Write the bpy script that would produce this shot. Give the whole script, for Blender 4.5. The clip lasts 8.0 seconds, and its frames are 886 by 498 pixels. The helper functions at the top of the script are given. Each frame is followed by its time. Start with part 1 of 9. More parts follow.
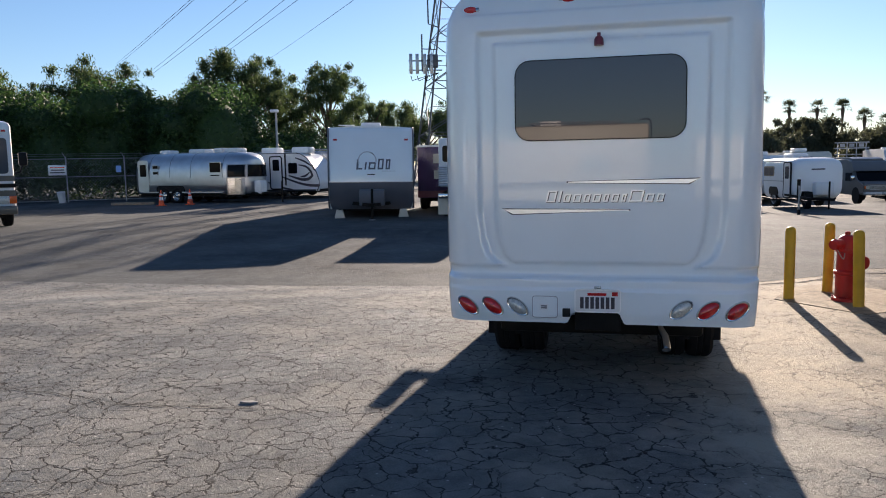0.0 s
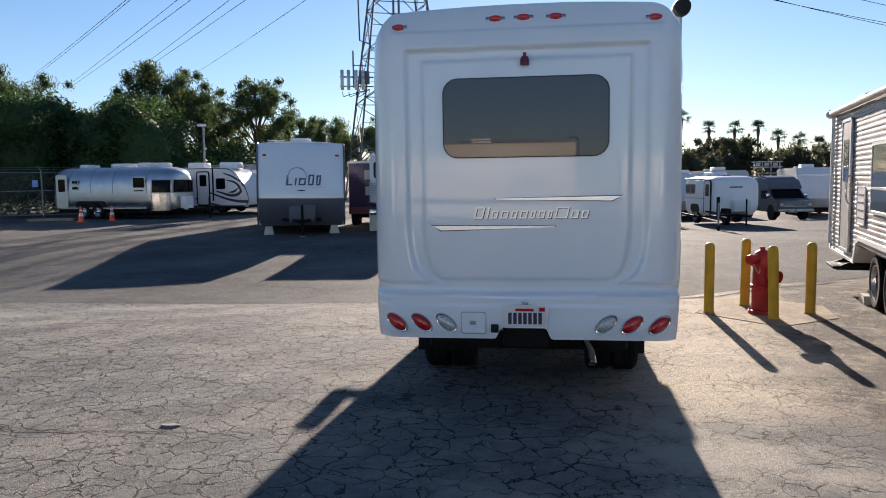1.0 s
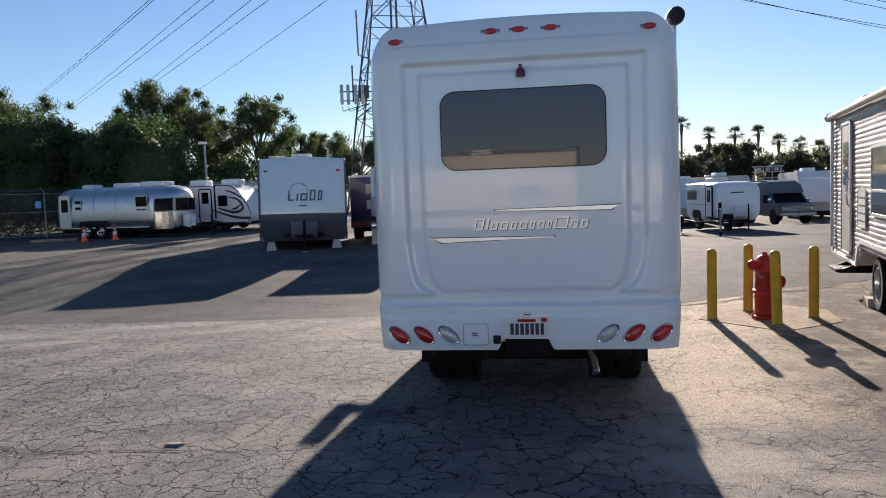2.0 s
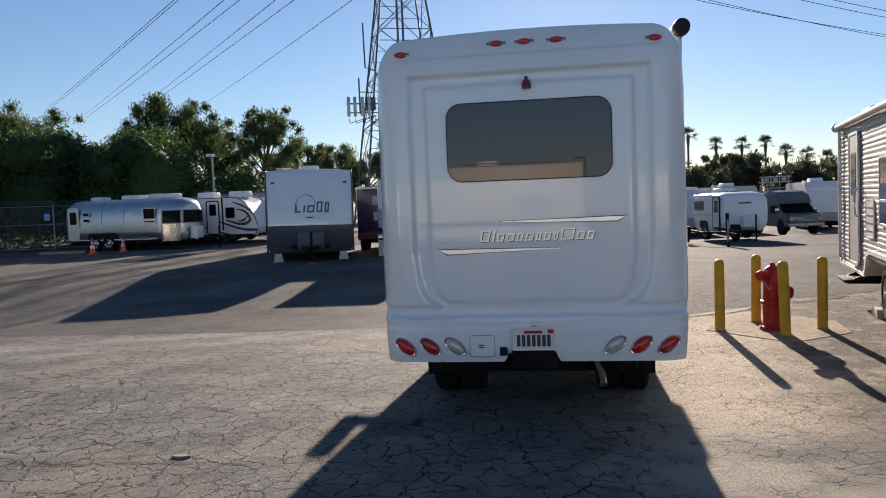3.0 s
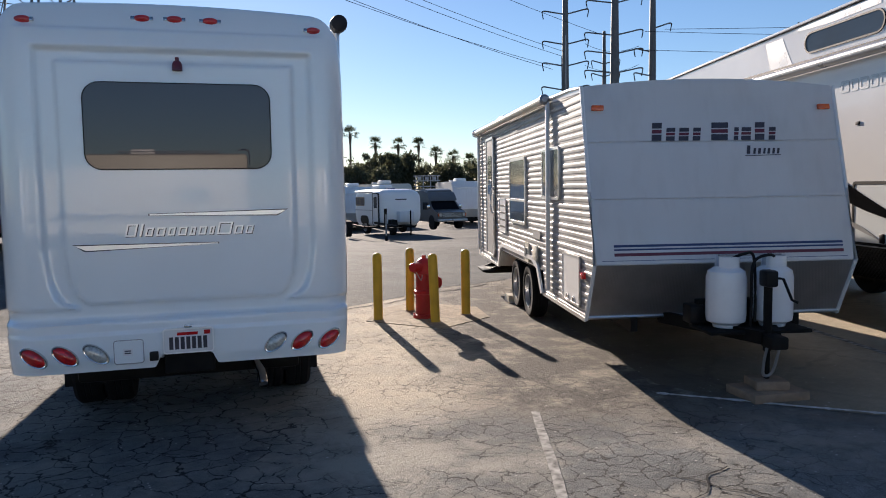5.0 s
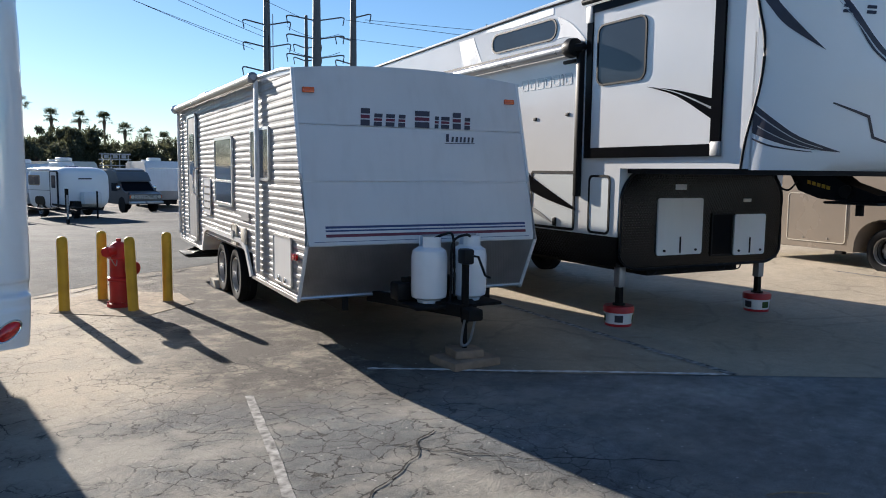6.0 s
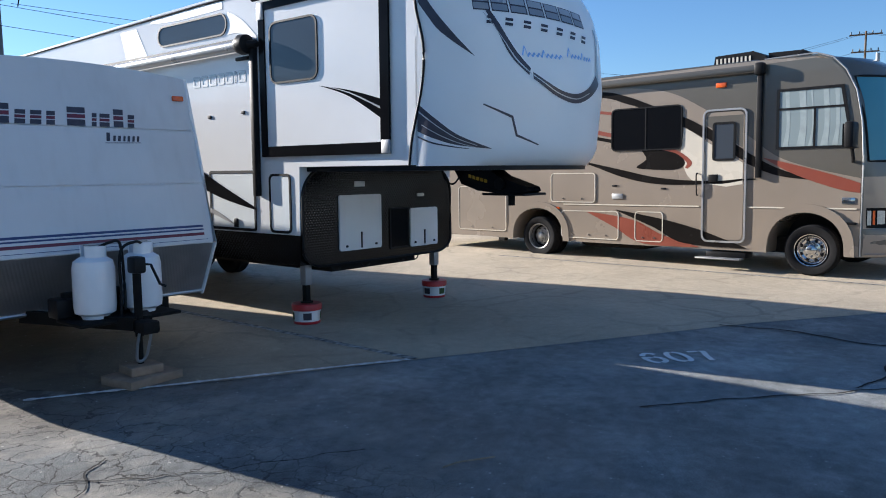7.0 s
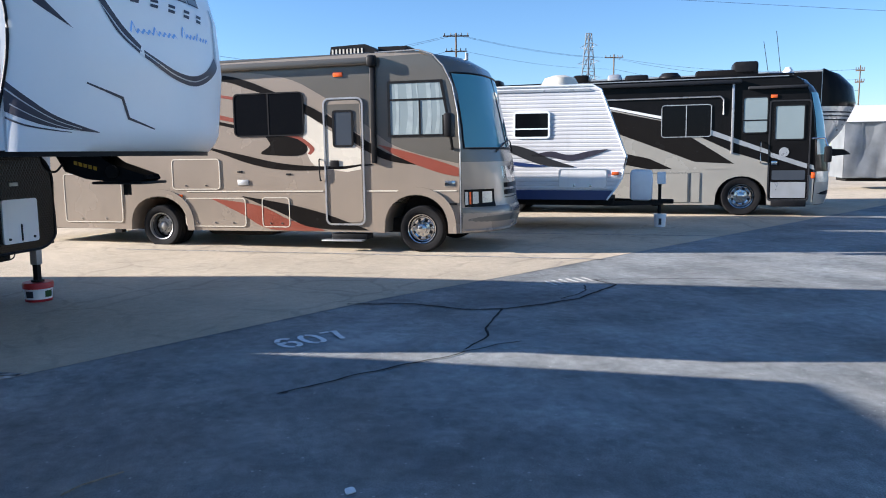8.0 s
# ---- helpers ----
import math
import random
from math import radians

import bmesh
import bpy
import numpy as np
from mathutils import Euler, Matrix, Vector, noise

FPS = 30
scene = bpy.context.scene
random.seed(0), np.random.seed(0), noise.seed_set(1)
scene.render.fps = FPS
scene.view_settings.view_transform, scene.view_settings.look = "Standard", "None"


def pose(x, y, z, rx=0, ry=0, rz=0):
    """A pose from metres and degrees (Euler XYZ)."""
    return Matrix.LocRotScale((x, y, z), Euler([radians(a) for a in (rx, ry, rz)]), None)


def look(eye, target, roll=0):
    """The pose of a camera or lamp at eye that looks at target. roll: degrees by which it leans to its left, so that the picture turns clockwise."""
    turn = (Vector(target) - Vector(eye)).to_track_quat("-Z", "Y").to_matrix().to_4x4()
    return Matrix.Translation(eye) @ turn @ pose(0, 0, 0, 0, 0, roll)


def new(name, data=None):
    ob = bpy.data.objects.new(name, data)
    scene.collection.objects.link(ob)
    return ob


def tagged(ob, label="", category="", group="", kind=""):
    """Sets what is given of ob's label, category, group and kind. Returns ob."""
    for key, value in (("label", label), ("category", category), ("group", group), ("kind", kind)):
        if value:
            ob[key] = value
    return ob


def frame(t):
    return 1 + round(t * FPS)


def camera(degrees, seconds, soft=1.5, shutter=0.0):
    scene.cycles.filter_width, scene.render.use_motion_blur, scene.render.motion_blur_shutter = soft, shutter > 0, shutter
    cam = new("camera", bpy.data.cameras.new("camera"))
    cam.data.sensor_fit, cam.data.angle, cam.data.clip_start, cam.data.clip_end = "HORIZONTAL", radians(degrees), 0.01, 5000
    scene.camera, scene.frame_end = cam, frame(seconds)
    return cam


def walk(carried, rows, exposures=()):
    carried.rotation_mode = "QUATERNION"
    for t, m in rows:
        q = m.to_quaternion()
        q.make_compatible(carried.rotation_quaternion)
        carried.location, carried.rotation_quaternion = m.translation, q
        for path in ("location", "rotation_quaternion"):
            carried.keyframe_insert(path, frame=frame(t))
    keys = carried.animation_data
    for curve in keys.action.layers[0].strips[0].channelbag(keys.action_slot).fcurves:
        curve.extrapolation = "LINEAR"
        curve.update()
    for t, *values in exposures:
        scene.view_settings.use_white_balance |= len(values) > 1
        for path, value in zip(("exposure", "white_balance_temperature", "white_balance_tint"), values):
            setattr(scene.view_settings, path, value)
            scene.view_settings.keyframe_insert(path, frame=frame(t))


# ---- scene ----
cam = camera(60.83, 8.0, 1.0)
PATH = [
    (0.0, pose(-0.088, -0.053, 1.661, 83.57, 1.08, -0.10)),
    (0.1, pose(-0.081, -0.050, 1.661, 83.68, 0.96, -1.65)),
    (0.2, pose(-0.075, -0.048, 1.660, 83.78, 0.84, -2.80)),
    (0.5, pose(-0.056, -0.039, 1.658, 84.09, 0.49, -5.19)),
    (1.0, pose(-0.061, -0.045, 1.662, 84.72, 0.78, -5.22)),
    (1.5, pose(-0.053, -0.046, 1.659, 85.02, 1.66, -5.01)),
    (2.0, pose(-0.043, -0.058, 1.667, 85.62, 2.09, -5.09)),
    (3.5, pose(-0.039, -0.060, 1.670, 86.60, 2.28, -4.43)),
    (4.0, pose(-0.041, -0.044, 1.668, 86.14, 2.16, -6.32)),
    (4.2, pose(-0.025, -0.020, 1.668, 85.98, 1.94, -9.28)),
    (4.5, pose(-0.001, 0.017, 1.667, 85.74, 1.61, -15.64)),
    (4.7, pose(0.016, 0.032, 1.666, 85.58, 1.32, -20.93)),
    (5.0, pose(0.042, 0.054, 1.663, 85.35, 0.90, -29.50)),
    (5.2, pose(0.032, 0.057, 1.658, 84.94, 0.51, -35.18)),
    (6.3, pose(-0.029, 0.103, 1.607, 84.39, -0.43, -57.31)),
    (6.5, pose(-0.013, 0.092, 1.589, 84.58, 0.01, -61.60)),
    (6.7, pose(0.020, 0.060, 1.604, 84.41, 0.20, -66.59)),
    (7.0, pose(0.069, 0.013, 1.627, 84.16, 0.48, -74.75)),
    (7.2, pose(0.102, 0.006, 1.630, 83.78, 0.58, -81.35)),
    (7.5, pose(0.152, -0.005, 1.635, 83.21, 0.73, -91.16)),
    (7.8, pose(0.139, 0.006, 1.636, 82.99, 0.54, -98.35)),
    (8.0, pose(0.131, 0.014, 1.637, 82.84, 0.41, -102.51)),
]
walk(cam, PATH, [(0.0, 1.29, 5900, 17), (2.0, 1.16, 5900, 17), (3.5, 1.0, 6150, 18), (4.5, 1.05, 6000, 17), (5.2, 1.15, 5750, 16), (6.5, 1.34, 5300, 10), (7.3, 1.63, 5150, 12), (8.0, 1.80, 5180, 13)])

# ---- light ----
SUN_TURN, SUN_HEIGHT = 76.2, 16.9   # degrees: direction counted from +x, height over the horizon
world = bpy.data.worlds.new("world")
scene.world = world
world.use_nodes = True
sky = world.node_tree.nodes.new("ShaderNodeTexSky")
sky.sky_type = 'NISHITA'
sky.sun_disc = False
sky.sun_elevation = radians(SUN_HEIGHT)
sky.sun_rotation = radians(90 - SUN_TURN)
sky.air_density, sky.dust_density, sky.ozone_density = 1.0, 0.06, 3.0
back = world.node_tree.nodes["Background"]
back.inputs["Strength"].default_value = 0.050
world.node_tree.links.new(sky.outputs[0], back.inputs[0])
sun = new("sun", bpy.data.lights.new("sun", 'SUN'))
sun.data.energy, sun.data.angle, sun.data.color = 5.0, radians(0.55), (1.0, 0.82, 0.60)
_a, _e = radians(SUN_TURN), radians(SUN_HEIGHT)
sun.matrix_world = look((80 * math.cos(_a), 80 * math.sin(_a), 80 * math.tan(_e)), (0, 0, 0))
scene.view_settings.exposure = 0.0

# ---- materials ----
def mat(name, col, rough=0.5, metal=0.0, var=0.12, scale=3.0, bump=0.0, bscale=120.0, coat=0.0, dirt=0.0, island=0.0):
    """Paint, plastic, metal or rubber: two scales of variation, fine relief, faint dirt."""
    m = bpy.data.materials.new(name)
    m.use_nodes = True
    nt = m.node_tree
    b = nt.nodes["Principled BSDF"]
    N, L = nt.nodes.new, nt.links.new
    tc = N("ShaderNodeTexCoord")
    n1, n2 = N("ShaderNodeTexNoise"), N("ShaderNodeTexNoise")
    n1.inputs["Scale"].default_value, n1.inputs["Detail"].default_value = scale, 5
    n2.inputs["Scale"].default_value, n2.inputs["Detail"].default_value = bscale, 3
    L(tc.outputs["Object"], n1.inputs["Vector"]), L(tc.outputs["Object"], n2.inputs["Vector"])
    ramp = N("ShaderNodeMapRange")
    ramp.inputs[1].default_value, ramp.inputs[2].default_value = 0.3, 0.7
    ramp.inputs[3].default_value, ramp.inputs[4].default_value = 1 - var, 1 + var * 0.5
    L(n1.outputs["Fac"], ramp.inputs[0])
    hsv = N("ShaderNodeHueSaturation")
    hsv.inputs["Color"].default_value = (*col, 1)
    L(ramp.outputs[0], hsv.inputs["Value"])
    out = hsv.outputs[0]
    if dirt:
        mx = N("ShaderNodeMix")
        mx.data_type = 'RGBA'
        st = N("ShaderNodeTexNoise")
        mp = N("ShaderNodeMapping")
        mp.inputs["Scale"].default_value = (9, 9, 0.7)
        st.inputs["Scale"].default_value, st.inputs["Detail"].default_value = 1.0, 6
        L(tc.outputs["Object"], mp.inputs[0]), L(mp.outputs[0], st.inputs["Vector"])
        mr = N("ShaderNodeMapRange")
        mr.inputs[1].default_value, mr.inputs[2].default_value, mr.inputs[4].default_value = 0.5, 0.8, dirt
        L(st.outputs["Fac"], mr.inputs[0]), L(mr.outputs[0], mx.inputs[0])
        L(out, mx.inputs[6])
        mx.inputs[7].default_value = (0.16, 0.14, 0.11, 1)
        out = mx.outputs[2]
    L(out, b.inputs["Base Color"])
    rr = N("ShaderNodeMapRange")
    rr.inputs[3].default_value, rr.inputs[4].default_value = max(rough - 0.06, 0.02), min(rough + 0.08, 1)
    L(n1.outputs["Fac"], rr.inputs[0]), L(rr.outputs[0], b.inputs["Roughness"])
    b.inputs["Metallic"].default_value = metal
    b.inputs["Coat Weight"].default_value = coat
    b.inputs["Coat Roughness"].default_value = 0.03
    if bump:
        bp = N("ShaderNodeBump")
        bp.inputs["Strength"].default_value, bp.inputs["Distance"].default_value = bump, 0.004
        L(n2.outputs["Fac"], bp.inputs["Height"]), L(bp.outputs[0], b.inputs["Normal"])
    return m


def tread_mat(name, col, metal, rough, size=0.03, strength=1.0):
    """Diamond tread plate: small raised lozenges in rows."""
    m = mat(name, col, rough, metal, 0.2, 4)
    nt = m.node_tree
    N, L = nt.nodes.new, nt.links.new
    b = nt.nodes["Principled BSDF"]
    tc = N("ShaderNodeTexCoord")
    prev = None
    for k in (1, -1):
        w = N("ShaderNodeTexWave")
        mp = N("ShaderNodeMapping")
        mp.inputs["Rotation"].default_value = (radians(45 * k), radians(45 * k), 0)
        w.inputs["Scale"].default_value = 0.3 / size
        L(tc.outputs["Object"], mp.inputs[0]), L(mp.outputs[0], w.inputs["Vector"])
        if prev is None:
            prev = w
        else:
            mu = N("ShaderNodeMath")
            mu.operation = 'MULTIPLY'
            L(prev.outputs["Fac"], mu.inputs[0]), L(w.outputs["Fac"], mu.inputs[1])
            bp = N("ShaderNodeBump")
            bp.inputs["Strength"].default_value, bp.inputs["Distance"].default_value = strength, 0.004
            L(mu.outputs[0], bp.inputs["Height"]), L(bp.outputs[0], b.inputs["Normal"])
    return m


def ground_mat(name, col, warm, crack, grit=1.0, crack_scale=7.0, crack_dark=0.12, mask=(0.42, 0.6), stain=0.35, fade=None, sand=None, band=False, yard=None, calm=1.0, gloss=0.3):
    """Worn asphalt or concrete: wide stains, sandy patches, aggregate and a net of fine cracks that fades in and out."""
    m = bpy.data.materials.new(name)
    m.use_nodes = True
    nt = m.node_tree
    N, L = nt.nodes.new, nt.links.new
    b = nt.nodes["Principled BSDF"]
    tc = N("ShaderNodeTexCoord")

    def noise_(scale, detail=6, rough=0.55):
        n = N("ShaderNodeTexNoise")
        n.inputs["Scale"].default_value, n.inputs["Detail"].default_value, n.inputs["Roughness"].default_value = scale, detail, rough
        L(tc.outputs["Object"], n.inputs["Vector"])
        return n

    def remap(src, a, b_, c, d):
        r = N("ShaderNodeMapRange")
        for i, v in zip((1, 2, 3, 4), (a, b_, c, d)):
            r.inputs[i].default_value = v
        L(src, r.inputs[0])
        return r.outputs[0]

    def mix(kind, fac, a, c):
        x = N("ShaderNodeMix")
        x.data_type, x.blend_type = 'RGBA', kind
        for sock, v in ((x.inputs[0], fac), (x.inputs[6], a), (x.inputs[7], c)):
            if hasattr(v, "links"):
                L(v, sock)
            elif isinstance(v, float):
                sock.default_value = v
            else:
                sock.default_value = (*v, 1)
        return x.outputs[2]

    sep = N("ShaderNodeSeparateXYZ")
    L(tc.outputs["Object"], sep.inputs[0])
    across = N("ShaderNodeMath")          # distance across the yard, towards the asphalt coloured paler
    across.operation = 'MULTIPLY_ADD'
    across.inputs[1].default_value = -0.45
    shift = N("ShaderNodeMath")
    shift.inputs[1].default_value = 1.35
    L(sep.outputs[0], shift.inputs[0])
    L(sep.outputs[1], across.inputs[0]), L(shift.outputs[0], across.inputs[2])
    big, mid, fine, speck = noise_(0.22), noise_(1.3, 9, 0.7), noise_(26, 8, 0.75), noise_(120, 3, 0.7)
    patch = noise_(0.7, 10, 0.72)
    c = mix('MIX', remap(mid.outputs["Fac"], 0.38, 0.68, 0, 1), col, warm)
    g = remap(big.outputs["Fac"], 0.3, 0.7, 1 - stain, 1 + stain * 0.5)
    v = N("ShaderNodeHueSaturation")
    L(c, v.inputs["Color"]), L(g, v.inputs["Value"])
    c = mix('MULTIPLY', 1.0, v.outputs[0], (1.0, 1.0, 1.0))
    pv = N("ShaderNodeHueSaturation")
    L(c, pv.inputs["Color"]), L(remap(patch.outputs["Fac"], 0.36, 0.66, 1 + 0.28 * calm, 1 - 0.38 * calm), pv.inputs["Value"])
    c = pv.outputs[0]
    v2 = N("ShaderNodeHueSaturation")
    L(c, v2.inputs["Color"]), L(remap(speck.outputs["Fac"], 0.3, 0.75, 1 - 0.5 * grit, 1 + 0.45 * grit), v2.inputs["Value"])
    c = v2.outputs[0]
    mott = noise_(8.0, 9, 0.72)
    v3 = N("ShaderNodeHueSaturation")
    L(c, v3.inputs["Color"]), L(remap(mott.outputs["Fac"], 0.34, 0.66, 1 - 0.24 * calm, 1 + 0.26 * calm), v3.inputs["Value"])
    c = v3.outputs[0]
    if sand:
        # wind-blown sand caught on the worn part; asphalt beyond is coloured paler to lift its shade
        wob = noise_(0.6, 4, 0.6)
        ax = N("ShaderNodeMath")
        ax.operation = 'MULTIPLY_ADD'
        ax.inputs[1].default_value = 1.6
        L(wob.outputs["Fac"], ax.inputs[0]), L(across.outputs[0], ax.inputs[2])
        coat = N("ShaderNodeHueSaturation")
        coat.inputs["Saturation"].default_value = 0.62
        L(c, coat.inputs["Color"])
        # up to 1.5 times the value, in place of light bounced into the shade
        L(remap(ax.outputs[0], fade[0] + 0.6, fade[1] + 1.2, 0.85, 1.5), coat.inputs["Value"])
        sm = noise_(0.75, 9, 0.66)
        more = N("ShaderNodeMath")        # the drifts lie thicker towards the stalls
        more.operation = 'MULTIPLY'
        L(remap(ax.outputs[0], 0.6, 2.2, 0.4, 1.0), more.inputs[0]), L(remap(ax.outputs[0], fade[0] + 0.8, fade[1] + 0.6, 1, 0.1), more.inputs[1])
        mu = N("ShaderNodeMath")
        mu.operation = 'MULTIPLY'
        L(remap(sm.outputs["Fac"], 0.45, 0.60, 0, 0.9), mu.inputs[0]), L(more.outputs[0], mu.inputs[1])
        c = mix('MIX', mu.outputs[0], coat.outputs[0], sand)
    bare = None
    if yard:
        # pale sand lying over the paving by the hydrant, and a gritty brown strip along the stalls
        along = N("ShaderNodeVectorMath")
        along.operation = 'DOT_PRODUCT'
        along.inputs[1].default_value = (0.41, 0.91, 0.0)
        L(tc.outputs["Object"], along.inputs[0])

        def wavy(src, scale, amp):
            k = N("ShaderNodeMath")
            k.operation = 'MULTIPLY_ADD'
            k.inputs[1].default_value = amp
            L(noise_(scale, 8, 0.68).outputs["Fac"], k.inputs[0]), L(src, k.inputs[2])
            return k.outputs[0]

        def times(a, b_):
            k = N("ShaderNodeMath")
            k.operation = 'MULTIPLY'
            L(a, k.inputs[0]), L(b_, k.inputs[1])
            return k.outputs[0]

        al, ac = wavy(along.outputs["Value"], 0.9, 2.0), wavy(across.outputs[0], 1.1, 1.6)
        zone = times(remap(al, 6.0, 7.0, 0, 1), remap(ac, 0.9, 2.2, 0, 1))
        c = mix('MIX', times(zone, remap(noise_(0.9, 9, 0.72).outputs["Fac"], 0.32, 0.54, 0.25, 0.95)), c, yard[0])
        grit_ = times(times(remap(ac, 2.5, 3.4, 0, 0.95), remap(al, 5.6, 6.6, 0, 1)), remap(noise_(1.7, 9, 0.75).outputs["Fac"], 0.32, 0.52, 0.2, 1.0))
        c = mix('MIX', grit_, c, yard[1])
        sp = N("ShaderNodeHueSaturation")
        L(c, sp.inputs["Color"])
        L(remap(times(remap(noise_(60, 5, 0.8).outputs["Fac"], 0.40, 0.62, 0, 1), zone), 0, 1, 1.0, 0.72), sp.inputs["Value"])
        c = sp.outputs[0]
        bare = times(remap(zone, 0.0, 0.75, 1.0, 0.7), remap(mu.outputs[0], 0.25, 0.65, 1.0, 0.12))
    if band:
        # stretch beside the lane taken down to a quarter of its value, with an uneven edge
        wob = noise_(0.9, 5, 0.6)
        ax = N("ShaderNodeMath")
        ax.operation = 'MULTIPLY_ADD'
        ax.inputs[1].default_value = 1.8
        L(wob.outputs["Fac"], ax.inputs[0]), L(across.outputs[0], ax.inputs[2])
        band_tone = N("ShaderNodeHueSaturation")
        L(c, band_tone.inputs["Color"]), L(remap(ax.outputs[0], 5.0, 8.4, 0.24, 1.0), band_tone.inputs["Value"])
        c = band_tone.outputs[0]
    grains = N("ShaderNodeTexVoronoi")
    grains.inputs["Scale"].default_value = 34.0
    L(tc.outputs["Object"], grains.inputs["Vector"])
    gs = N("ShaderNodeSeparateColor")
    L(grains.outputs["Color"], gs.inputs[0])
    gk = N("ShaderNodeMath")
    gk.operation = 'MULTIPLY'
    L(remap(grains.outputs["Distance"], 0.22, 0.30, 1, 0), gk.inputs[0]), L(remap(gs.outputs[0], 0.965, 0.975, 0, 0.55), gk.inputs[1])
    c = mix('MIX', gk.outputs[0], c, (0.62, 0.60, 0.56))
    hs = N("ShaderNodeMath")
    hs.operation = 'MULTIPLY_ADD'
    hs.inputs[1].default_value = 0.32
    L(speck.outputs["Fac"], hs.inputs[0]), L(fine.outputs["Fac"], hs.inputs[2])
    h = hs.outputs[0]
    if crack:
        warp = noise_(2.2, 6)
        ad = N("ShaderNodeVectorMath")
        ad.operation = 'MULTIPLY_ADD'
        ad.inputs[1].default_value = (0.45, 0.45, 0.45)
        L(warp.outputs["Color"], ad.inputs[0]), L(tc.outputs["Object"], ad.inputs[2])
        jag = noise_(17.0, 3, 0.6)
        ad2 = N("ShaderNodeVectorMath")
        ad2.operation = 'MULTIPLY_ADD'
        ad2.inputs[1].default_value = (0.075, 0.075, 0.0)
        L(jag.outputs["Color"], ad2.inputs[0]), L(ad.outputs[0], ad2.inputs[2])
        thick = remap(noise_(3.1, 4, 0.65).outputs["Fac"], 0.32, 0.68, 0.3, 1.25)
        lines = []
        for sc, wd in ((crack_scale, 0.052), (crack_scale * 0.3, 0.014)):
            vo = N("ShaderNodeTexVoronoi")
            vo.feature, vo.voronoi_dimensions = 'DISTANCE_TO_EDGE', '2D'
            vo.inputs["Scale"].default_value = sc
            L(ad2.outputs[0], vo.inputs["Vector"])
            dv = N("ShaderNodeMath")
            dv.operation = 'DIVIDE'
            L(vo.outputs["Distance"], dv.inputs[0]), L(thick, dv.inputs[1])
            lines.append(remap(dv.outputs[0], wd * 0.5, wd, 1, 0))
        mk = noise_(0.35, 5, 0.6)
        a = N("ShaderNodeMath")
        a.operation = 'MULTIPLY'
        L(lines[0], a.inputs[0]), L(remap(mk.outputs["Fac"], mask[0], mask[1], 0, 1), a.inputs[1])
        gap = noise_(4.5, 4, 0.6)
        gm = N("ShaderNodeMath")
        gm.operation = 'MULTIPLY'
        L(a.outputs[0], gm.inputs[0]), L(remap(gap.outputs["Fac"], 0.29, 0.44, 0.08, 1), gm.inputs[1])
        a = gm
        mk2 = noise_(0.9, 3, 0.6)
        a2 = N("ShaderNodeMath")
        a2.operation = 'MULTIPLY'
        L(lines[1], a2.inputs[0]), L(remap(mk2.outputs["Fac"], 0.4, 0.6, 0, 1), a2.inputs[1])
        mxx = N("ShaderNodeMath")
        mxx.operation = 'MAXIMUM'
        L(a.outputs[0], mxx.inputs[0]), L(a2.outputs[0], mxx.inputs[1])
        sc_ = N("ShaderNodeMath")
        sc_.operation = 'MULTIPLY'
        sc_.inputs[1].default_value = crack
        if bare is not None:
            bm_ = N("ShaderNodeMath")
            bm_.operation = 'MULTIPLY'
            L(mxx.outputs[0], bm_.inputs[0]), L(bare, bm_.inputs[1])
            mxx = bm_
        if fade:
            fm = N("ShaderNodeMath")
            fm.operation = 'MULTIPLY'
            L(mxx.outputs[0], fm.inputs[0]), L(remap(across.outputs[0], fade[0] - 0.2, fade[1] - 0.7, 1.0, 0.05), fm.inputs[1])
            L(fm.outputs[0], sc_.inputs[0])
        else:
            L(mxx.outputs[0], sc_.inputs[0])
        c = mix('MIX', sc_.outputs[0], c, (crack_dark * 0.3, crack_dark * 0.27, crack_dark * 0.24))
        sb = N("ShaderNodeMath")
        sb.operation = 'SUBTRACT'
        hw = N("ShaderNodeMath")
        hw.operation = 'MULTIPLY'
        hw.inputs[1].default_value = 0.45
        L(sc_.outputs[0], hw.inputs[0])
        L(h, sb.inputs[0]), L(hw.outputs[0], sb.inputs[1])
        h = sb.outputs[0]
    L(c, b.inputs["Base Color"])
    b.inputs["Roughness"].default_value = 0.88
    b.inputs["Specular IOR Level"].default_value = gloss
    bp = N("ShaderNodeBump")
    bp.inputs["Strength"].default_value, bp.inputs["Distance"].default_value = 0.8 * grit, 0.022
    L(h, bp.inputs["Height"]), L(bp.outputs[0], b.inputs["Normal"])
    return m


def glass_mat(name, col, rough=0.03):
    """Tinted privacy glass, dark and glossy."""
    m = mat(name, col, rough, 0, 0.05, 1.2)
    b = m.node_tree.nodes["Principled BSDF"]
    b.inputs["IOR"].default_value = 1.45
    return m


def leaf_mat(name, col, tip):
    m = bpy.data.materials.new(name)
    m.use_nodes = True
    nt = m.node_tree
    N, L = nt.nodes.new, nt.links.new
    b = nt.nodes["Principled BSDF"]
    g = N("ShaderNodeNewGeometry")
    mx = N("ShaderNodeMix")
    mx.data_type = 'RGBA'
    mx.inputs[6].default_value, mx.inputs[7].default_value = (*col, 1), (*tip, 1)
    L(g.outputs["Random Per Island"], mx.inputs[0]), L(mx.outputs[2], b.inputs["Base Color"])
    b.inputs["Roughness"].default_value = 0.6
    t = N("ShaderNodeBsdfTranslucent")
    L(mx.outputs[2], t.inputs[0])
    ms = N("ShaderNodeMixShader")
    ms.inputs[0].default_value = 0.45
    out = nt.nodes["Material Output"]
    L(b.outputs[0], ms.inputs[1]), L(t.outputs[0], ms.inputs[2]), L(ms.outputs[0], out.inputs[0])
    return m


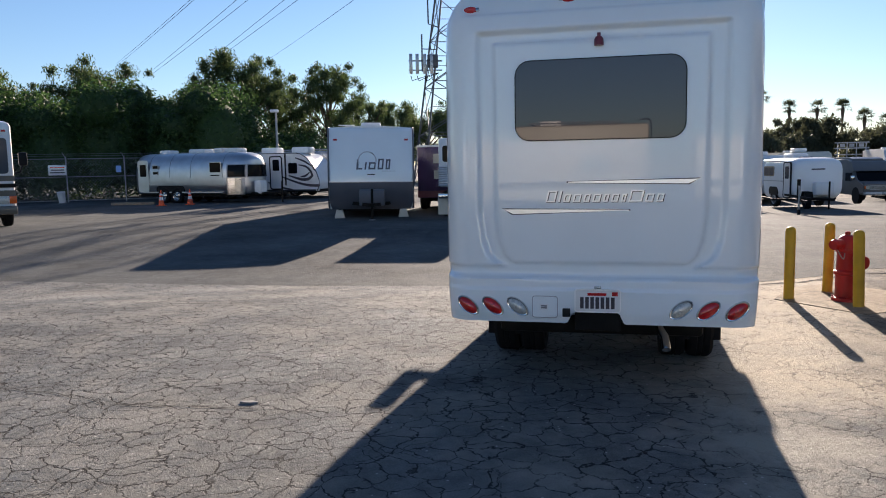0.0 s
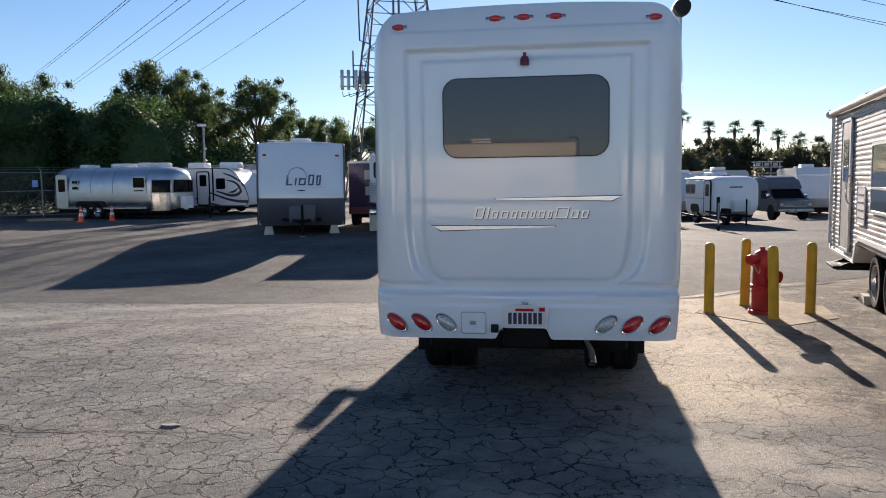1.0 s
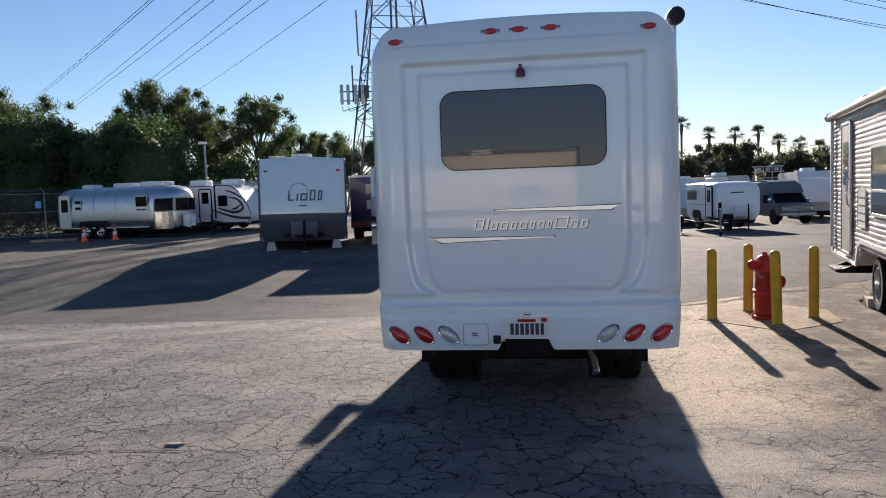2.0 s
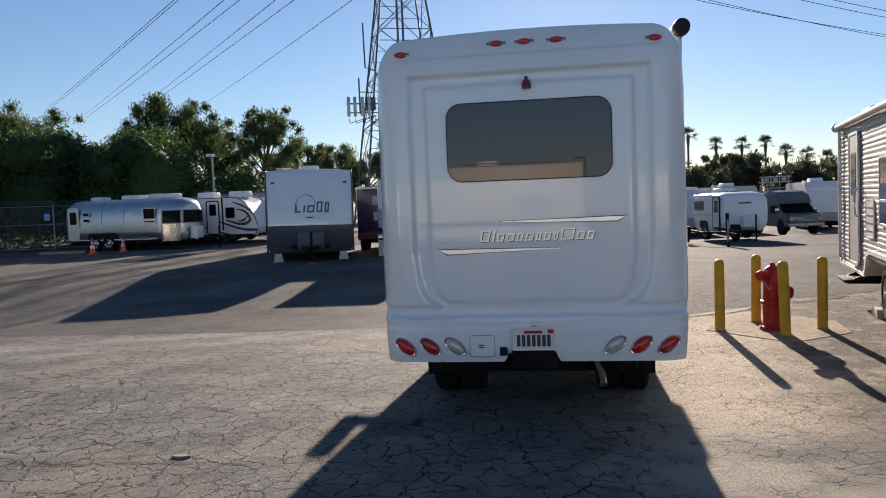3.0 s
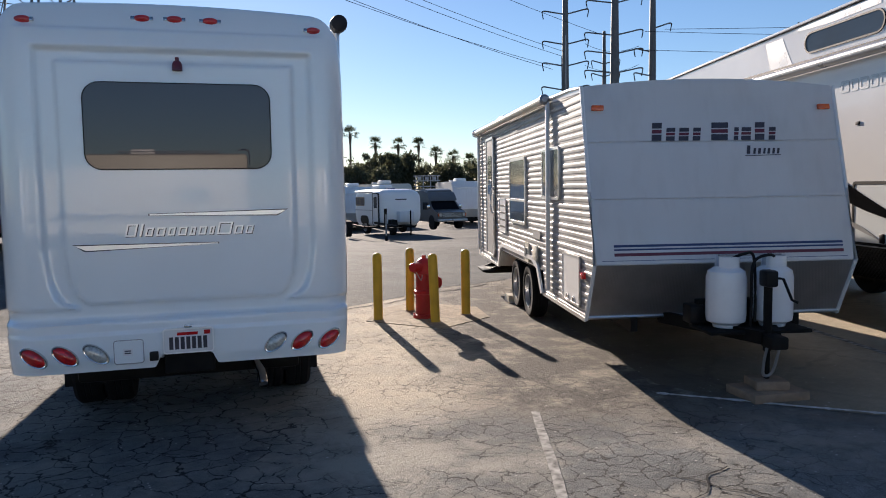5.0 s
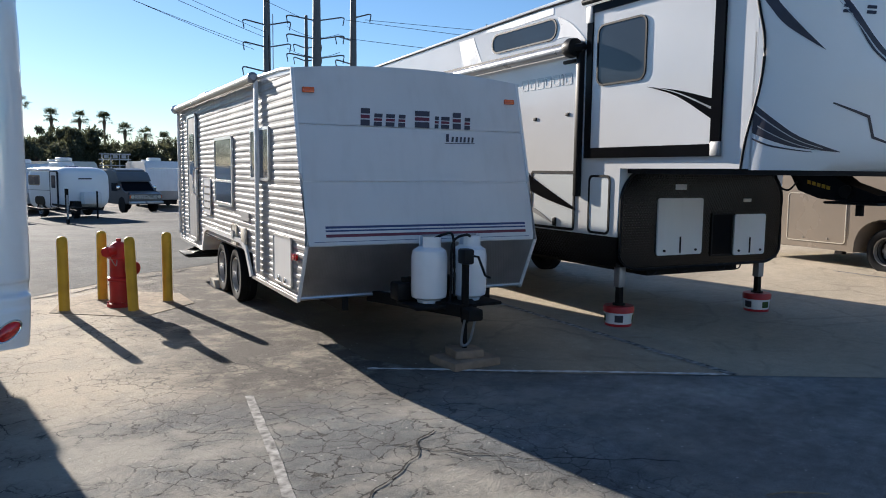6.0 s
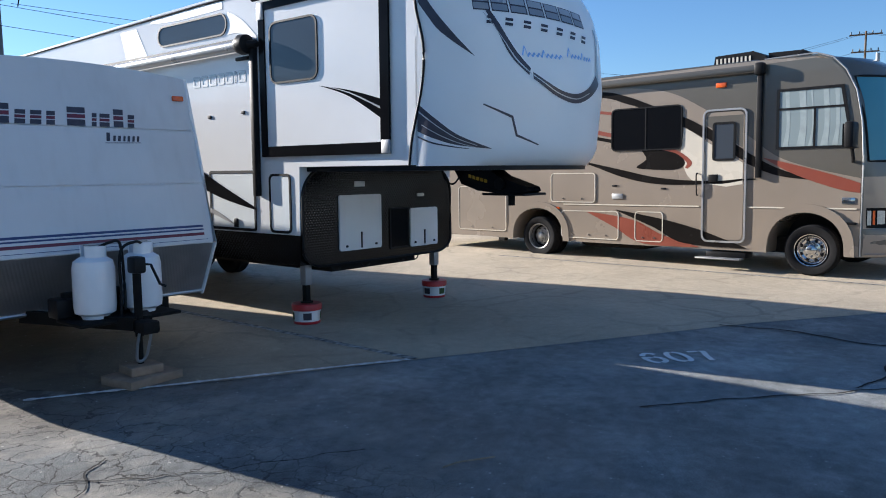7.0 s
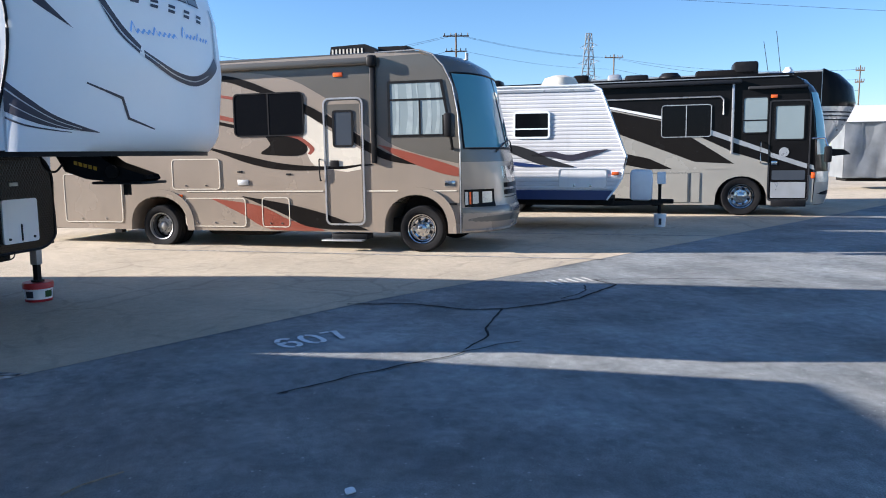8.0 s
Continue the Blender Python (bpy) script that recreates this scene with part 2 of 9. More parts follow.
ASPHALT = ground_mat("worn_asphalt", (0.150, 0.166, 0.169), (0.192, 0.204, 0.196), 0.97, 1.0, 5.6, 0.05, (0.24, 0.42), fade=(3.6, 5.6), sand=(0.36, 0.335, 0.28), yard=((0.55, 0.475, 0.36), (0.075, 0.066, 0.056)))
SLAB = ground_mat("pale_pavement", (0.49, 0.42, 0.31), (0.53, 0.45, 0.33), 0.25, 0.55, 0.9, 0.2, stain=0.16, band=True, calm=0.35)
LANE = ground_mat("lane_asphalt", (0.096, 0.102, 0.104), (0.125, 0.129, 0.122), 0.3, 0.8, 0.8, 0.15, calm=0.7, gloss=0.1)
CONCRETE = ground_mat("concrete", (0.33, 0.27, 0.19), (0.40, 0.33, 0.23), 0.4, 0.7, 1.6, 0.2)
GREY_STONE = mat("grey_stone", (0.24, 0.235, 0.22), 0.9, 0, 0.3, 30, 0.4)
TAR = mat("crack_sealant", (0.04, 0.039, 0.038), 0.92, 0, 0.2, 8, 0.2)
TAR.node_tree.nodes["Principled BSDF"].inputs["Specular IOR Level"].default_value = 0.1
LINE = mat("worn_line_paint", (0.66, 0.65, 0.60), 0.85, 0, 0.45, 14, 0.4, 60)
WORN_LINE = mat("half_gone_line_paint", (0.32, 0.31, 0.285), 0.9, 0, 0.9, 16, 0.4, 60)
NUMBER_PAINT = mat("stencil_paint", (0.82, 0.82, 0.80), 0.8, 0, 0.12, 9, 0.3, 60)
WHITE = mat("white_gelcoat", (0.84, 0.88, 0.885), 0.16, 0, 0.05, 0.9, 0, 100, 1.0)
WHITE_SIDE = mat("white_laminate_wall", (0.80, 0.80, 0.79), 0.10, 0, 0.05, 0.9, 0, 100, 0.0)
WHITE_PANEL = mat("white_aluminium_paint", (0.76, 0.76, 0.75), 0.32, 0, 0.07, 1.2, 0.05, 60, 0.15, 0.12)
# siding base toned far below white so its sunlit ribs don't burn out
SIDING = mat("toned_down_siding", (0.29, 0.287, 0.285), 0.5, 0.0, 0.3, 1.6, 0.9, 5, 0.0, 0.7)
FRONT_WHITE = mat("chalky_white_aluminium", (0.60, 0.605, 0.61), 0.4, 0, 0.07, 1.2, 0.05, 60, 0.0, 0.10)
SIDING_WHITE = mat("clean_white_siding", (0.64, 0.64, 0.645), 0.35, 0, 0.08, 1.6, 0.1, 20, 0.0, 0.12)
CREAM = mat("cream_trim_plastic", (0.62, 0.58, 0.48), 0.45, 0, 0.1, 3)
BLACK = mat("black_plastic", (0.014, 0.014, 0.015), 0.42, 0, 0.3, 6, 0.15)
BLACK_GLOSS = mat("black_gloss", (0.008, 0.008, 0.009), 0.1, 0, 0.2, 3)

UNDER = mat("black_underbody_steel", (0.014, 0.013, 0.012), 0.7, 0.1, 0.4, 5, 0.3)
RUBBER = mat("tyre_rubber", (0.013, 0.013, 0.014), 0.75, 0, 0.3, 7, 0.3, 90)
for _m, _s in ((BLACK_GLOSS, 0.06), (BLACK, 0.12), (UNDER, 0.1), (RUBBER, 0.1)):
    _m.node_tree.nodes["Principled BSDF"].inputs["Specular IOR Level"].default_value = _s
STEEL = mat("wheel_steel", (0.36, 0.355, 0.345), 0.42, 0.85, 0.15, 6)
DECAL_WHITE = mat("silver_white_foil", (0.95, 0.95, 0.94), 0.3, 0.9, 0.03, 4)
CHROME = mat("chrome", (0.58, 0.57, 0.56), 0.12, 1.0, 0.05, 4)
ALU = mat("brushed_aluminium", (0.60, 0.60, 0.60), 0.34, 1.0, 0.12, 2.2, 0.08, 30)
TOWER_STEEL = mat("weathered_tower_steel", (0.13, 0.135, 0.14), 0.6, 0.2, 0.2, 3, 0.1)
GREY_STEEL = mat("galvanised_steel", (0.34, 0.35, 0.36), 0.5, 0.7, 0.2, 3, 0.1)
GLASS = glass_mat("dark_window_glass", (0.005, 0.0055, 0.007))
GLASS.node_tree.nodes["Principled BSDF"].inputs["Specular IOR Level"].default_value = 0.1
GLASS_PLUM = glass_mat("plum_tinted_glass", (0.044, 0.034, 0.046))
GLASS_PLUM.node_tree.links.remove(GLASS_PLUM.node_tree.nodes["Principled BSDF"].inputs["Roughness"].links[0])
GLASS_PLUM.node_tree.nodes["Principled BSDF"].inputs["Roughness"].default_value = 0.008
GLASS_PLUM.node_tree.nodes["Principled BSDF"].inputs["IOR"].default_value = 1.6
GLASS_BLUE = glass_mat("teal_windscreen", (0.09, 0.25, 0.31), 0.05)
CURTAIN = mat("pale_curtain_cloth", (0.30, 0.355, 0.365), 0.8, 0, 0.15, 6, 0.2, 40)
GLASS_PALE = glass_mat("curtained_window_glass", (0.24, 0.29, 0.30), 0.06)
GLASS_GREY = glass_mat("grey_window_glass", (0.05, 0.06, 0.075), 0.04)
RED_LENS = mat("red_lens", (0.55, 0.012, 0.012), 0.12, 0, 0.25, 40, 0.2, 200, 0.6)
AMBER_LENS = mat("amber_lens", (0.75, 0.12, 0.01), 0.18, 0, 0.2, 40, 0.2, 200, 0.6)
CLEAR_LENS = mat("clear_lens", (0.55, 0.55, 0.50), 0.10, 0.2, 0.35, 60, 0.4, 150, 0.8)
YELLOW = mat("yellow_paint", (0.62, 0.40, 0.02), 0.5, 0, 0.18, 5, 0.15, 40, 0, 0.35)
RED = mat("red_hydrant_paint", (0.42, 0.015, 0.02), 0.42, 0, 0.25, 6, 0.25, 30)
TAUPE = mat("taupe_metallic_paint", (0.285, 0.238, 0.187), 0.25, 0.1, 0.06, 1.0, 0, 80, 0.35)
TAUPE_DARK = mat("brown_grey_paint", (0.125, 0.115, 0.095), 0.24, 0.1, 0.08, 1.0, 0, 80, 0.4)
UMBER = mat("dark_brown_graphic", (0.012, 0.0105, 0.0095), 0.25, 0, 0.1, 2)
UMBER.node_tree.nodes["Principled BSDF"].inputs["Specular IOR Level"].default_value = 0.1
SLATE = mat("slate_grey_panel", (0.095, 0.10, 0.115), 0.4, 0, 0.1, 2)
RUST = mat("copper_red_graphic", (0.23, 0.06, 0.035), 0.28, 0, 0.1, 2, 0, 80, 0.4)
PALE = mat("cream_graphic", (0.62, 0.57, 0.47), 0.26, 0, 0.06, 2, 0, 80, 0.4)
COACH_BEIGE = mat("beige_grey_coach_paint", (0.33, 0.315, 0.275), 0.25, 0.1, 0.08, 1.2, 0, 80, 0.3)
SILVER = mat("silver_graphic", (0.45, 0.45, 0.45), 0.28, 0.5, 0.1, 3)
CHARCOAL = mat("charcoal_panel", (0.03, 0.031, 0.034), 0.6, 0, 0.1, 2, 0, 80, 0.0)
CHARCOAL.node_tree.nodes["Principled BSDF"].inputs["Specular IOR Level"].default_value = 0.1
NOSE_WHITE = mat("white_nose_moulding", (0.85, 0.86, 0.85), 0.3, 0, 0.05, 0.9)
NAVY = mat("navy_stripe", (0.018, 0.04, 0.14), 0.35, 0, 0.1, 4)
MAROON = mat("maroon_stripe", (0.13, 0.014, 0.03), 0.35, 0, 0.15, 4)
INK = mat("dark_lettering_vinyl", (0.04, 0.035, 0.05), 0.35, 0, 0.3, 12)
SKYBLUE = mat("pale_blue_vinyl", (0.28, 0.50, 0.85), 0.35, 0, 0.1, 6)
TREAD = tread_mat("diamond_tread_aluminium", (0.46, 0.45, 0.44), 0.85, 0.32, 0.020, 0.75)
TREAD_BLACK = tread_mat("black_diamond_tread", (0.004, 0.004, 0.0045), 0.0, 0.07, 0.026, 0.32)
TREAD_BLACK.node_tree.nodes["Principled BSDF"].inputs["Specular IOR Level"].default_value = 0.26
TANK = mat("white_tank_enamel", (0.74, 0.76, 0.78), 0.3, 0, 0.06, 4, 0.03, 60, 0.3, 0.05)
WOOD = mat("weathered_timber_block", (0.26, 0.19, 0.13), 0.85, 0, 0.3, 9, 0.5, 60)
ORANGE = mat("cone_orange", (0.75, 0.10, 0.02), 0.5, 0, 0.12, 8)
PURPLE = mat("purple_trailer_paint", (0.06, 0.03, 0.09), 0.25, 0, 0.2, 2, 0, 80, 0.4)
TANGREY = mat("van_grey_paint", (0.15, 0.142, 0.13), 0.35, 0.1, 0.12, 2, 0, 60, 0.2, 0.2)
TARP = mat("silver_grey_tarp", (0.22, 0.23, 0.24), 0.35, 0.3, 0.3, 1.5, 0.6, 5)
BARK = mat("bark", (0.13, 0.09, 0.06), 0.9, 0, 0.35, 6, 0.8, 30)
PALM_BARK = mat("palm_trunk", (0.16, 0.12, 0.085), 0.9, 0, 0.3, 5, 0.6, 25)
LEAF_DARK = leaf_mat("dark_hedge_leaf", (0.028, 0.062, 0.016), (0.075, 0.135, 0.035))
LEAF_PALE = leaf_mat("eucalyptus_leaf", (0.045, 0.075, 0.024), (0.115, 0.15, 0.05))
LEAF_FAR = leaf_mat("far_tree_leaf", (0.055, 0.062, 0.035), (0.115, 0.12, 0.065))
LEAF_PALM = leaf_mat("palm_frond", (0.045, 0.055, 0.03), (0.10, 0.115, 0.055))

# ---- builders ----
def part(name, bm, material, parent, label="", m=None, angle=38):
    """One mesh under a thing or a part, with soft faces and hard creases."""
    bmesh.ops.recalc_face_normals(bm, faces=bm.faces)
    lim = radians(angle)
    for e in bm.edges:
        e.smooth = len(e.link_faces) == 2 and e.calc_face_angle(0.0) < lim
    for f in bm.faces:
        f.smooth = True
    me = bpy.data.meshes.new(name)
    bm.to_mesh(me)
    bm.free()
    me.materials.append(material)
    ob = new(name, me)
    if parent is not None:
        ob.parent = parent
    if m is not None:
        ob.matrix_basis = m
    return tagged(ob, label)


def thing(name, label, category, m=None, group="", kind=""):
    ob = new(name)
    ob.empty_display_size = 0.2
    if m is not None:
        ob.matrix_basis = m
    return tagged(ob, label, category, group, kind)


def at(x, y, heading, rx=0.0, ry=0.0, z=0.0):
    """A vehicle's frame: x to its right, y ahead, standing at x, y and facing the heading, counted from +x."""
    return pose(x, y, z, rx, ry, heading - 90)


def box(x0, x1, y0, y1, z0, z1, bev=0.0, bm=None, seg=2):
    bm = bm or bmesh.new()
    r = bmesh.ops.create_cube(bm, size=1)
    for v in r["verts"]:
        v.co = Vector(((x0 + x1) / 2 + v.co.x * (x1 - x0), (y0 + y1) / 2 + v.co.y * (y1 - y0), (z0 + z1) / 2 + v.co.z * (z1 - z0)))
    if bev:
        es = {e for v in r["verts"] for e in v.link_edges}
        bmesh.ops.bevel(bm, geom=list(es), offset=bev, segments=seg, profile=0.5, affect='EDGES', clamp_overlap=True)
    return bm


def cyl(p0, p1, r0, r1=None, seg=16, bm=None):
    bm = bm or bmesh.new()
    p0, p1 = Vector(p0), Vector(p1)
    r1 = r0 if r1 is None else r1
    q = (p1 - p0).to_track_quat('Z', 'Y')
    a, b = [], []
    for i in range(seg):
        c = Vector((math.cos(2 * math.pi * i / seg), math.sin(2 * math.pi * i / seg), 0))
        a.append(bm.verts.new(p0 + q @ (c * r0)))
        b.append(bm.verts.new(p1 + q @ (c * r1)))
    for i in range(seg):
        bm.faces.new((a[i], a[(i + 1) % seg], b[(i + 1) % seg], b[i]))
    bm.faces.new(a), bm.faces.new(b)
    return bm


def spun(profile, seg=24, axis='z', bm=None, origin=(0, 0, 0), caps=True):
    """A turned body: profile of (radius, height) from one end to the other."""
    bm = bm or bmesh.new()
    o = Vector(origin)
    rings = []
    for r, h in profile:
        ring = []
        for i in range(seg):
            c, s = math.cos(2 * math.pi * i / seg) * r, math.sin(2 * math.pi * i / seg) * r
            ring.append(bm.verts.new(o + Vector({'z': (c, s, h), 'x': (h, c, s), 'y': (c, h, s)}[axis])))
        rings.append(ring)
    for a, b in zip(rings, rings[1:]):
        for i in range(seg):
            bm.faces.new((a[i], a[(i + 1) % seg], b[(i + 1) % seg], b[i]))
    for ring in (rings[0], rings[-1]) if caps else ():
        if len({tuple(v.co) for v in ring}) > 2:
            bm.faces.new(ring)
    return bm


def tube(pts, r, seg=8, bm=None, closed=False):
    bm = bm or bmesh.new()
    pts = [Vector(p) for p in pts]
    n = len(pts)
    rings = []
    up = Vector((0, 0, 1))
    for i, p in enumerate(pts):
        a = pts[(i - 1) % n] if closed or i else p
        b = pts[(i + 1) % n] if closed or i < n - 1 else p
        d = (b - a).normalized()
        s = d.cross(up)
        if s.length < 1e-3:
            s = d.cross(Vector((1, 0, 0)))
        s.normalize()
        u = s.cross(d)
        rings.append([bm.verts.new(p + r * (math.cos(2 * math.pi * k / seg) * s + math.sin(2 * math.pi * k / seg) * u)) for k in range(seg)])
    for i in range(n if closed else n - 1):
        a, b = rings[i], rings[(i + 1) % n]
        for k in range(seg):
            bm.faces.new((a[k], a[(k + 1) % seg], b[(k + 1) % seg], b[k]))
    if not closed:
        bm.faces.new(rings[0]), bm.faces.new(rings[-1])
    return bm


def rr(a0, a1, b0, b1, r, n=4):
    """A rectangle with round corners, as a loop of 2D points."""
    r = min(r, abs(a1 - a0) / 2 - 1e-4, abs(b1 - b0) / 2 - 1e-4)
    out = []
    for ca, cb, t in ((a1 - r, b1 - r, 0), (a0 + r, b1 - r, 90), (a0 + r, b0 + r, 180), (a1 - r, b0 + r, 270)):
        for i in range(n + 1):
            w = radians(t + 90 * i / n)
            out.append((ca + r * math.cos(w), cb + r * math.sin(w)))
    return out


def put3(axis, h, p):
    return Vector({'x': (h, p[0], p[1]), 'y': (p[0], h, p[1]), 'z': (p[0], p[1], h)}[axis])


def slab(loop, axis, h0, h1, bm=None, bev=0.0):
    """A flat sheet with that outline and thickness; axis is the one it is thick along."""
    bm = bm or bmesh.new()
    a = [bm.verts.new(put3(axis, h0, p)) for p in loop]
    b = [bm.verts.new(put3(axis, h1, p)) for p in loop]
    n = len(loop)
    for i in range(n):
        bm.faces.new((a[i], a[(i + 1) % n], b[(i + 1) % n], b[i]))
    bm.faces.new(a)
    top = bm.faces.new(b)
    if bev:
        bmesh.ops.bevel(bm, geom=list(top.edges), offset=bev, segments=2, profile=0.5, affect='EDGES', clamp_overlap=True)
    return bm


def ring(outer, inner, axis, h0, h1, bm=None):
    """A frame between two loops of the same number of points."""
    bm = bm or bmesh.new()
    n = len(outer)
    v = [[bm.verts.new(put3(axis, h, p)) for p in lp] for h in (h0, h1) for lp in (outer, inner)]
    for i in range(n):
        j = (i + 1) % n
        for a, b in ((0, 1), (1, 3), (3, 2), (2, 0)):
            bm.faces.new((v[a][i], v[a][j], v[b][j], v[b][i]))
    return bm


def frame_ring(a0, a1, b0, b1, r, w, axis, h0, h1, bm=None):
    return ring(rr(a0, a1, b0, b1, r), rr(a0 + w, a1 - w, b0 + w, b1 - w, max(r - w, 0.005)), axis, h0, h1, bm)


def loft(rings, bm=None, closed=True, caps=True):
    """Skin over loops of the same number of points."""
    bm = bm or bmesh.new()
    R = [[bm.verts.new(p) for p in lp] for lp in rings]
    n = len(R[0])
    for a, b in zip(R, R[1:]):
        for i in range(n if closed else n - 1):
            j = (i + 1) % n
            bm.faces.new((a[i], a[j], b[j], b[i]))
    if caps and closed:
        bm.faces.new(R[0]), bm.faces.new(R[-1])
    return bm


def smooth(pts, n=6, closed=False):
    """A soft curve through 2D or 3D points."""
    P = [Vector(p) for p in pts]
    m = len(P)
    out = []
    for i in range(m if closed else m - 1):
        p0, p1, p2, p3 = (P[(i + k) % m] if closed else P[min(max(i + k, 0), m - 1)] for k in (-1, 0, 1, 2))
        for k in range(n):
            t = k / n
            out.append(0.5 * ((2 * p1) + (p2 - p0) * t + (2 * p0 - 5 * p1 + 4 * p2 - p3) * t * t + (3 * p1 - p0 - 3 * p2 + p3) * t ** 3))
    if not closed:
        out.append(P[-1])
    return [tuple(p) for p in out]


def swoosh(upper, lower, axis, h0, h1, bm=None, n=6):
    """A curved graphic between two edges that run the same way."""
    a, b = smooth(upper, n), smooth(lower, n)
    k = max(len(a), len(b))
    a = [a[min(int(i * len(a) / k), len(a) - 1)] for i in range(k)]
    b = [b[min(int(i * len(b) / k), len(b) - 1)] for i in range(k)]
    a[-1], b[-1] = smooth(upper, n)[-1], smooth(lower, n)[-1]
    bm = bm or bmesh.new()
    v = [[bm.verts.new(put3(axis, h, p)) for p in lp] for h in (h0, h1) for lp in (a, b)]
    for i in range(k - 1):
        for s, t in ((0, 1), (1, 3), (3, 2), (2, 0)):
            bm.faces.new((v[s][i], v[s][i + 1], v[t][i + 1], v[t][i]))
    for i in (0, k - 1):
        bm.faces.new((v[0][i], v[1][i], v[3][i], v[2][i]))
    bmesh.ops.remove_doubles(bm, verts=bm.verts, dist=1e-5)
    return bm


def blocks(widths, x0, z0, h, axis, h0, h1, gap=0.15, shear=0.0, sign=1, tall=()):
    """A row of slanted letter-sized blocks that stands for a brand name."""
    bm = bmesh.new()
    x = x0
    for i, w in enumerate(widths):
        hh = h * (1.0 if i in tall else 0.72)
        if w > 0:
            loop = [(x, z0), (x + sign * w, z0), (x + sign * (w + shear * hh), z0 + hh), (x + sign * shear * hh, z0 + hh)]
            slab(loop, axis, h0, h1, bm)
        x += sign * (abs(w) + gap * h)
    return bm


def wheel(parent, x, y, r, w=0.22, rim=None, side=1, name="wheel", spokes=0):
    """Tyre with grooves and a dished rim; side is +1 where its face looks to +x."""
    rim = rim or STEEL
    s = side
    hub = new(name)
    hub.parent = parent
    hub.matrix_basis = pose(x, y, r)
    h = w / 2
    prof = [(r * 0.56, -h * 0.3), (r * 0.62, -h * 0.8), (r * 0.72, -h), (r * 0.93, -h), (r, -h * 0.72), (r, -h * 0.3), (r * 0.975, -h * 0.26), (r * 0.975, -h * 0.16), (r, -h * 0.12),
            (r, h * 0.12), (r * 0.975, h * 0.16), (r * 0.975, h * 0.26), (r, h * 0.3), (r, h * 0.72), (r * 0.93, h), (r * 0.72, h), (r * 0.62, h * 0.8), (r * 0.56, h * 0.3)]
    part("tyre", spun(prof, 32, 'x', caps=False), RUBBER, hub)
    bm = spun([(r * 0.63, s * h * 0.85), (r * 0.62, s * h * 0.98), (r * 0.59, s * h * 0.94), (r * 0.57, s * h * 0.3), (r * 0.55, -s * h * 0.3)], 28, 'x', caps=False)
    part("rim_lip", bm, rim, hub)
    part("rim_well", spun([(r * 0.57, -s * h * 0.34), (r * 0.3, -s * h * 0.36), (r * 0.01, -s * h * 0.36)], 28, 'x'), UNDER, hub)
    nut = r * (0.27 if rim is CHROME else 0.25)
    if rim is CHROME:
        prof = [(r * 0.56, s * h * 0.1), (r * 0.54, s * h * 0.62), (r * 0.49, s * h * 0.72), (r * 0.44, s * h * 0.42), (r * 0.36, s * h * 0.34), (r * 0.33, s * h * 0.52), (r * 0.21, s * h * 0.58), (r * 0.19, s * h * 0.95), (r * 0.13, s * h * 1.05), (0.001, s * h * 1.08)]
    else:
        prof = [(r * 0.45, -s * h * 0.34), (r * 0.43, -s * h * 0.12), (r * 0.33, s * h * 0.02), (r * 0.2, s * h * 0.06), (r * 0.17, s * h * 0.42), (r * 0.11, s * h * 0.52), (0.001, s * h * 0.54)]
    bm = spun(prof, 28, 'x')
    n0, n1 = (0.5, 0.86) if rim is CHROME else (0.0, 0.24)
    for i in range(8):
        a = i * math.pi / 4
        cyl((s * h * n0, nut * math.cos(a), nut * math.sin(a)), (s * h * n1, nut * math.cos(a), nut * math.sin(a)), r * 0.038, seg=6, bm=bm)
    part("rim", bm, rim, hub)
    hole = None
    for i in range(8):
        a = (i + 0.5) * math.pi / 4
        rad, x0, x1 = (r * 0.40, 0.3, 0.42) if rim is CHROME else (r * 0.375, -0.2, -0.02)
        m = Matrix.Translation((0, rad * math.cos(a), rad * math.sin(a))) @ Matrix.Rotation(a, 4, 'X')
        if hole is None:
            hole = part("vent_hole", slab(rr(-r * 0.036, r * 0.036, -r * 0.07, r * 0.07, r * 0.034), 'x', s * h * x0, s * h * x1), BLACK, hub, m=m)
        else:
            o = new("vent_hole", hole.data)
            o.parent, o.matrix_basis = hub, m
    return hub


def window(parent, x, y0, y1, z0, z1, r=0.06, side=1, glass=None, trim=None, split="", fw=0.03, name="window"):
    """A framed vehicle window on a side wall at x."""
    glass, trim = glass or GLASS, trim or BLACK
    g = part(name, slab(rr(y0 + fw * 0.5, y1 - fw * 0.5, z0 + fw * 0.5, z1 - fw * 0.5, r), 'x', x - side * 0.01, x + side * 0.006), glass, parent)
    part("window_frame", frame_ring(y0, y1, z0, z1, r + 0.01, fw, 'x', x - side * 0.01, x + side * 0.014), trim, g)
    if split in ("h", "hv"):
        zm = z0 + (z1 - z0) * (0.36 if split == "h" else 0.66)
        part("glazing_bar", box(min(x, x + side * 0.016), max(x, x + side * 0.016), y0 + fw, y1 - fw, zm - 0.015, zm + 0.015), trim, g)
    if split in ("v", "hv"):
        ym = (y0 + y1) / 2
        part("glazing_bar", box(min(x, x + side * 0.012), max(x, x + side * 0.012), ym - 0.012, ym + 0.012, z0 + fw, (z1 if split == "v" else z0 + (z1 - z0) * 0.66) - fw * 0.6), trim, g)
    return g


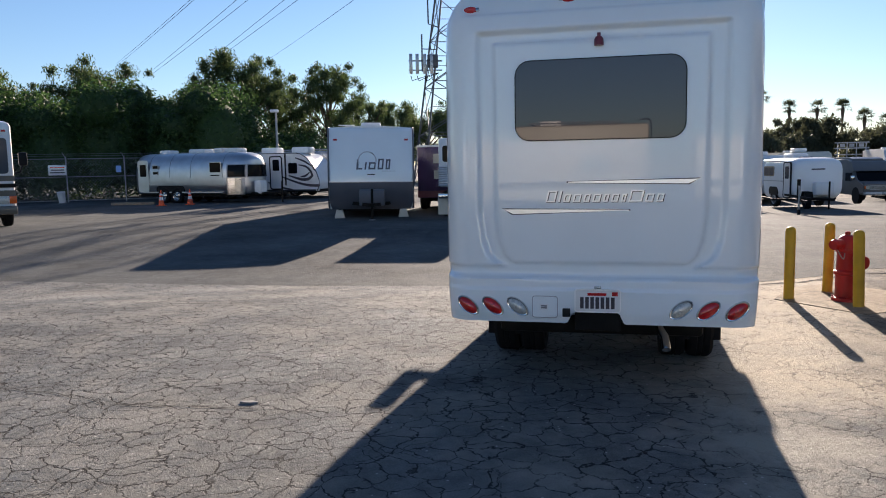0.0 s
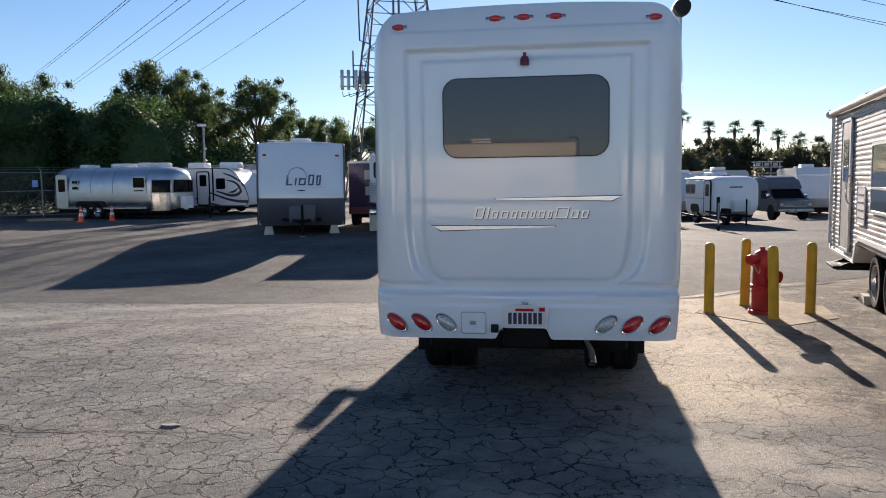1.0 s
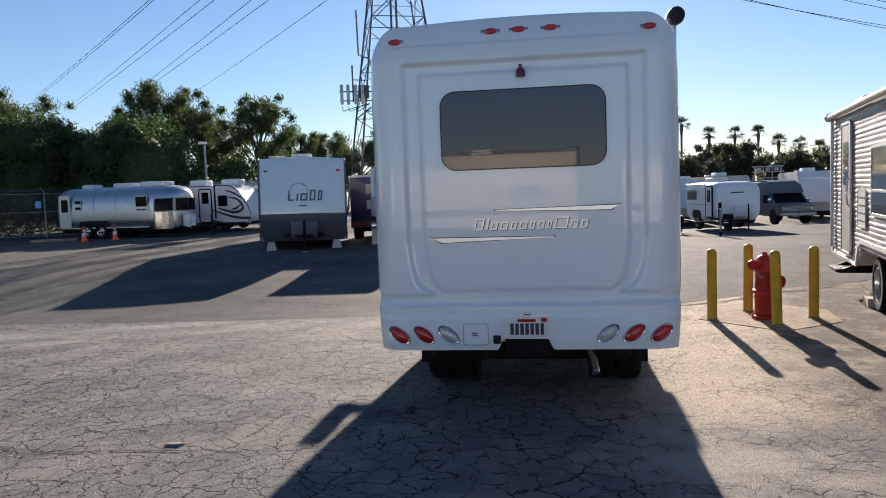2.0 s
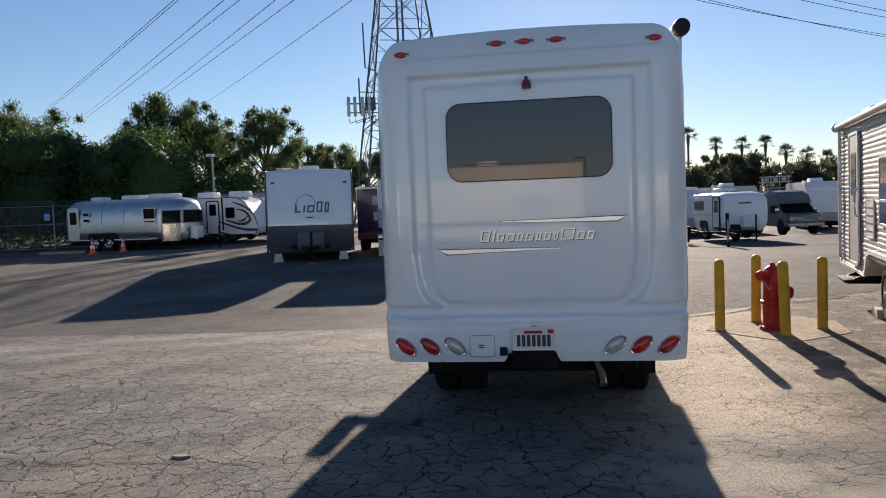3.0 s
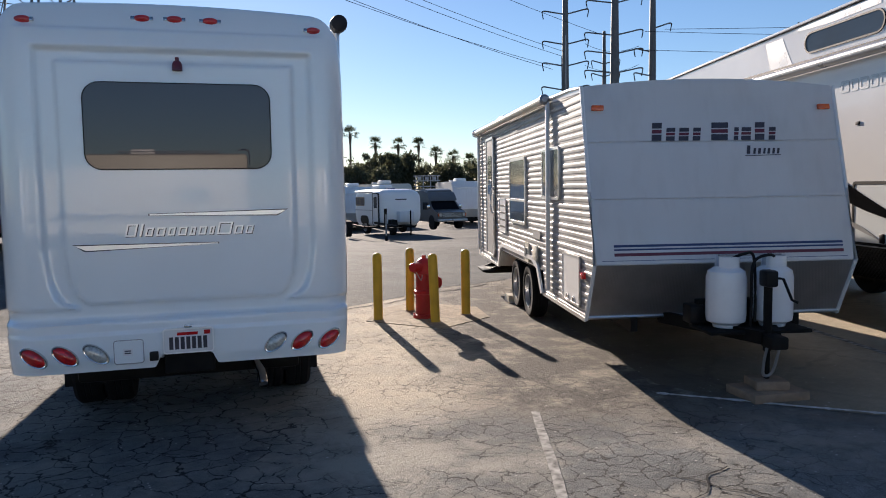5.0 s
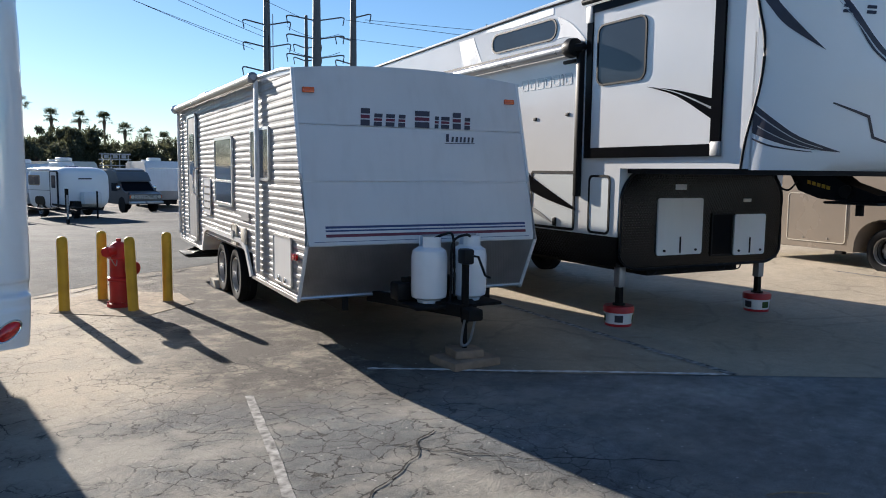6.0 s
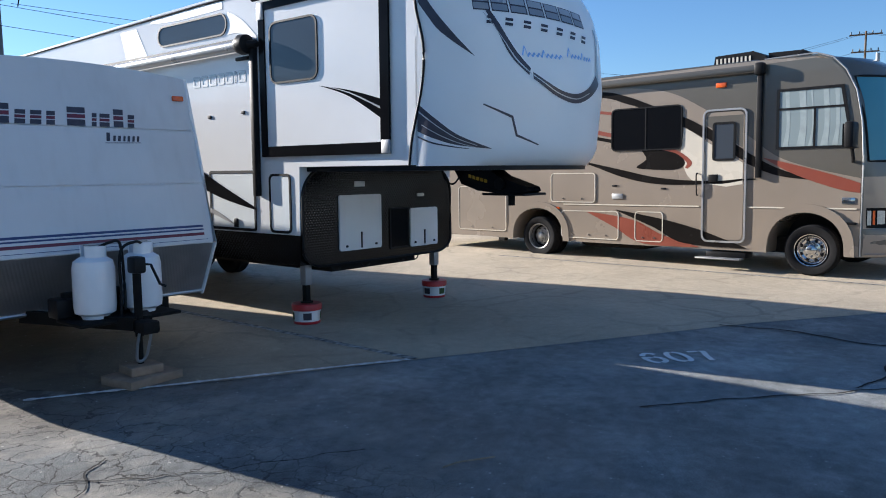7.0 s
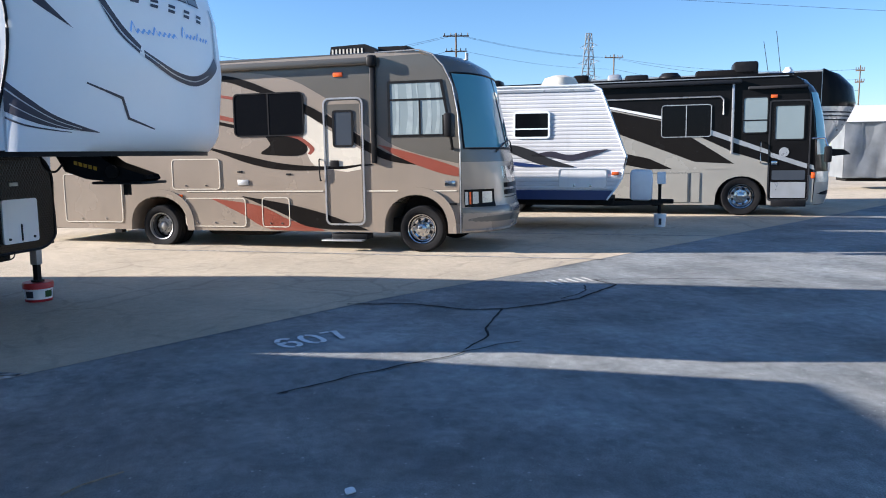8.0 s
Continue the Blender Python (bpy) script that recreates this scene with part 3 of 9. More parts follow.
def hatch(parent, x, y0, y1, z0, z1, side=1, panel=None, trim=None, r=0.05, w=0.022, latches=2, name="hatch"):
    """A baggage door: thin panel, raised frame and latches."""
    p = part(name, slab(rr(y0 + w, y1 - w, z0 + w, z1 - w, r), 'x', x - side * 0.004, x + side * 0.006), panel or WHITE_PANEL, parent)
    part("hatch_frame", frame_ring(y0, y1, z0, z1, r + w * 0.5, w, 'x', x - side * 0.004, x + side * 0.012), trim or ALU, p)
    for i in range(latches):
        yy = y0 + (y1 - y0) * (i + 1) / (latches + 1)
        part("latch", box(min(x, x + side * 0.022), max(x, x + side * 0.022), yy - 0.02, yy + 0.02, z0 + w + 0.012, z0 + w + 0.06, 0.006), CHROME if trim is not BLACK else BLACK, p)
    return p


def arch_profile(bottom, arches):
    """Lower edge of a side wall, from the rear to the front, with round wheel openings (y, radius, top)."""
    pts = []
    for yc, rad, top in arches:
        for i in range(13):
            a = math.pi * (1 - i / 12)
            pts.append((yc + rad * math.cos(a), bottom + max(0, math.sin(a)) ** 0.75 * (top - bottom)))
    return pts

# ---- ground ----
def ease01(a, b, x):
    k = min(max((x - a) / (b - a), 0.0), 1.0)
    return k * k * (3 - 2 * k)


def fall(x, y):
    """Height of the ground: level by the stalls, a shallow dip added across the lane to lengthen a trailer's shadow,
    falling away to the far row of trailers.
    """
    return -0.26 * (1 - ease01(1.5, 4, x)) * ease01(-60, -45, x) * ease01(8.5, 12.5, y) * (1 - ease01(15, 21, y)) - ease01(4, 11, x) * (0.42 * ease01(12, 33, y) + 0.68 * ease01(31, 44, y)) * (1 - ease01(58, 85, y))


def sheet(name, loop, z, material, label, category, thick=0.0, kind="structure"):
    bm = bmesh.new()
    if thick:
        slab(loop, 'z', z - thick, z, bm)
    else:
        bm.faces.new([bm.verts.new((*p, 0.0)) for p in loop])
        for ax, marks in ((0, [-60, -52, -45, 1.5, 2, 2.75, 3.5, 4, 5, 6, 7, 8, 9, 10, 11]), (1, [8.5, 9.5, 10.5, 11.25] + [12 + 1.5 * k for k in range(24)] + [52, 58] + [58 + 3 * k for k in range(1, 10)])):
            for w in marks:
                co, no = ((w, 0, 0), (1, 0, 0)) if ax == 0 else ((0, w, 0), (0, 1, 0))
                bmesh.ops.bisect_plane(bm, geom=list(bm.verts) + list(bm.edges) + list(bm.faces), plane_co=co, plane_no=no)
        for v in bm.verts:
            v.co.z = z + fall(v.co.x, v.co.y)
    ob = part(name, bm, material, None)
    return tagged(ob, label, category, kind=kind)


sheet("ground", [(-1500, -1500), (1500, -1500), (1500, 1500), (-1500, 1500)], 0.0, ASPHALT, "old grey asphalt yard with a net of fine cracks", "ground")
E1 = Vector((0.562, -0.827))            # along the edge of the pale stalls
ST = Vector((0.414, 0.910))             # along the stall lines
EDGE = [(4.75, 3.86), (5.35, 3.03), (6.30, 1.84), (8.52, -1.05), (9.95, -3.32), (12.9, -7.85), (16.1, -12.7), (36, -43)]
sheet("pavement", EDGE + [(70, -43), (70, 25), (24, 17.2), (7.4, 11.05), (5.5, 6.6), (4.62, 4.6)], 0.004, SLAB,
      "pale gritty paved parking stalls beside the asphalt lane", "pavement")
sheet("road", [(-60, 14.6), (-8, 13.2), (2.2, 11.0), (3.2, 9.6), (3.93, 9.89), (5.08, 10.34), (6.18, 10.99), (7.03, 11.04), (24, 17.25), (70, 25.1), (70, 46), (-60, 60)], 0.003, LANE,
      "smooth grey asphalt driving lane", "road")


def strip(pts, width, z, bm, wob=0.0):
    """A flat band along a line on the ground, of uneven width."""
    P = [Vector((*p[:2], z + fall(*p[:2]))) for p in pts]
    prev = None
    for i, p in enumerate(P):
        d = (P[min(i + 1, len(P) - 1)] - P[max(i - 1, 0)]).normalized()
        n = Vector((-d.y, d.x, 0)) * width / 2 * (1 + wob * random.uniform(-1, 1))
        cur = (bm.verts.new(p + n), bm.verts.new(p - n))
        if prev:
            bm.faces.new((prev[0], prev[1], cur[1], cur[0]))
        prev = cur


def wander(p, q, n, amp):
    p, q = Vector(p), Vector(q)
    d = (q - p)
    s = Vector((-d.y, d.x)).normalized()
    k = random.uniform(0, 90)
    n *= 3
    return [tuple(p + d * i / n + s * amp * (2.2 * noise.noise((k + d.length * i / n * 0.9, 0.5, 0)) + 0.7 * noise.noise((k + d.length * i / n * 6, 3.5, 0))) * min(1, 4 * min(i, n - i) / n)) for i in range(n + 1)]


def stripe_line(a, b, w=0.1, z=0.009):
    bm = bmesh.new()
    strip(wander(a, b, 10, 0.006), w, z, bm, 0.07)
    ob = part("parking_line", bm, WORN_LINE, None)
    return tagged(ob, "worn white painted stall line on the ground", "road marking", "stall lines", "structure")


stripe_line((3.30, 4.48), (2.28, 2.80), 0.06, 0.005)
for k, ln in ((0, 9.0), (8.3, 8.5), (12.6, 8.5)):
    p0 = Vector((6.22, 1.95)) + E1 * k
    stripe_line(tuple(p0), tuple(p0 + ST * ln), 0.085)
bm = bmesh.new()
strip(wander((4.40, 4.36), (6.2, 2.0), 30, 0.01), 0.05, 0.0085, bm, 0.5)
tagged(part("edge_line", bm, LINE, None), "thin worn white line along the edge of the stalls", "road marking", kind="structure")

# sealed cracks
bm = bmesh.new()
for pts, w in (([(8.35, -0.72), (8.25, -1.25), (7.75, -1.9), (7.72, -2.5), (8.0, -3.3), (8.75, -4.1), (9.15, -4.0)], 0.034),
               ([(7.70, -2.3), (7.0, -1.95), (6.45, -1.75), (6.15, -1.5)], 0.022),
               ([(6.30, -2.05), (5.95, -1.3), (5.62, -0.5), (5.3, 0.05)], 0.018),
               ([(8.05, -3.1), (8.5, -3.6), (8.8, -3.7)], 0.02), ([(9.2, -3.9), (8.9, -5.3), (8.4, -6.2)], 0.02)):
    fine = []
    for a, b in zip(pts, pts[1:]):
        fine += wander(a, b, 7, 0.035)[:-1]
    strip(fine + [pts[-1]], w, 0.0075, bm, 0.35)
tagged(part("sealed_cracks", bm, TAR, None), "dark tar lines sealing cracks in the asphalt", "road marking", kind="structure")

# open cracks, long and thin
bm = bmesh.new()
for a, b, w in (((1.9, 11.3), (-2.6, 14.4), 0.03), ((-4.2, 9.6), (0.4, 8.3), 0.014), ((-5.6, 6.2), (-1.0, 4.9), 0.011), ((0.3, 8.0), (-3.1, 11.0), 0.014),
                ((1.9, 2.6), (3.6, 3.0), 0.010), ((3.2, 3.1), (4.1, 1.6), 0.009), ((-8, 9), (-4, 6.8), 0.012), ((3.9, 9.7), (7.0, 10.9), 0.04)):
    strip(wander(a, b, 30, 0.10), w, 0.0055, bm, 0.6)
tagged(part("open_cracks", bm, TAR, None), "long thin open cracks in the asphalt", "road marking", kind="structure")

# stall number
STENCIL = {"6": [[(0.9, 0.86), (0.62, 1.0), (0.3, 0.94), (0.08, 0.72)], [(0.04, 0.62), (0.06, 0.25), (0.25, 0.05), (0.46, 0.0)], [(0.58, 0.0), (0.85, 0.1), (0.95, 0.3), (0.84, 0.5), (0.58, 0.58)], [(0.46, 0.58), (0.2, 0.5)]],
           "0": [[(0.46, 0.0), (0.16, 0.12), (0.03, 0.5), (0.16, 0.88), (0.46, 1.0)], [(0.58, 1.0), (0.86, 0.88), (0.98, 0.5), (0.86, 0.12), (0.58, 0.0)]],
           "7": [[(0.03, 0.97), (0.62, 0.97)], [(0.72, 0.97), (0.96, 0.97), (0.66, 0.45), (0.5, 0.0)]]}


def number(body, centre, along, high, wide):
    """A stencilled number: each digit of separate strokes."""
    up = Vector((-along.y, along.x))
    bm = bmesh.new()
    for i, ch in enumerate(body):
        for stroke in STENCIL[ch]:
            pts = smooth(stroke, 4) if len(stroke) > 2 and ch != "7" else stroke
            strip([tuple(Vector(centre) + along * wide * ((i - 1.5) * 1.42 + 0.2 + p[0]) + up * high * (p[1] - 0.5)) for p in pts], 0.05, 0.0085, bm, 0.06)
    ob = part("stall_number", bm, NUMBER_PAINT, None)
    return tagged(ob, "white stencilled stall number " + body + " on the asphalt", "road marking", "stall numbers", "structure")


number("607", (6.823, -0.258), Vector((0.41, -0.91)), 0.32, 0.163)
bm = bmesh.new()
for k in range(6):
    c = Vector((9.05, -3.35)) + Vector((0.32, -0.95)) * 0.12 * k
    strip([tuple(c - Vector((0.16, 0.02))), tuple(c + Vector((0.16, 0.02)))], 0.045, 0.0085, bm)
tagged(part("stall_number", bm, LINE, None), "worn white stencilled stall number, unreadable", "road marking", "stall numbers", "structure")

# hydrant pad
sheet("concrete_pad", [(3.80, 8.72), (4.35, 9.5), (5.0, 9.75), (5.55, 8.9), (5.25, 8.1), (4.35, 7.75)], 0.006, CONCRETE, "small sandy concrete pad round a hydrant", "pavement", 0.05)


def bollard(x, y, lean=0.0):
    t = thing("bollard", "yellow painted steel bollard with scuffed base", "bollard", pose(x, y, 0, lean * 0.4, lean, 0), "bollards round the hydrant")
    part("post", spun([(0.058, -0.05), (0.058, 0.80), (0.053, 0.835), (0.034, 0.855), (0.004, 0.862)], 20), YELLOW, t)
    part("foot_collar", spun([(0.070, -0.02), (0.068, 0.012), (0.061, 0.02), (0.0585, 0.02)], 20), CONCRETE, t)
    return t


for x, y, lean in ((3.95, 8.67, 0), (4.62, 9.10, 0.5), (4.47, 8.12, -1.6), (5.09, 8.42, 0)):
    bollard(x, y, lean)

hyd = thing("fire_hydrant", "red painted cast-iron fire hydrant on a concrete pad", "fire hydrant", pose(4.55, 8.55, 0.006, 0, 0, 25))
part("barrel", spun([(0.15, 0), (0.15, 0.04), (0.115, 0.05), (0.115, 0.30), (0.135, 0.31), (0.135, 0.345), (0.11, 0.36), (0.105, 0.56), (0.125, 0.57), (0.125, 0.60), (0.118, 0.61)], 24), RED, hyd)
part("bonnet", spun([(0.118, 0.605), (0.115, 0.66), (0.095, 0.72), (0.06, 0.755), (0.03, 0.765), (0.028, 0.80), (0.001, 0.805)], 24), RED, hyd)
bm = cyl((-0.10, 0, 0.66), (-0.21, 0, 0.66), 0.055, seg=16)
cyl((-0.205, 0, 0.66), (-0.245, 0, 0.66), 0.066, 0.055, 8, bm)
part("upper_outlet", bm, RED, hyd)
bm = cyl((0.0, -0.09, 0.46), (0.0, -0.20, 0.46), 0.06, seg=16)
cyl((0, -0.19, 0.46), (0, -0.235, 0.46), 0.085, 0.07, 10, bm)
part("front_outlet", bm, RED, hyd)
bm = cyl((0.09, 0, 0.46), (0.17, 0, 0.46), 0.05, seg=16)
cyl((0.165, 0, 0.46), (0.20, 0, 0.46), 0.062, 0.05, 8, bm)
part("side_outlet", bm, RED, hyd)
for i in range(8):
    a = i * math.pi / 4
    part("bolt", cyl((0.135 * math.cos(a), 0.135 * math.sin(a), 0.035), (0.135 * math.cos(a), 0.135 * math.sin(a), 0.06), 0.013, seg=6), RED, hyd)
part("chain", tube(smooth([(-0.20, -0.03, 0.60), (-0.17, -0.08, 0.50), (-0.12, -0.06, 0.56)], 5), 0.006, 5), GREY_STEEL, hyd)

# litter
bm = tube(smooth([(3.93, 1.08, 0.011), (4.01, 1.02, 0.014), (4.06, 0.97, 0.011), (4.13, 0.83, 0.02)], 4), 0.005, 5)
tagged(part("twig", bm, CONCRETE, None), "thin dry bent twig lying on the asphalt", "twig")
bm = slab(smooth([(-0.05, -0.03), (0.0, -0.055), (0.05, -0.02), (0.035, 0.03), (-0.02, 0.05), (-0.06, 0.015)], 3, True), 'z', 0.003, 0.012)
for v in bm.verts:
    v.co.z += 0.01 * math.sin(v.co.x * 60) + 0.01
tagged(part("paper_scrap", bm, NUMBER_PAINT, None, m=pose(3.66, -0.29, 0, 0, 0, 30) @ Matrix.Scale(0.55, 4)), "small crumpled white paper scrap on the asphalt", "litter")
bm = slab(smooth([(-0.09, -0.03), (0.0, -0.045), (0.085, -0.02), (0.07, 0.03), (-0.03, 0.04), (-0.1, 0.01)], 3, True), 'z', 0.0, 0.03, None, 0.012)
tagged(part("stone", bm, GREY_STONE, None, m=pose(-1.48, 5.15, 0, 0, 0, -10) @ Matrix.Diagonal((0.7, 0.6, 0.45, 1))), "flat pale stone lying on cracked asphalt", "stone")

# ---- white van-based motorhome seen from behind ----
def camper_van_coach():
    t = thing("motorhome", "white moulded camper motorhome seen from its back, parked on the asphalt", "motorhome", at(0.995, 5.198, 76.8))

    def half(z):
        return float(np.interp(z, (0.48, 0.9, 1.2, 2.4, 2.9), (1.065, 1.100, 1.107, 1.100, 1.072)))

    def top(u):
        return 2.905 - 0.05 * u * u - 0.17 * max(0, (abs(u) - 0.82) / 0.18) ** 2.4

    def ease(a, b, x):
        k = min(max((x - a) / (b - a), 0), 1)
        return k * k * (3 - 2 * k)

    def inset(x, z):
        """How far the back wall lies forward at x, z: a U-shaped groove round a flush panel, over a bumper ledge."""
        side = float(np.interp(z, (0.925, 0.95, 1.0, 1.1, 1.3, 2.6), (0.56, 0.63, 0.68, 0.715, 0.74, 0.745)))
        panel = min(side - abs(x), z - 0.925, 2.51 - z)
        wing = min(abs(x) - (side + 0.09), z - 0.90)
        raised = max(ease(0.0, 0.028, panel), ease(0.0, 0.028, wing), ease(0.0, 0.03, z - 2.56))
        sunk = 0.03 + 0.034 * (1 - raised)
        ledge = -0.070 * (1 - ease(0.825, 0.858, z)) - 0.012 * (1 - ease(0.756, 0.766, z)) + 0.02 * (1 - ease(0.50, 0.60, z))
        ledge += 0.022 * ease(2.700, 2.718, z) * (1 - ease(0.90, 1.0, abs(x)))
        corner = 0.15 * max(0, (abs(x) - 0.90) / 0.205) ** 2.4
        crown = 0.13 * max(0, (z - 2.56) / 0.32) ** 1.8
        return sunk + ledge + corner + crown + 0.02 * max(0, (z - 0.9)) / 2

    NU, NV = 130, 190
    bm = bmesh.new()
    grid = []
    for j in range(NV + 1):
        row = []
        for i in range(NU + 1):
            u = -1 + 2 * i / NU
            x0 = u * 1.02
            z = 0.515 + (top(u) - 0.515) * (j / NV)
            z += 0.085 * (1 - ease(0.145, 0.195, abs(x0))) * max(0.0, 1 - (z - 0.515) / 0.26)
            x = u * half(z) - 0.014
            row.append(bm.verts.new((x, inset(x, z), z)))
        grid.append(row)
    for j in range(NV):
        for i in range(NU):
            bm.faces.new((grid[j][i], grid[j][i + 1], grid[j + 1][i + 1], grid[j + 1][i]))
    rim = grid[0] + [r[-1] for r in grid[1:]] + grid[-1][-2::-1] + [r[0] for r in grid[-2:0:-1]]
    inner = [bm.verts.new((v.co.x, 0.30, v.co.z)) for v in rim]
    for i in range(len(rim)):
        j = (i + 1) % len(rim)
        bm.faces.new((rim[i], rim[j], inner[j], inner[i]))
    part("rear_wall", bm, WHITE, t, "moulded white back wall with a grooved panel and bumper ledge", angle=60)
    loop = []
    for i in range(25):
        u = -1 + i / 12
        loop.append((u * half(top(u)), top(u)))
    zs = [2.6, 2.3, 1.9, 1.5, 1.2, 0.9, 0.52]
    loop = loop + [(half(z), z) for z in zs] + [(-half(z), z) for z in reversed(zs)]

    def shadow_bulge(x, y, z):
        """Unseen swelling of the left side ahead of the tail, added to widen the cast shadow."""
        k = ease(0.5, 2.2, y) * float(np.interp(z, (0.9, 1.2, 1.9, 2.5, 2.9), (0.0, 0.07, 0.24, 0.31, 0.29)))
        return (x - 0.014 - k * max(0.0, -x) / 1.1, y, z)

    rings = [[shadow_bulge(x, y, z) for x, z in loop] for y in (0.27, 0.8, 1.4, 2.2, 3.2, 4.7)]
    rings += [[shadow_bulge(x * k, y, 0.52 + (z - 0.52) * s) for x, z in loop] for y, k, s in ((5.1, 0.985, 0.985), (5.45, 0.95, 0.93), (5.7, 0.9, 0.86))]
    part("body", loft(rings), WHITE, t)
    cab = [(4.7, 0.45), (7.05, 0.45), (7.15, 0.7), (7.05, 1.0), (6.75, 1.2), (6.3, 1.35), (5.6, 2.25), (4.7, 2.35)]
    bm = slab(cab, 'x', -0.95, 0.95)
    bmesh.ops.bevel(bm, geom=[e for e in bm.edges if abs(e.verts[0].co.x - e.verts[1].co.x) < 0.01], offset=0.12, segments=3, affect='EDGES', clamp_overlap=True)
    part("cab", bm, WHITE, t)
    part("windscreen", slab([(-0.8, 0), (0.8, 0), (0.72, 0.95), (-0.72, 0.95)], 'z', 0, 0.012), GLASS, t, m=Matrix.Translation((0, 6.30, 1.42)) @ Matrix.Rotation(radians(129), 4, 'X'))
    for s in (-1, 1):
        window(t, s * 0.952, 5.0, 5.75, 1.45, 2.1, 0.08, s)
        if s > 0:
            window(t, 1.092, 1.2, 2.4, 1.75, 2.3, 0.08, s)
        mx = (1.03, 1.17) if s > 0 else (1.31, 1.49)
        mir = part("mirror", box(min(s * mx[0], s * mx[1]), max(s * mx[0], s * mx[1]), 5.72, 5.84, 1.52 if s > 0 else 1.63, 1.94, 0.04), BLACK, t)
        for z_ in (1.56, 1.70) if s > 0 else (1.66,):
            part("mirror_arm", tube([(s * 0.94, 5.8, z_), (s * (mx[0] * 0.5 + 0.5), 5.79, z_ + 0.01), (s * (mx[0] + 0.04), 5.78, z_ + 0.02)], 0.02 if z_ < 1.6 else 0.045), BLACK, mir)
        wheel(t, s * 0.85, 5.2, 0.34, 0.22, STEEL, s)
        for o in (0.80, 0.58):
            wheel(t, s * o, 1.28, 0.34, 0.2, STEEL, s)
    part("underbody", box(-0.75, 0.75, 0.35, 5.4, 0.36, 0.56, 0.03), UNDER, t)
    part("hitch_receiver", box(-0.16, 0.16, 0.02, 0.3, 0.46, 0.60, 0.01), UNDER, t)
    part("mud_flap", box(-0.95, -0.5, 0.98, 1.0, 0.2, 0.5), RUBBER, t)
    part("mud_flap", box(0.5, 0.95, 0.98, 1.0, 0.2, 0.5), RUBBER, t)
    bm = tube([(0.44, 0.9, 0.46), (0.44, 0.25, 0.44), (0.47, 0.12, 0.40), (0.475, 0.06, 0.33)], 0.032, 10)
    part("exhaust_tip", bm, CHROME, t)
    # back window
    y = inset(0, 2.1)
    g = part("rear_window", slab(rr(-0.575, 0.575, 1.815, 2.362, 0.10, 6), 'y', y - 0.012, y + 0.01), GLASS_PLUM, t, "dark tinted back window with round corners")
    part("window_seal", ring(rr(-0.582, 0.582, 1.808, 2.369, 0.107, 6), rr(-0.575, 0.575, 1.815, 2.362, 0.10, 6), 'y', y - 0.009, y + 0.008), BLACK, g)
    # graphics
    y = inset(0, 1.4) - 0.004
    for x0, x1, z, flip in ((-0.21, 0.67, 1.515, 1), (-0.67, 0.21, 1.312, -1)):
        a = [(x0, z - 0.003), (x1 - 0.07, z - 0.016), (x1, z + 0.016), (x0, z + 0.006)]
        if flip < 0:
            a = [(x1, z + 0.002), (x0 + 0.07, z - 0.018), (x0, z + 0.016), (x1, z + 0.010)]
        part("dark_pinstripe", slab([((p[0] - (x0 + x1) / 2) * 1.02 + (x0 + x1) / 2, (p[1] - z) * 1.4 + z) for p in a], 'y', y + 0.01, y + 0.001), INK, t)
        part("white_pinstripe", slab(a, 'y', y, y - 0.002), DECAL_WHITE, t)
    w = [0.066, 0.014, 0.046, 0.052, 0.042, 0.052, 0.034, 0.046, 0.03, 0.09, 0.052, 0.046]
    x = -0.368
    for i, lw in enumerate(w):
        hh = 0.082 if i in (0, 1, 9) else 0.056
        k = 0.022 * hh / 0.088
        st = min(0.011, lw * 0.4)
        loop = [(x, 1.377), (x + lw, 1.377), (x + lw + k, 1.377 + hh), (x + k, 1.377 + hh)]
        hole = [(x + st + k * 0.15, 1.377 + 0.010), (x + lw - st + k * 0.15, 1.377 + 0.010), (x + lw - st + k * 0.85, 1.377 + hh - 0.010), (x + st + k * 0.85, 1.377 + hh - 0.010)]
        if lw < 0.02:
            lb = part("letter_block", slab([(p[0] + 0.005, p[1] - 0.004) for p in loop], 'y', y + 0.008, y - 0.001), INK, t)
            part("letter_face", slab(loop, 'y', y, y - 0.005), DECAL_WHITE, lb)
        else:
            lb = part("letter_block", ring([(p[0] + 0.005, p[1] - 0.004) for p in loop], [(p[0] + 0.005, p[1] - 0.004) for p in hole], 'y', y + 0.008, y - 0.001), INK, t)
            part("letter_face", ring(loop, hole, 'y', y, y - 0.005), DECAL_WHITE, lb)
        x += lw + 0.021
    # lamps on the bumper
    for x, material, tilt in ((-0.925, RED_LENS, 1), (-0.745, RED_LENS, 1), (-0.565, CLEAR_LENS, 1), (0.562, CLEAR_LENS, -1), (0.74, RED_LENS, -1), (0.925, RED_LENS, -1)):
        y = inset(x, 0.63)
        tw = Matrix.Rotation(math.atan2(inset(x + 0.03, 0.63) - inset(x - 0.03, 0.63), 0.06), 4, 'Z')
        m = Matrix.Translation((x, y, 0.633)) @ tw @ Matrix.Rotation(radians(38 * tilt), 4, 'Y')
        prof = [(1.0, 0.008), (1.0, -0.012), (0.93, -0.02), (0.84, -0.018), (0.84, 0.0)]
        bm = bmesh.new()
        spun(prof, 32, 'y', bm)
        for v in bm.verts:
            v.co = Vector((v.co.x * 0.093, v.co.y, v.co.z * 0.049))
        lamp = part("tail_lamp", bm, CHROME, t, m=m)
        bm = spun([(0.86, 0.0), (0.86, -0.012), (0.7, -0.026), (0.4, -0.034), (0.001, -0.037)], 28, 'y')
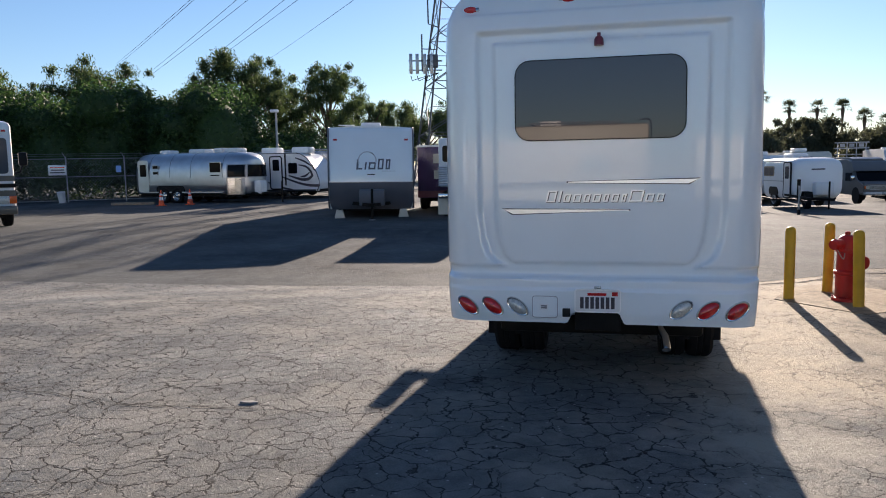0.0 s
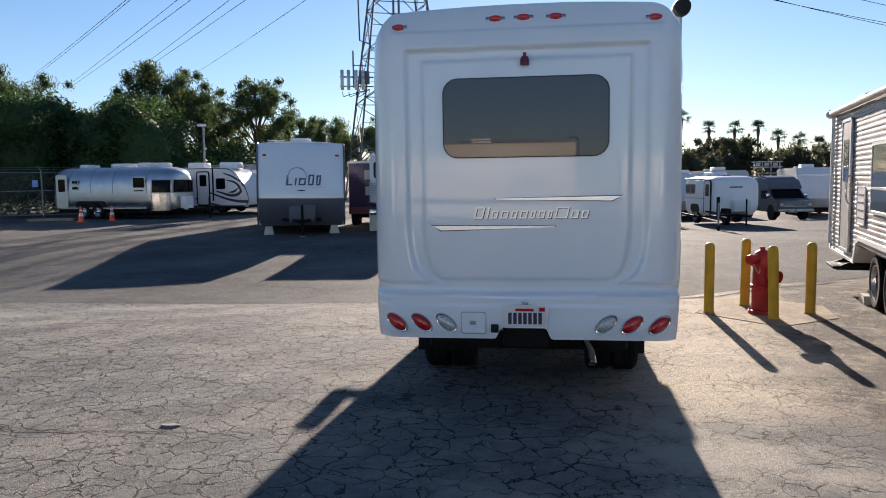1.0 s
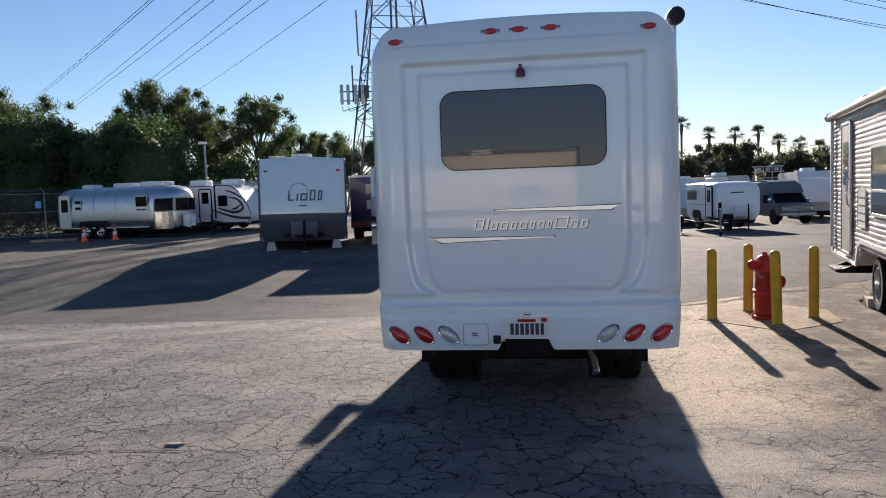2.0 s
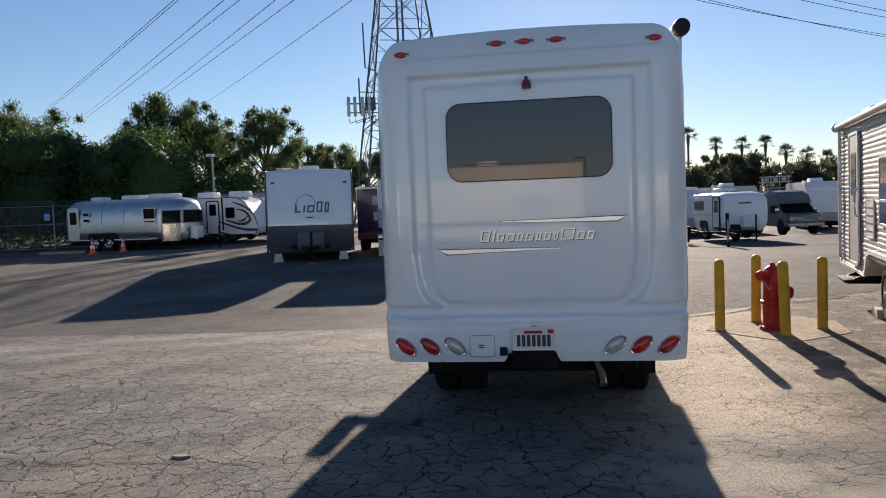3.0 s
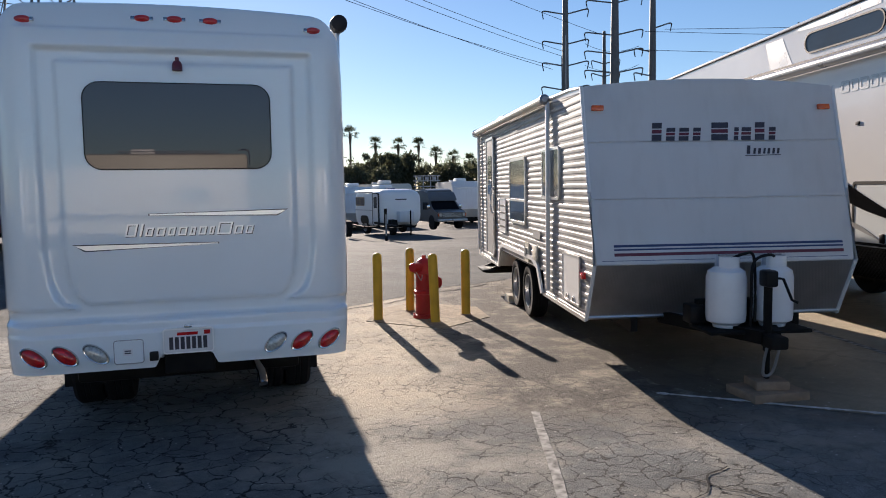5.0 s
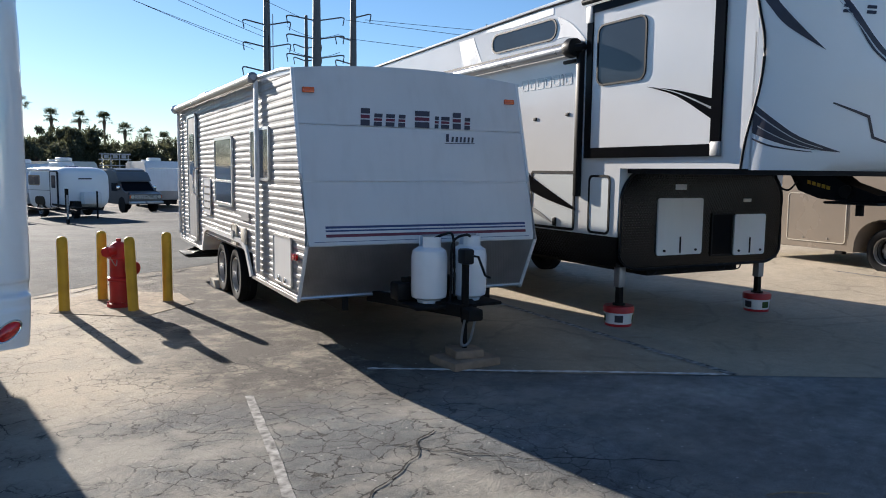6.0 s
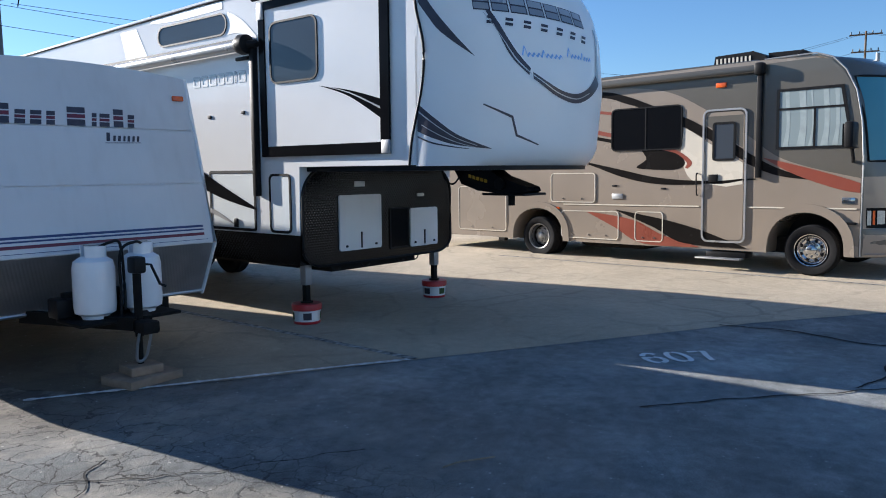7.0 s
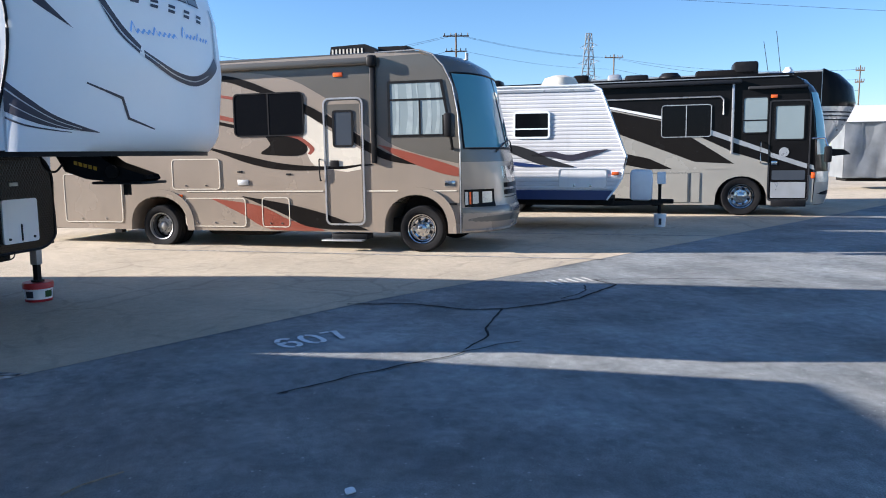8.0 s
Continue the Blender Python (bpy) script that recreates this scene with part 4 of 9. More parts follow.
        for v in bm.verts:
            v.co = Vector((v.co.x * 0.093, v.co.y, v.co.z * 0.049))
        part("lens", bm, material, lamp)
    for x in (-0.91, -0.21, -0.01, 0.215, 0.895):
        z = 2.795 - 0.05 * x * x
        y = inset(x, z)
        dx = 0.06 if abs(x) > 0.5 else 0.0
        m = Matrix.Translation((x, y - 0.004, z)) @ Matrix.Rotation(math.copysign(dx * 3, x), 4, 'Z') @ Matrix.Rotation(radians(-22), 4, 'X')
        bm = spun([(1, 0.012), (1, -0.006), (0.6, -0.018), (0.001, -0.022)], 20, 'y')
        for v in bm.verts:
            v.co = Vector((v.co.x * 0.048, v.co.y, v.co.z * 0.024))
        lens = part("marker_lamp", bm, RED_LENS, t, m=m)
        for k in (-1, 1):
            part("lamp_bezel", box(k * 0.057 - 0.013, k * 0.057 + 0.013, -0.008, 0.012, -0.012, 0.012, 0.005), CHROME, lens)
    y = inset(0, 2.45)
    bm = spun([(0.032, -0.024), (0.032, 0.014), (0.022, 0.034), (0.001, 0.038)], 16)
    cam_ob = part("reversing_camera", bm, MAROON, t, "small dark red reversing camera", m=Matrix.Translation((0, y - 0.025, 2.47)))
    part("camera_bracket", box(-0.012, 0.012, -0.006, 0.04, 0.03, 0.062, 0.004), MAROON, cam_ob)
    # number plate, socket, fuel flap
    y = inset(0, 0.69) - 0.016
    plate = part("number_plate", slab(rr(-0.154, 0.154, 0.608, 0.762, 0.014), 'y', y, y + 0.006), WHITE_PANEL, t, "white number plate with plain bars")
    part("plate_frame", ring(rr(-0.160, 0.160, 0.602, 0.768, 0.02), rr(-0.152, 0.152, 0.610, 0.760, 0.014), 'y', y - 0.003, y + 0.012), DECAL_WHITE, plate)
    for i in range(7):
        part("plate_bar", box(-0.121 + i * 0.0355, -0.096 + i * 0.0355, y - 0.002, y + 0.002, 0.630, 0.712), INK, plate)
    part("plate_title_bar", box(-0.07, 0.06, y - 0.002, y + 0.002, 0.722, 0.742), RED_LENS, plate)
    part("plate_sticker", box(0.098, 0.138, y - 0.002, y + 0.002, 0.722, 0.75), RED_LENS, plate)
    part("plate_lamp", box(-0.025, 0.025, y - 0.02, y + 0.02, 0.775, 0.79, 0.004), CHROME, plate)
    y = inset(-0.37, 0.63)
    flap = part("filler_flap", slab(rr(-0.455, -0.285, 0.56, 0.705, 0.015), 'y', y + 0.004, y - 0.008), WHITE, t)
    part("flap_gap", ring(rr(-0.462, -0.278, 0.553, 0.712, 0.02), rr(-0.457, -0.283, 0.558, 0.707, 0.016), 'y', y + 0.004, y - 0.001), GREY_STEEL, flap)
    part("flap_label", box(-0.405, -0.345, y - 0.0095, y - 0.007, 0.61, 0.655), WHITE_PANEL, flap)
    bm = bmesh.new()
    for k in range(2):
        box(-0.395, -0.355, y - 0.0105, y - 0.009, 0.622 + 0.014 * k, 0.63 + 0.014 * k, 0, bm)
    part("label_bar", bm, INK, flap)
    bm = box(-0.245, -0.19, inset(-0.22, 0.6) - 0.02, inset(-0.22, 0.6) + 0.02, 0.565, 0.625, 0.006)
    part("trailer_socket", bm, BLACK, t)
    # awning on its right side
    bm = cyl((1.115, 0.45, 2.87), (1.115, 4.2, 2.87), 0.055, seg=16)
    aw = part("awning_roll", bm, WHITE, t)
    part("awning_end", spun([(0.03, 0.34), (0.058, 0.36), (0.064, 0.41), (0.058, 0.47)], 18, 'y', None, (1.115, 0, 2.87)), CHARCOAL, aw)
    part("awning_arm", tube([(1.11, 0.44, 2.82), (1.105, 0.42, 2.6), (1.10, 0.42, 1.1)], 0.014), ALU, aw)
    # roof pieces
    part("air_conditioner", box(-0.42, 0.42, 2.1, 3.1, 2.86, 3.06, 0.07), WHITE, t)
    part("roof_vent", box(-0.25, 0.25, 1.2, 1.75, 2.86, 2.95, 0.04), WHITE, t)
    return t


camper_van_coach()

# ---- white ribbed travel trailer ----
def ribbed_trailer():
    W = 1.17
    t = thing("travel_trailer", "older white ribbed travel trailer with two gas bottles on its hitch", "travel trailer", at(5.368, 4.504, -114.5))
    back_y, bot, top_b, top_f = -7.12, 0.46, 2.60, 2.52

    def front(z):
        return float(np.interp(z, (0.49, 0.98, 2.55), (-0.25, 0.0, -0.415)))

    def roof(y):
        return float(np.interp(y, (back_y, -3, -0.4), (top_b, 2.60, top_f)))

    # core body
    prof = [(back_y, bot), (-5.05, bot), (-4.95, 0.72), (-2.05, 0.72), (-1.95, bot), (-0.25, 0.49), (0.0 - 0.012, 0.98), (-0.425, top_f), (-3, 2.6), (back_y + 0.05, top_b), (back_y, top_b - 0.06)]
    part("body", slab(prof, 'x', -W + 0.012, W - 0.012), WHITE_PANEL, t)
    # crowned roof
    rings = []
    for y in (back_y, -5, -3, -1, -0.43):
        rings.append([(x, y, roof(y) + 0.004 + 0.075 * (1 - (x / W) ** 2)) for x in np.linspace(-W, W, 15)] + [(W, y, roof(y) - 0.03), (-W, y, roof(y) - 0.03)])
    part("roof", loft(rings), WHITE_PANEL, t)
    # ribbed side skins, split round the wheel opening
    for s in (1, -1):
        bm = bmesh.new()
        prev = None
        z, k = bot + 0.012, 0
        pat = ((0.0, 0.0), (0.0045, 0.006), (0.006, 0.020), (0.0045, 0.036), (0.0, 0.044))
        rows = []
        while z < 2.58:
            for dx, dz in pat:
                rows.append((W - 0.006 + dx * (0.9 if k % 3 else 1.35), z + dz))
            z += 0.0620 if k % 3 else 0.070
            k += 1
        for x, z in rows:
            z = min(z, 2.575)
            ya, yb = back_y, min(front(z) - 0.012, -0.25 if z < 0.5 else 9)
            zz = z
            if z < 0.72:
                cols = [(ya, -5.02), (-1.98, yb)]
            else:
                cols = [(ya, -5.02), (-5.02, -1.98), (-1.98, yb)]
            cur = []
            for a, b in cols:
                n = max(2, int((b - a) / 0.16))
                line = []
                for m_ in range(n + 1):
                    y = a + (b - a) * m_ / n
                    dent = 0.007 * noise.noise((y * 1.7, z * 3.2, 3.0 * s)) + 0.0045 * noise.noise((y * 5.5, z * 6.0, 9.0))
                    line.append(bm.verts.new((s * (x + dent * (0 < m_ < n)), y, min(zz, roof(y)))))
                cur.append(line)
            if prev:
                pairs = list(zip(prev, cur)) if len(prev) == len(cur) else [(prev[0], cur[0]), (prev[1], cur[2])]
                for p, q in pairs:
                    if len(p) == len(q):
                        for m_ in range(len(p) - 1):
                            bm.faces.new((p[m_], p[m_ + 1], q[m_ + 1], q[m_]))
                    else:
                        bm.faces.new(list(p) + list(reversed(q)))
            prev = cur
        part("ribbed_side", bm, SIDING, t, "horizontally ribbed white aluminium side, coloured grey to hold down sunlight", angle=20)
    # front wall: three plain panels with seams, tread plate below
    def fp(x, z, out=0.0):
        return (x, front(z) + out, z)

    for a, b in ((0.985, 1.535), (1.541, 2.035), (2.041, 2.56)):
        bm = bmesh.new()
        g = []
        for j in range(5):
            row = []
            for i in range(17):
                x = -W + 2 * W * i / 16
                z1 = b if b < 2.5 else 2.535 + 0.07 * (1 - (x / W) ** 2)
                z = a + (z1 - a) * j / 4
                row.append((bm.verts.new(fp(x, z, 0.006)), bm.verts.new(fp(x, z, -0.02))))
            g.append(row)
        for j in range(4):
            for i in range(16):
                for k in (0, 1):
                    bm.faces.new((g[j][i][k], g[j][i + 1][k], g[j + 1][i + 1][k], g[j + 1][i][k]))
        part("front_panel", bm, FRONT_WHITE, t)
    bm = bmesh.new()
    q = [bm.verts.new(p) for p in (fp(-W, 0.975, 0.008), fp(W, 0.975, 0.008), fp(W, 0.50, 0.008), fp(-W, 0.50, 0.008))]
    bm.faces.new(q)
    r = bmesh.ops.extrude_face_region(bm, geom=bm.faces[:])
    bmesh.ops.translate(bm, vec=(0, -0.02, 0), verts=[v for v in r["geom"] if isinstance(v, bmesh.types.BMVert)])
    part("stone_guard", bm, TREAD, t, "diamond tread aluminium stone guard")
    for s in (1, -1):
        bm = tube([fp(s * W, 0.47, 0.0), fp(s * W, 0.98, 0.008), fp(s * W, 1.6, 0.006), fp(s * W, 2.53, 0.0), (s * W, -0.8, 2.555), (s * W, -3.0, 2.61), (s * W, back_y, 2.61), (s * W, back_y, 0.47)], 0.018, 8)
        part("corner_trim", bm, WHITE_PANEL, t)
        part("skirt_trim", box(min(s * W, s * (W + 0.012)), max(s * W, s * (W + 0.012)), -1.98, -0.26, 0.45, 0.485), ALU, t)
        part("skirt_trim", box(min(s * W, s * (W + 0.012)), max(s * W, s * (W + 0.012)), back_y, -5.02, 0.45, 0.485), ALU, t)
        bm = box(-0.055, 0.055, -0.01, 0.02, -0.024, 0.024, 0.008)
        part("marker_lamp", bm, AMBER_LENS, t, m=Matrix.Translation(fp(s * 1.045, 2.34, 0.02)) @ Matrix.Rotation(radians(15), 4, 'X'))
        part("side_marker", box(min(s * W, s * (W + 0.035)), max(s * W, s * (W + 0.035)), -0.33, -0.26, 0.83, 0.89, 0.008), RED_LENS, t)
    part("bottom_trim", tube([fp(-W, 0.49, 0.012), fp(W, 0.49, 0.012)], 0.016, 8), ALU, t)
    # front stripes and brand blocks, laid on the sloping wall
    def decal(name, loop, material, z0, lift=0.010):
        bm = bmesh.new()
        a = [bm.verts.new(fp(x, z, lift)) for x, z in loop]
        b = [bm.verts.new(fp(x, z, lift - 0.004)) for x, z in loop]
        n = len(loop)
        bm.faces.new(a), bm.faces.new(b)
        for i in range(n):
            bm.faces.new((a[i], a[(i + 1) % n], b[(i + 1) % n], b[i]))
        return part(name, bm, material, t)

    for z0, z1, material in ((1.128, 1.148, NAVY), (1.100, 1.114, NAVY), (1.052, 1.078, MAROON)):
        decal("front_stripe", [(0.99, z0), (-1.07, z0), (-1.07, z1), (0.99, z1)], material, z0)
    decal("thin_line", [(1.1, 1.012), (-1.1, 1.012), (-1.1, 1.016), (1.1, 1.016)], NAVY, 1.0)
    x = 0.575
    for i, w in enumerate((0.11, 0.10, 0.11, 0.085, -0.05, 0.19, 0.05, 0.11, 0.11, 0.075)):
        h = 0.16 if i in (0, 5, 8) else 0.115
        if w > 0:
            k = 0.02
            for z0_, z1_, m_ in ((0.0, 0.34, INK), (0.41, 0.62, MAROON), (0.69, 1.0, INK)):
                decal("letter_block", [(x - k * z0_, 2.045 + h * z0_), (x - w * 0.8 - k * z0_, 2.045 + h * z0_), (x - w * 0.8 - k * z1_, 2.045 + h * z1_), (x - k * z1_, 2.045 + h * z1_)], m_, 0, 0.011)
        x -= abs(w) + 0.018
    x = -0.285
    for i, w in enumerate((0.05, 0.035, 0.04, 0.03, 0.036, 0.034, 0.034)):
        h = 0.075 if i == 0 else 0.05
        decal("letter_block", [(x, 1.92), (x - w * 0.6, 1.92), (x - w * 0.6 - 0.012, 1.92 + h), (x - 0.012, 1.92 + h)], INK, 0, 0.010)
        x -= w + 0.009
    decal("underline", [(-0.27, 1.90), (-0.60, 1.908), (-0.60, 1.914), (-0.27, 1.906)], INK, 0, 0.010)
    # side: door, windows, hatches
    X = W + 0.008
    d = part("entrance_door", slab(rr(-6.10, -5.40, 0.60, 2.40, 0.06), 'x', X, X + 0.02), SIDING, t, "entrance door with a narrow window, toned grey like the sunlit siding")
    part("door_frame", frame_ring(-6.14, -5.36, 0.56, 2.44, 0.08, 0.04, 'x', X, X + 0.03), ALU, d)
    part("door_window", slab(rr(-5.95, -5.55, 1.55, 2.15, 0.04), 'x', X + 0.02, X + 0.026), GLASS_GREY, d)
    part("grab_handle", tube(smooth([(X + 0.01, -5.30, 1.25), (X + 0.07, -5.30, 1.3), (X + 0.07, -5.30, 1.6), (X + 0.01, -5.30, 1.65)], 4), 0.014), WHITE_PANEL, t)
    window(t, X, -4.02, -2.92, 1.18, 2.03, 0.05, 1, GLASS_GREY, ALU, "h", 0.035)
    window(t, X, -1.98, -1.18, 1.52, 2.06, 0.04, 1, GLASS_GREY, ALU, "v", 0.03)
    window(t, -X, -3.2, -2.2, 1.4, 2.0, 0.05, -1, GLASS_GREY, ALU, "v", 0.03)
    hatch(t, X, -1.06, -0.42, 0.55, 1.02, 1, WHITE_PANEL, ALU, 0.03, 0.02, 2)
    hatch(t, X, -4.9, -4.35, 1.0, 1.5, 1, WHITE_PANEL, WHITE_PANEL, 0.02, 0.015, 0, "fridge_vent")
    bm = bmesh.new()
    for k in range(4):
        box(X + 0.004, X + 0.010, -4.84, -4.41, 1.075 + 0.1 * k, 1.098 + 0.1 * k, 0, bm)
    part("vent_slots", bm, CHARCOAL, t)
    hatch(t, X, -3.02, -2.72, 0.74, 0.98, 1, CREAM, CREAM, 0.02, 0.015, 0, "furnace_vent")
    part("vent_port", cyl((X, -2.87, 0.86), (X + 0.03, -2.87, 0.86), 0.05, seg=14), GREY_STEEL, t)
    part("water_inlet", box(X, X + 0.02, -2.45, -2.2, 0.80, 0.98, 0.008), CREAM, t)
    part("side_stripe", box(X + 0.001, X + 0.006, -2.5, -2.1, 1.06, 1.16), SILVER, t)
    # awning
    aw = part("awning_roll", cyl((W + 0.07, -7.05, 2.60), (W + 0.07, -1.58, 2.563), 0.044, seg=14), CREAM, t)
    part("awning_cap", spun([(0.03, -1.56), (0.054, -1.58), (0.054, -1.64), (0.044, -1.66)], 16, 'y', None, (W + 0.07, 0, 2.563)), GREY_STEEL, aw)
    part("awning_cap", spun([(0.03, -7.07), (0.07, -7.05), (0.07, -7.0), (0.055, -6.98)], 16, 'y', None, (W + 0.07, 0, 2.60)), WHITE_PANEL, aw)
    part("awning_arm", box(W + 0.015, W + 0.055, -1.64, -1.575, 0.56, 2.55, 0.01), WHITE_PANEL, aw)
    part("awning_arm", box(W + 0.015, W + 0.055, -7.04, -6.98, 0.56, 2.58, 0.01), WHITE_PANEL, aw)
    # roof fittings
    part("air_conditioner", box(-0.35, 0.35, -3.9, -2.9, 2.66, 2.90, 0.08), WHITE_PANEL, t)
    part("roof_vent", box(-0.2, 0.2, -5.4, -5.0, 2.66, 2.76, 0.03), WHITE_PANEL, t)
    part("roof_aerial", cyl((0.5, -3.6, 2.6), (0.5, -3.6, 3.62), 0.006, seg=6), GREY_STEEL, t)
    # running gear
    for s in (1, -1):
        for y in (-3.18, -4.02):
            wheel(t, s * (W - 0.16), y, 0.335, 0.2, SILVER, s)
        part("wheel_well", box(min(s * 0.5, s * (W - 0.02)), max(s * 0.5, s * (W - 0.02)), -5.0, -2.0, 0.70, 0.74), UNDER, t)
        bm = bmesh.new()
        slab([(-5.04, 0.48), (-4.98, 0.46), (-4.8, 0.74), (-4.6, 0.79), (-2.5, 0.79), (-2.25, 0.72), (-2.02, 0.46), (-1.94, 0.48), (-2.2, 0.78), (-2.45, 0.84), (-4.65, 0.84), (-4.88, 0.78)], 'x', s * (W + 0.004), s * (W + 0.028), bm)
        part("wheel_arch_trim", bm, WHITE_PANEL, t)
        part("chassis_rail", box(s * 0.75 - 0.03, s * 0.75 + 0.03, -6.9, -0.2, 0.36, 0.48), UNDER, t)
    part("axle", cyl((-1.0, -3.18, 0.335), (1.0, -3.18, 0.335), 0.035, seg=10), UNDER, t)
    part("axle", cyl((-1.0, -4.02, 0.335), (1.0, -4.02, 0.335), 0.035, seg=10), UNDER, t)
    es = part("entry_step", box(W - 0.28, W + 0.16, -6.06, -5.44, 0.31, 0.37, 0.012), BLACK, t, "black folding entry step")
    part("step_lip", box(W + 0.10, W + 0.20, -6.08, -5.42, 0.325, 0.365, 0.012), BLACK, es)
    for y_ in (-6.02, -5.48):
        part("step_arm", slab([(W - 0.30, 0.46), (W - 0.18, 0.48), (W + 0.10, 0.37), (W + 0.08, 0.31), (W - 0.28, 0.34)], 'y', y_ - 0.02, y_ + 0.02), BLACK, es)
    part("step_hanger", box(W - 0.42, W - 0.24, -6.05, -5.45, 0.40, 0.55, 0.01), UNDER, es)
    ac_ = part("air_conditioner", box(0.36, 0.92, -6.9, -6.25, 2.60, 2.86, 0.07), WHITE_PANEL, t)
    for k in range(5):
        part("cooling_slot", box(0.915, 0.924, -6.8 + 0.1 * k, -6.75 + 0.1 * k, 2.70, 2.79), CHARCOAL, ac_)
    part("whip_aerial", cyl((0.55, -3.6, 2.62), (0.55, -3.62, 3.35), 0.005, seg=5), BLACK, t)
    # hitch
    for s in (1, -1):
        bm = bmesh.new()
        slab([(s * 0.50, -0.3), (s * 0.44, -0.3), (s * 0.02, 0.72), (s * 0.08, 0.76)], 'z', 0.42, 0.52, bm)
        part("drawbar", bm, UNDER, t)
    part("coupler", box(-0.07, 0.07, 0.72, 0.90, 0.40, 0.50, 0.02), UNDER, t)
    part("bottle_tray", box(-0.42, 0.42, 0.2, 0.62, 0.47, 0.50, 0.01), UNDER, t)
    part("bottle_rack", box(-0.36, 0.36, 0.16, 0.24, 0.50, 0.70, 0.01), UNDER, t)
    part("battery_box", box(0.30, 0.44, 0.10, 0.28, 0.50, 0.66, 0.02), BLACK, t)
    for x in (0.195, -0.20):
        prof = [(0.10, 0.50), (0.105, 0.525), (0.152, 0.55), (0.158, 0.60), (0.158, 0.90), (0.145, 0.955), (0.10, 0.985), (0.05, 0.995), (0.03, 1.02), (0.001, 1.02)]
        b_ = part("gas_bottle", spun(prof, 28, 'z', None, (x, 0.40, 0)), TANK, t, "white steel gas bottle")
        turn = [radians(30 + 10 * k) for k in range(29)]
        bm = slab([(x + 0.10 * math.cos(a), 0.40 + 0.10 * math.sin(a)) for a in turn] + [(x + 0.092 * math.cos(a), 0.40 + 0.092 * math.sin(a)) for a in reversed(turn)], 'z', 0.98, 1.075)
        part("collar", bm, TANK, b_)
        part("valve", cyl((x, 0.40, 1.0), (x, 0.40, 1.06), 0.022, seg=10), BLACK, b_)
    part("bottle_clamp", box(-0.26, 0.26, 0.38, 0.42, 1.075, 1.09, 0.004), GREY_STEEL, t)
    part("gas_hose", tube(smooth([(0.195, 0.45, 1.05), (0.1, 0.5, 1.1), (0.02, 0.5, 1.08), (-0.01, 0.48, 0.8), (0.0, 0.5, 0.55)], 6), 0.012), BLACK, t)
    part("gas_hose", tube(smooth([(-0.2, 0.45, 1.05), (-0.1, 0.52, 1.09), (0.03, 0.52, 1.02), (0.03, 0.5, 0.7), (0.04, 0.5, 0.5)], 6), 0.012), BLACK, t)
    jk = part("tongue_jack", cyl((0, 0.70, 0.36), (0, 0.70, 0.95), 0.032, seg=12), UNDER, t)
    part("jack_head", box(-0.05, 0.05, 0.64, 0.77, 0.86, 0.99, 0.02), BLACK, jk)
    part("jack_crank", tube([(-0.04, 0.72, 0.93), (-0.10, 0.74, 0.92), (-0.16, 0.76, 0.76), (-0.20, 0.78, 0.74)], 0.011), BLACK, jk)
    part("jack_leg", cyl((0, 0.70, 0.138), (0, 0.70, 0.40), 0.022, seg=10), UNDER, jk)
    part("safety_chain", tube(smooth([(0.05, 0.80, 0.42), (0.045, 0.74, 0.28), (0.035, 0.72, 0.17), (-0.03, 0.735, 0.2), (-0.05, 0.80, 0.42)], 6), 0.012, 6), GREY_STEEL, t)
    return t


ribbed_trailer()
FWM = at(5.368, 4.504, -114.5)
for x0, x1, y0, y1, z0, z1, rz in ((-0.24, 0.24, 0.52, 0.90, 0.0, 0.07, 8), (-0.13, 0.13, 0.58, 0.82, 0.07, 0.14, -4)):
    ob = part("jack_block", box(x0, x1, y0 - 0.7, y1 - 0.7, z0, z1, 0.01), WOOD, None, m=FWM @ pose(0, 0.7, 0, 0, 0, rz))
    tagged(ob, "weathered timber block under a trailer jack", "wooden block", "jack blocks")
ob = part("wheel_chock", slab([(-4.68, 0), (-4.30, 0), (-4.32, 0.11), (-4.62, 0.11)], 'x', 0.92, 1.16), CREAM, None, m=FWM)
tagged(ob, "pale timber chock against a trailer wheel", "wheel chock")

# ---- white fifth-wheel trailer ----
CAP_Z = (1.68, 1.80, 2.40, 2.90, 3.20, 3.45, 3.62, 3.72)
CAP_B = (0.76, 0.90, 0.98, 0.93, 0.82, 0.62, 0.38, 0.10)
CAP_W = (1.25, 1.25, 1.25, 1.25, 1.24, 1.22, 1.17, 1.08)


def cap_point(deg, z, out=0.0):
    """A point of the rounded nose at that turn from its right side."""
    b, w = float(np.interp(z, CAP_Z, CAP_B)) + out, float(np.interp(z, CAP_Z, CAP_W)) + out
    return (w * math.cos(radians(deg)), 1.78 + b * math.sin(radians(deg)), z)


def cap_band(a, b, out, n=5):
    """A strip laid on the nose between two edges given as (turn, height)."""
    A, B = smooth(a, n), smooth(b, n)
    k = min(len(A), len(B))
    A = [A[round(i * (len(A) - 1) / (k - 1))] for i in range(k)]
    B = [B[round(i * (len(B) - 1) / (k - 1))] for i in range(k)]
    bm = bmesh.new()
    rows = []
    for p, q in zip(A, B):
        rows.append([bm.verts.new(cap_point(p[0] + (q[0] - p[0]) * j / 3, p[1] + (q[1] - p[1]) * j / 3, out)) for j in range(4)])
    for r0, r1 in zip(rows, rows[1:]):
        for j in range(3):
            bm.faces.new((r0[j], r0[j + 1], r1[j + 1], r1[j]))
    return bm


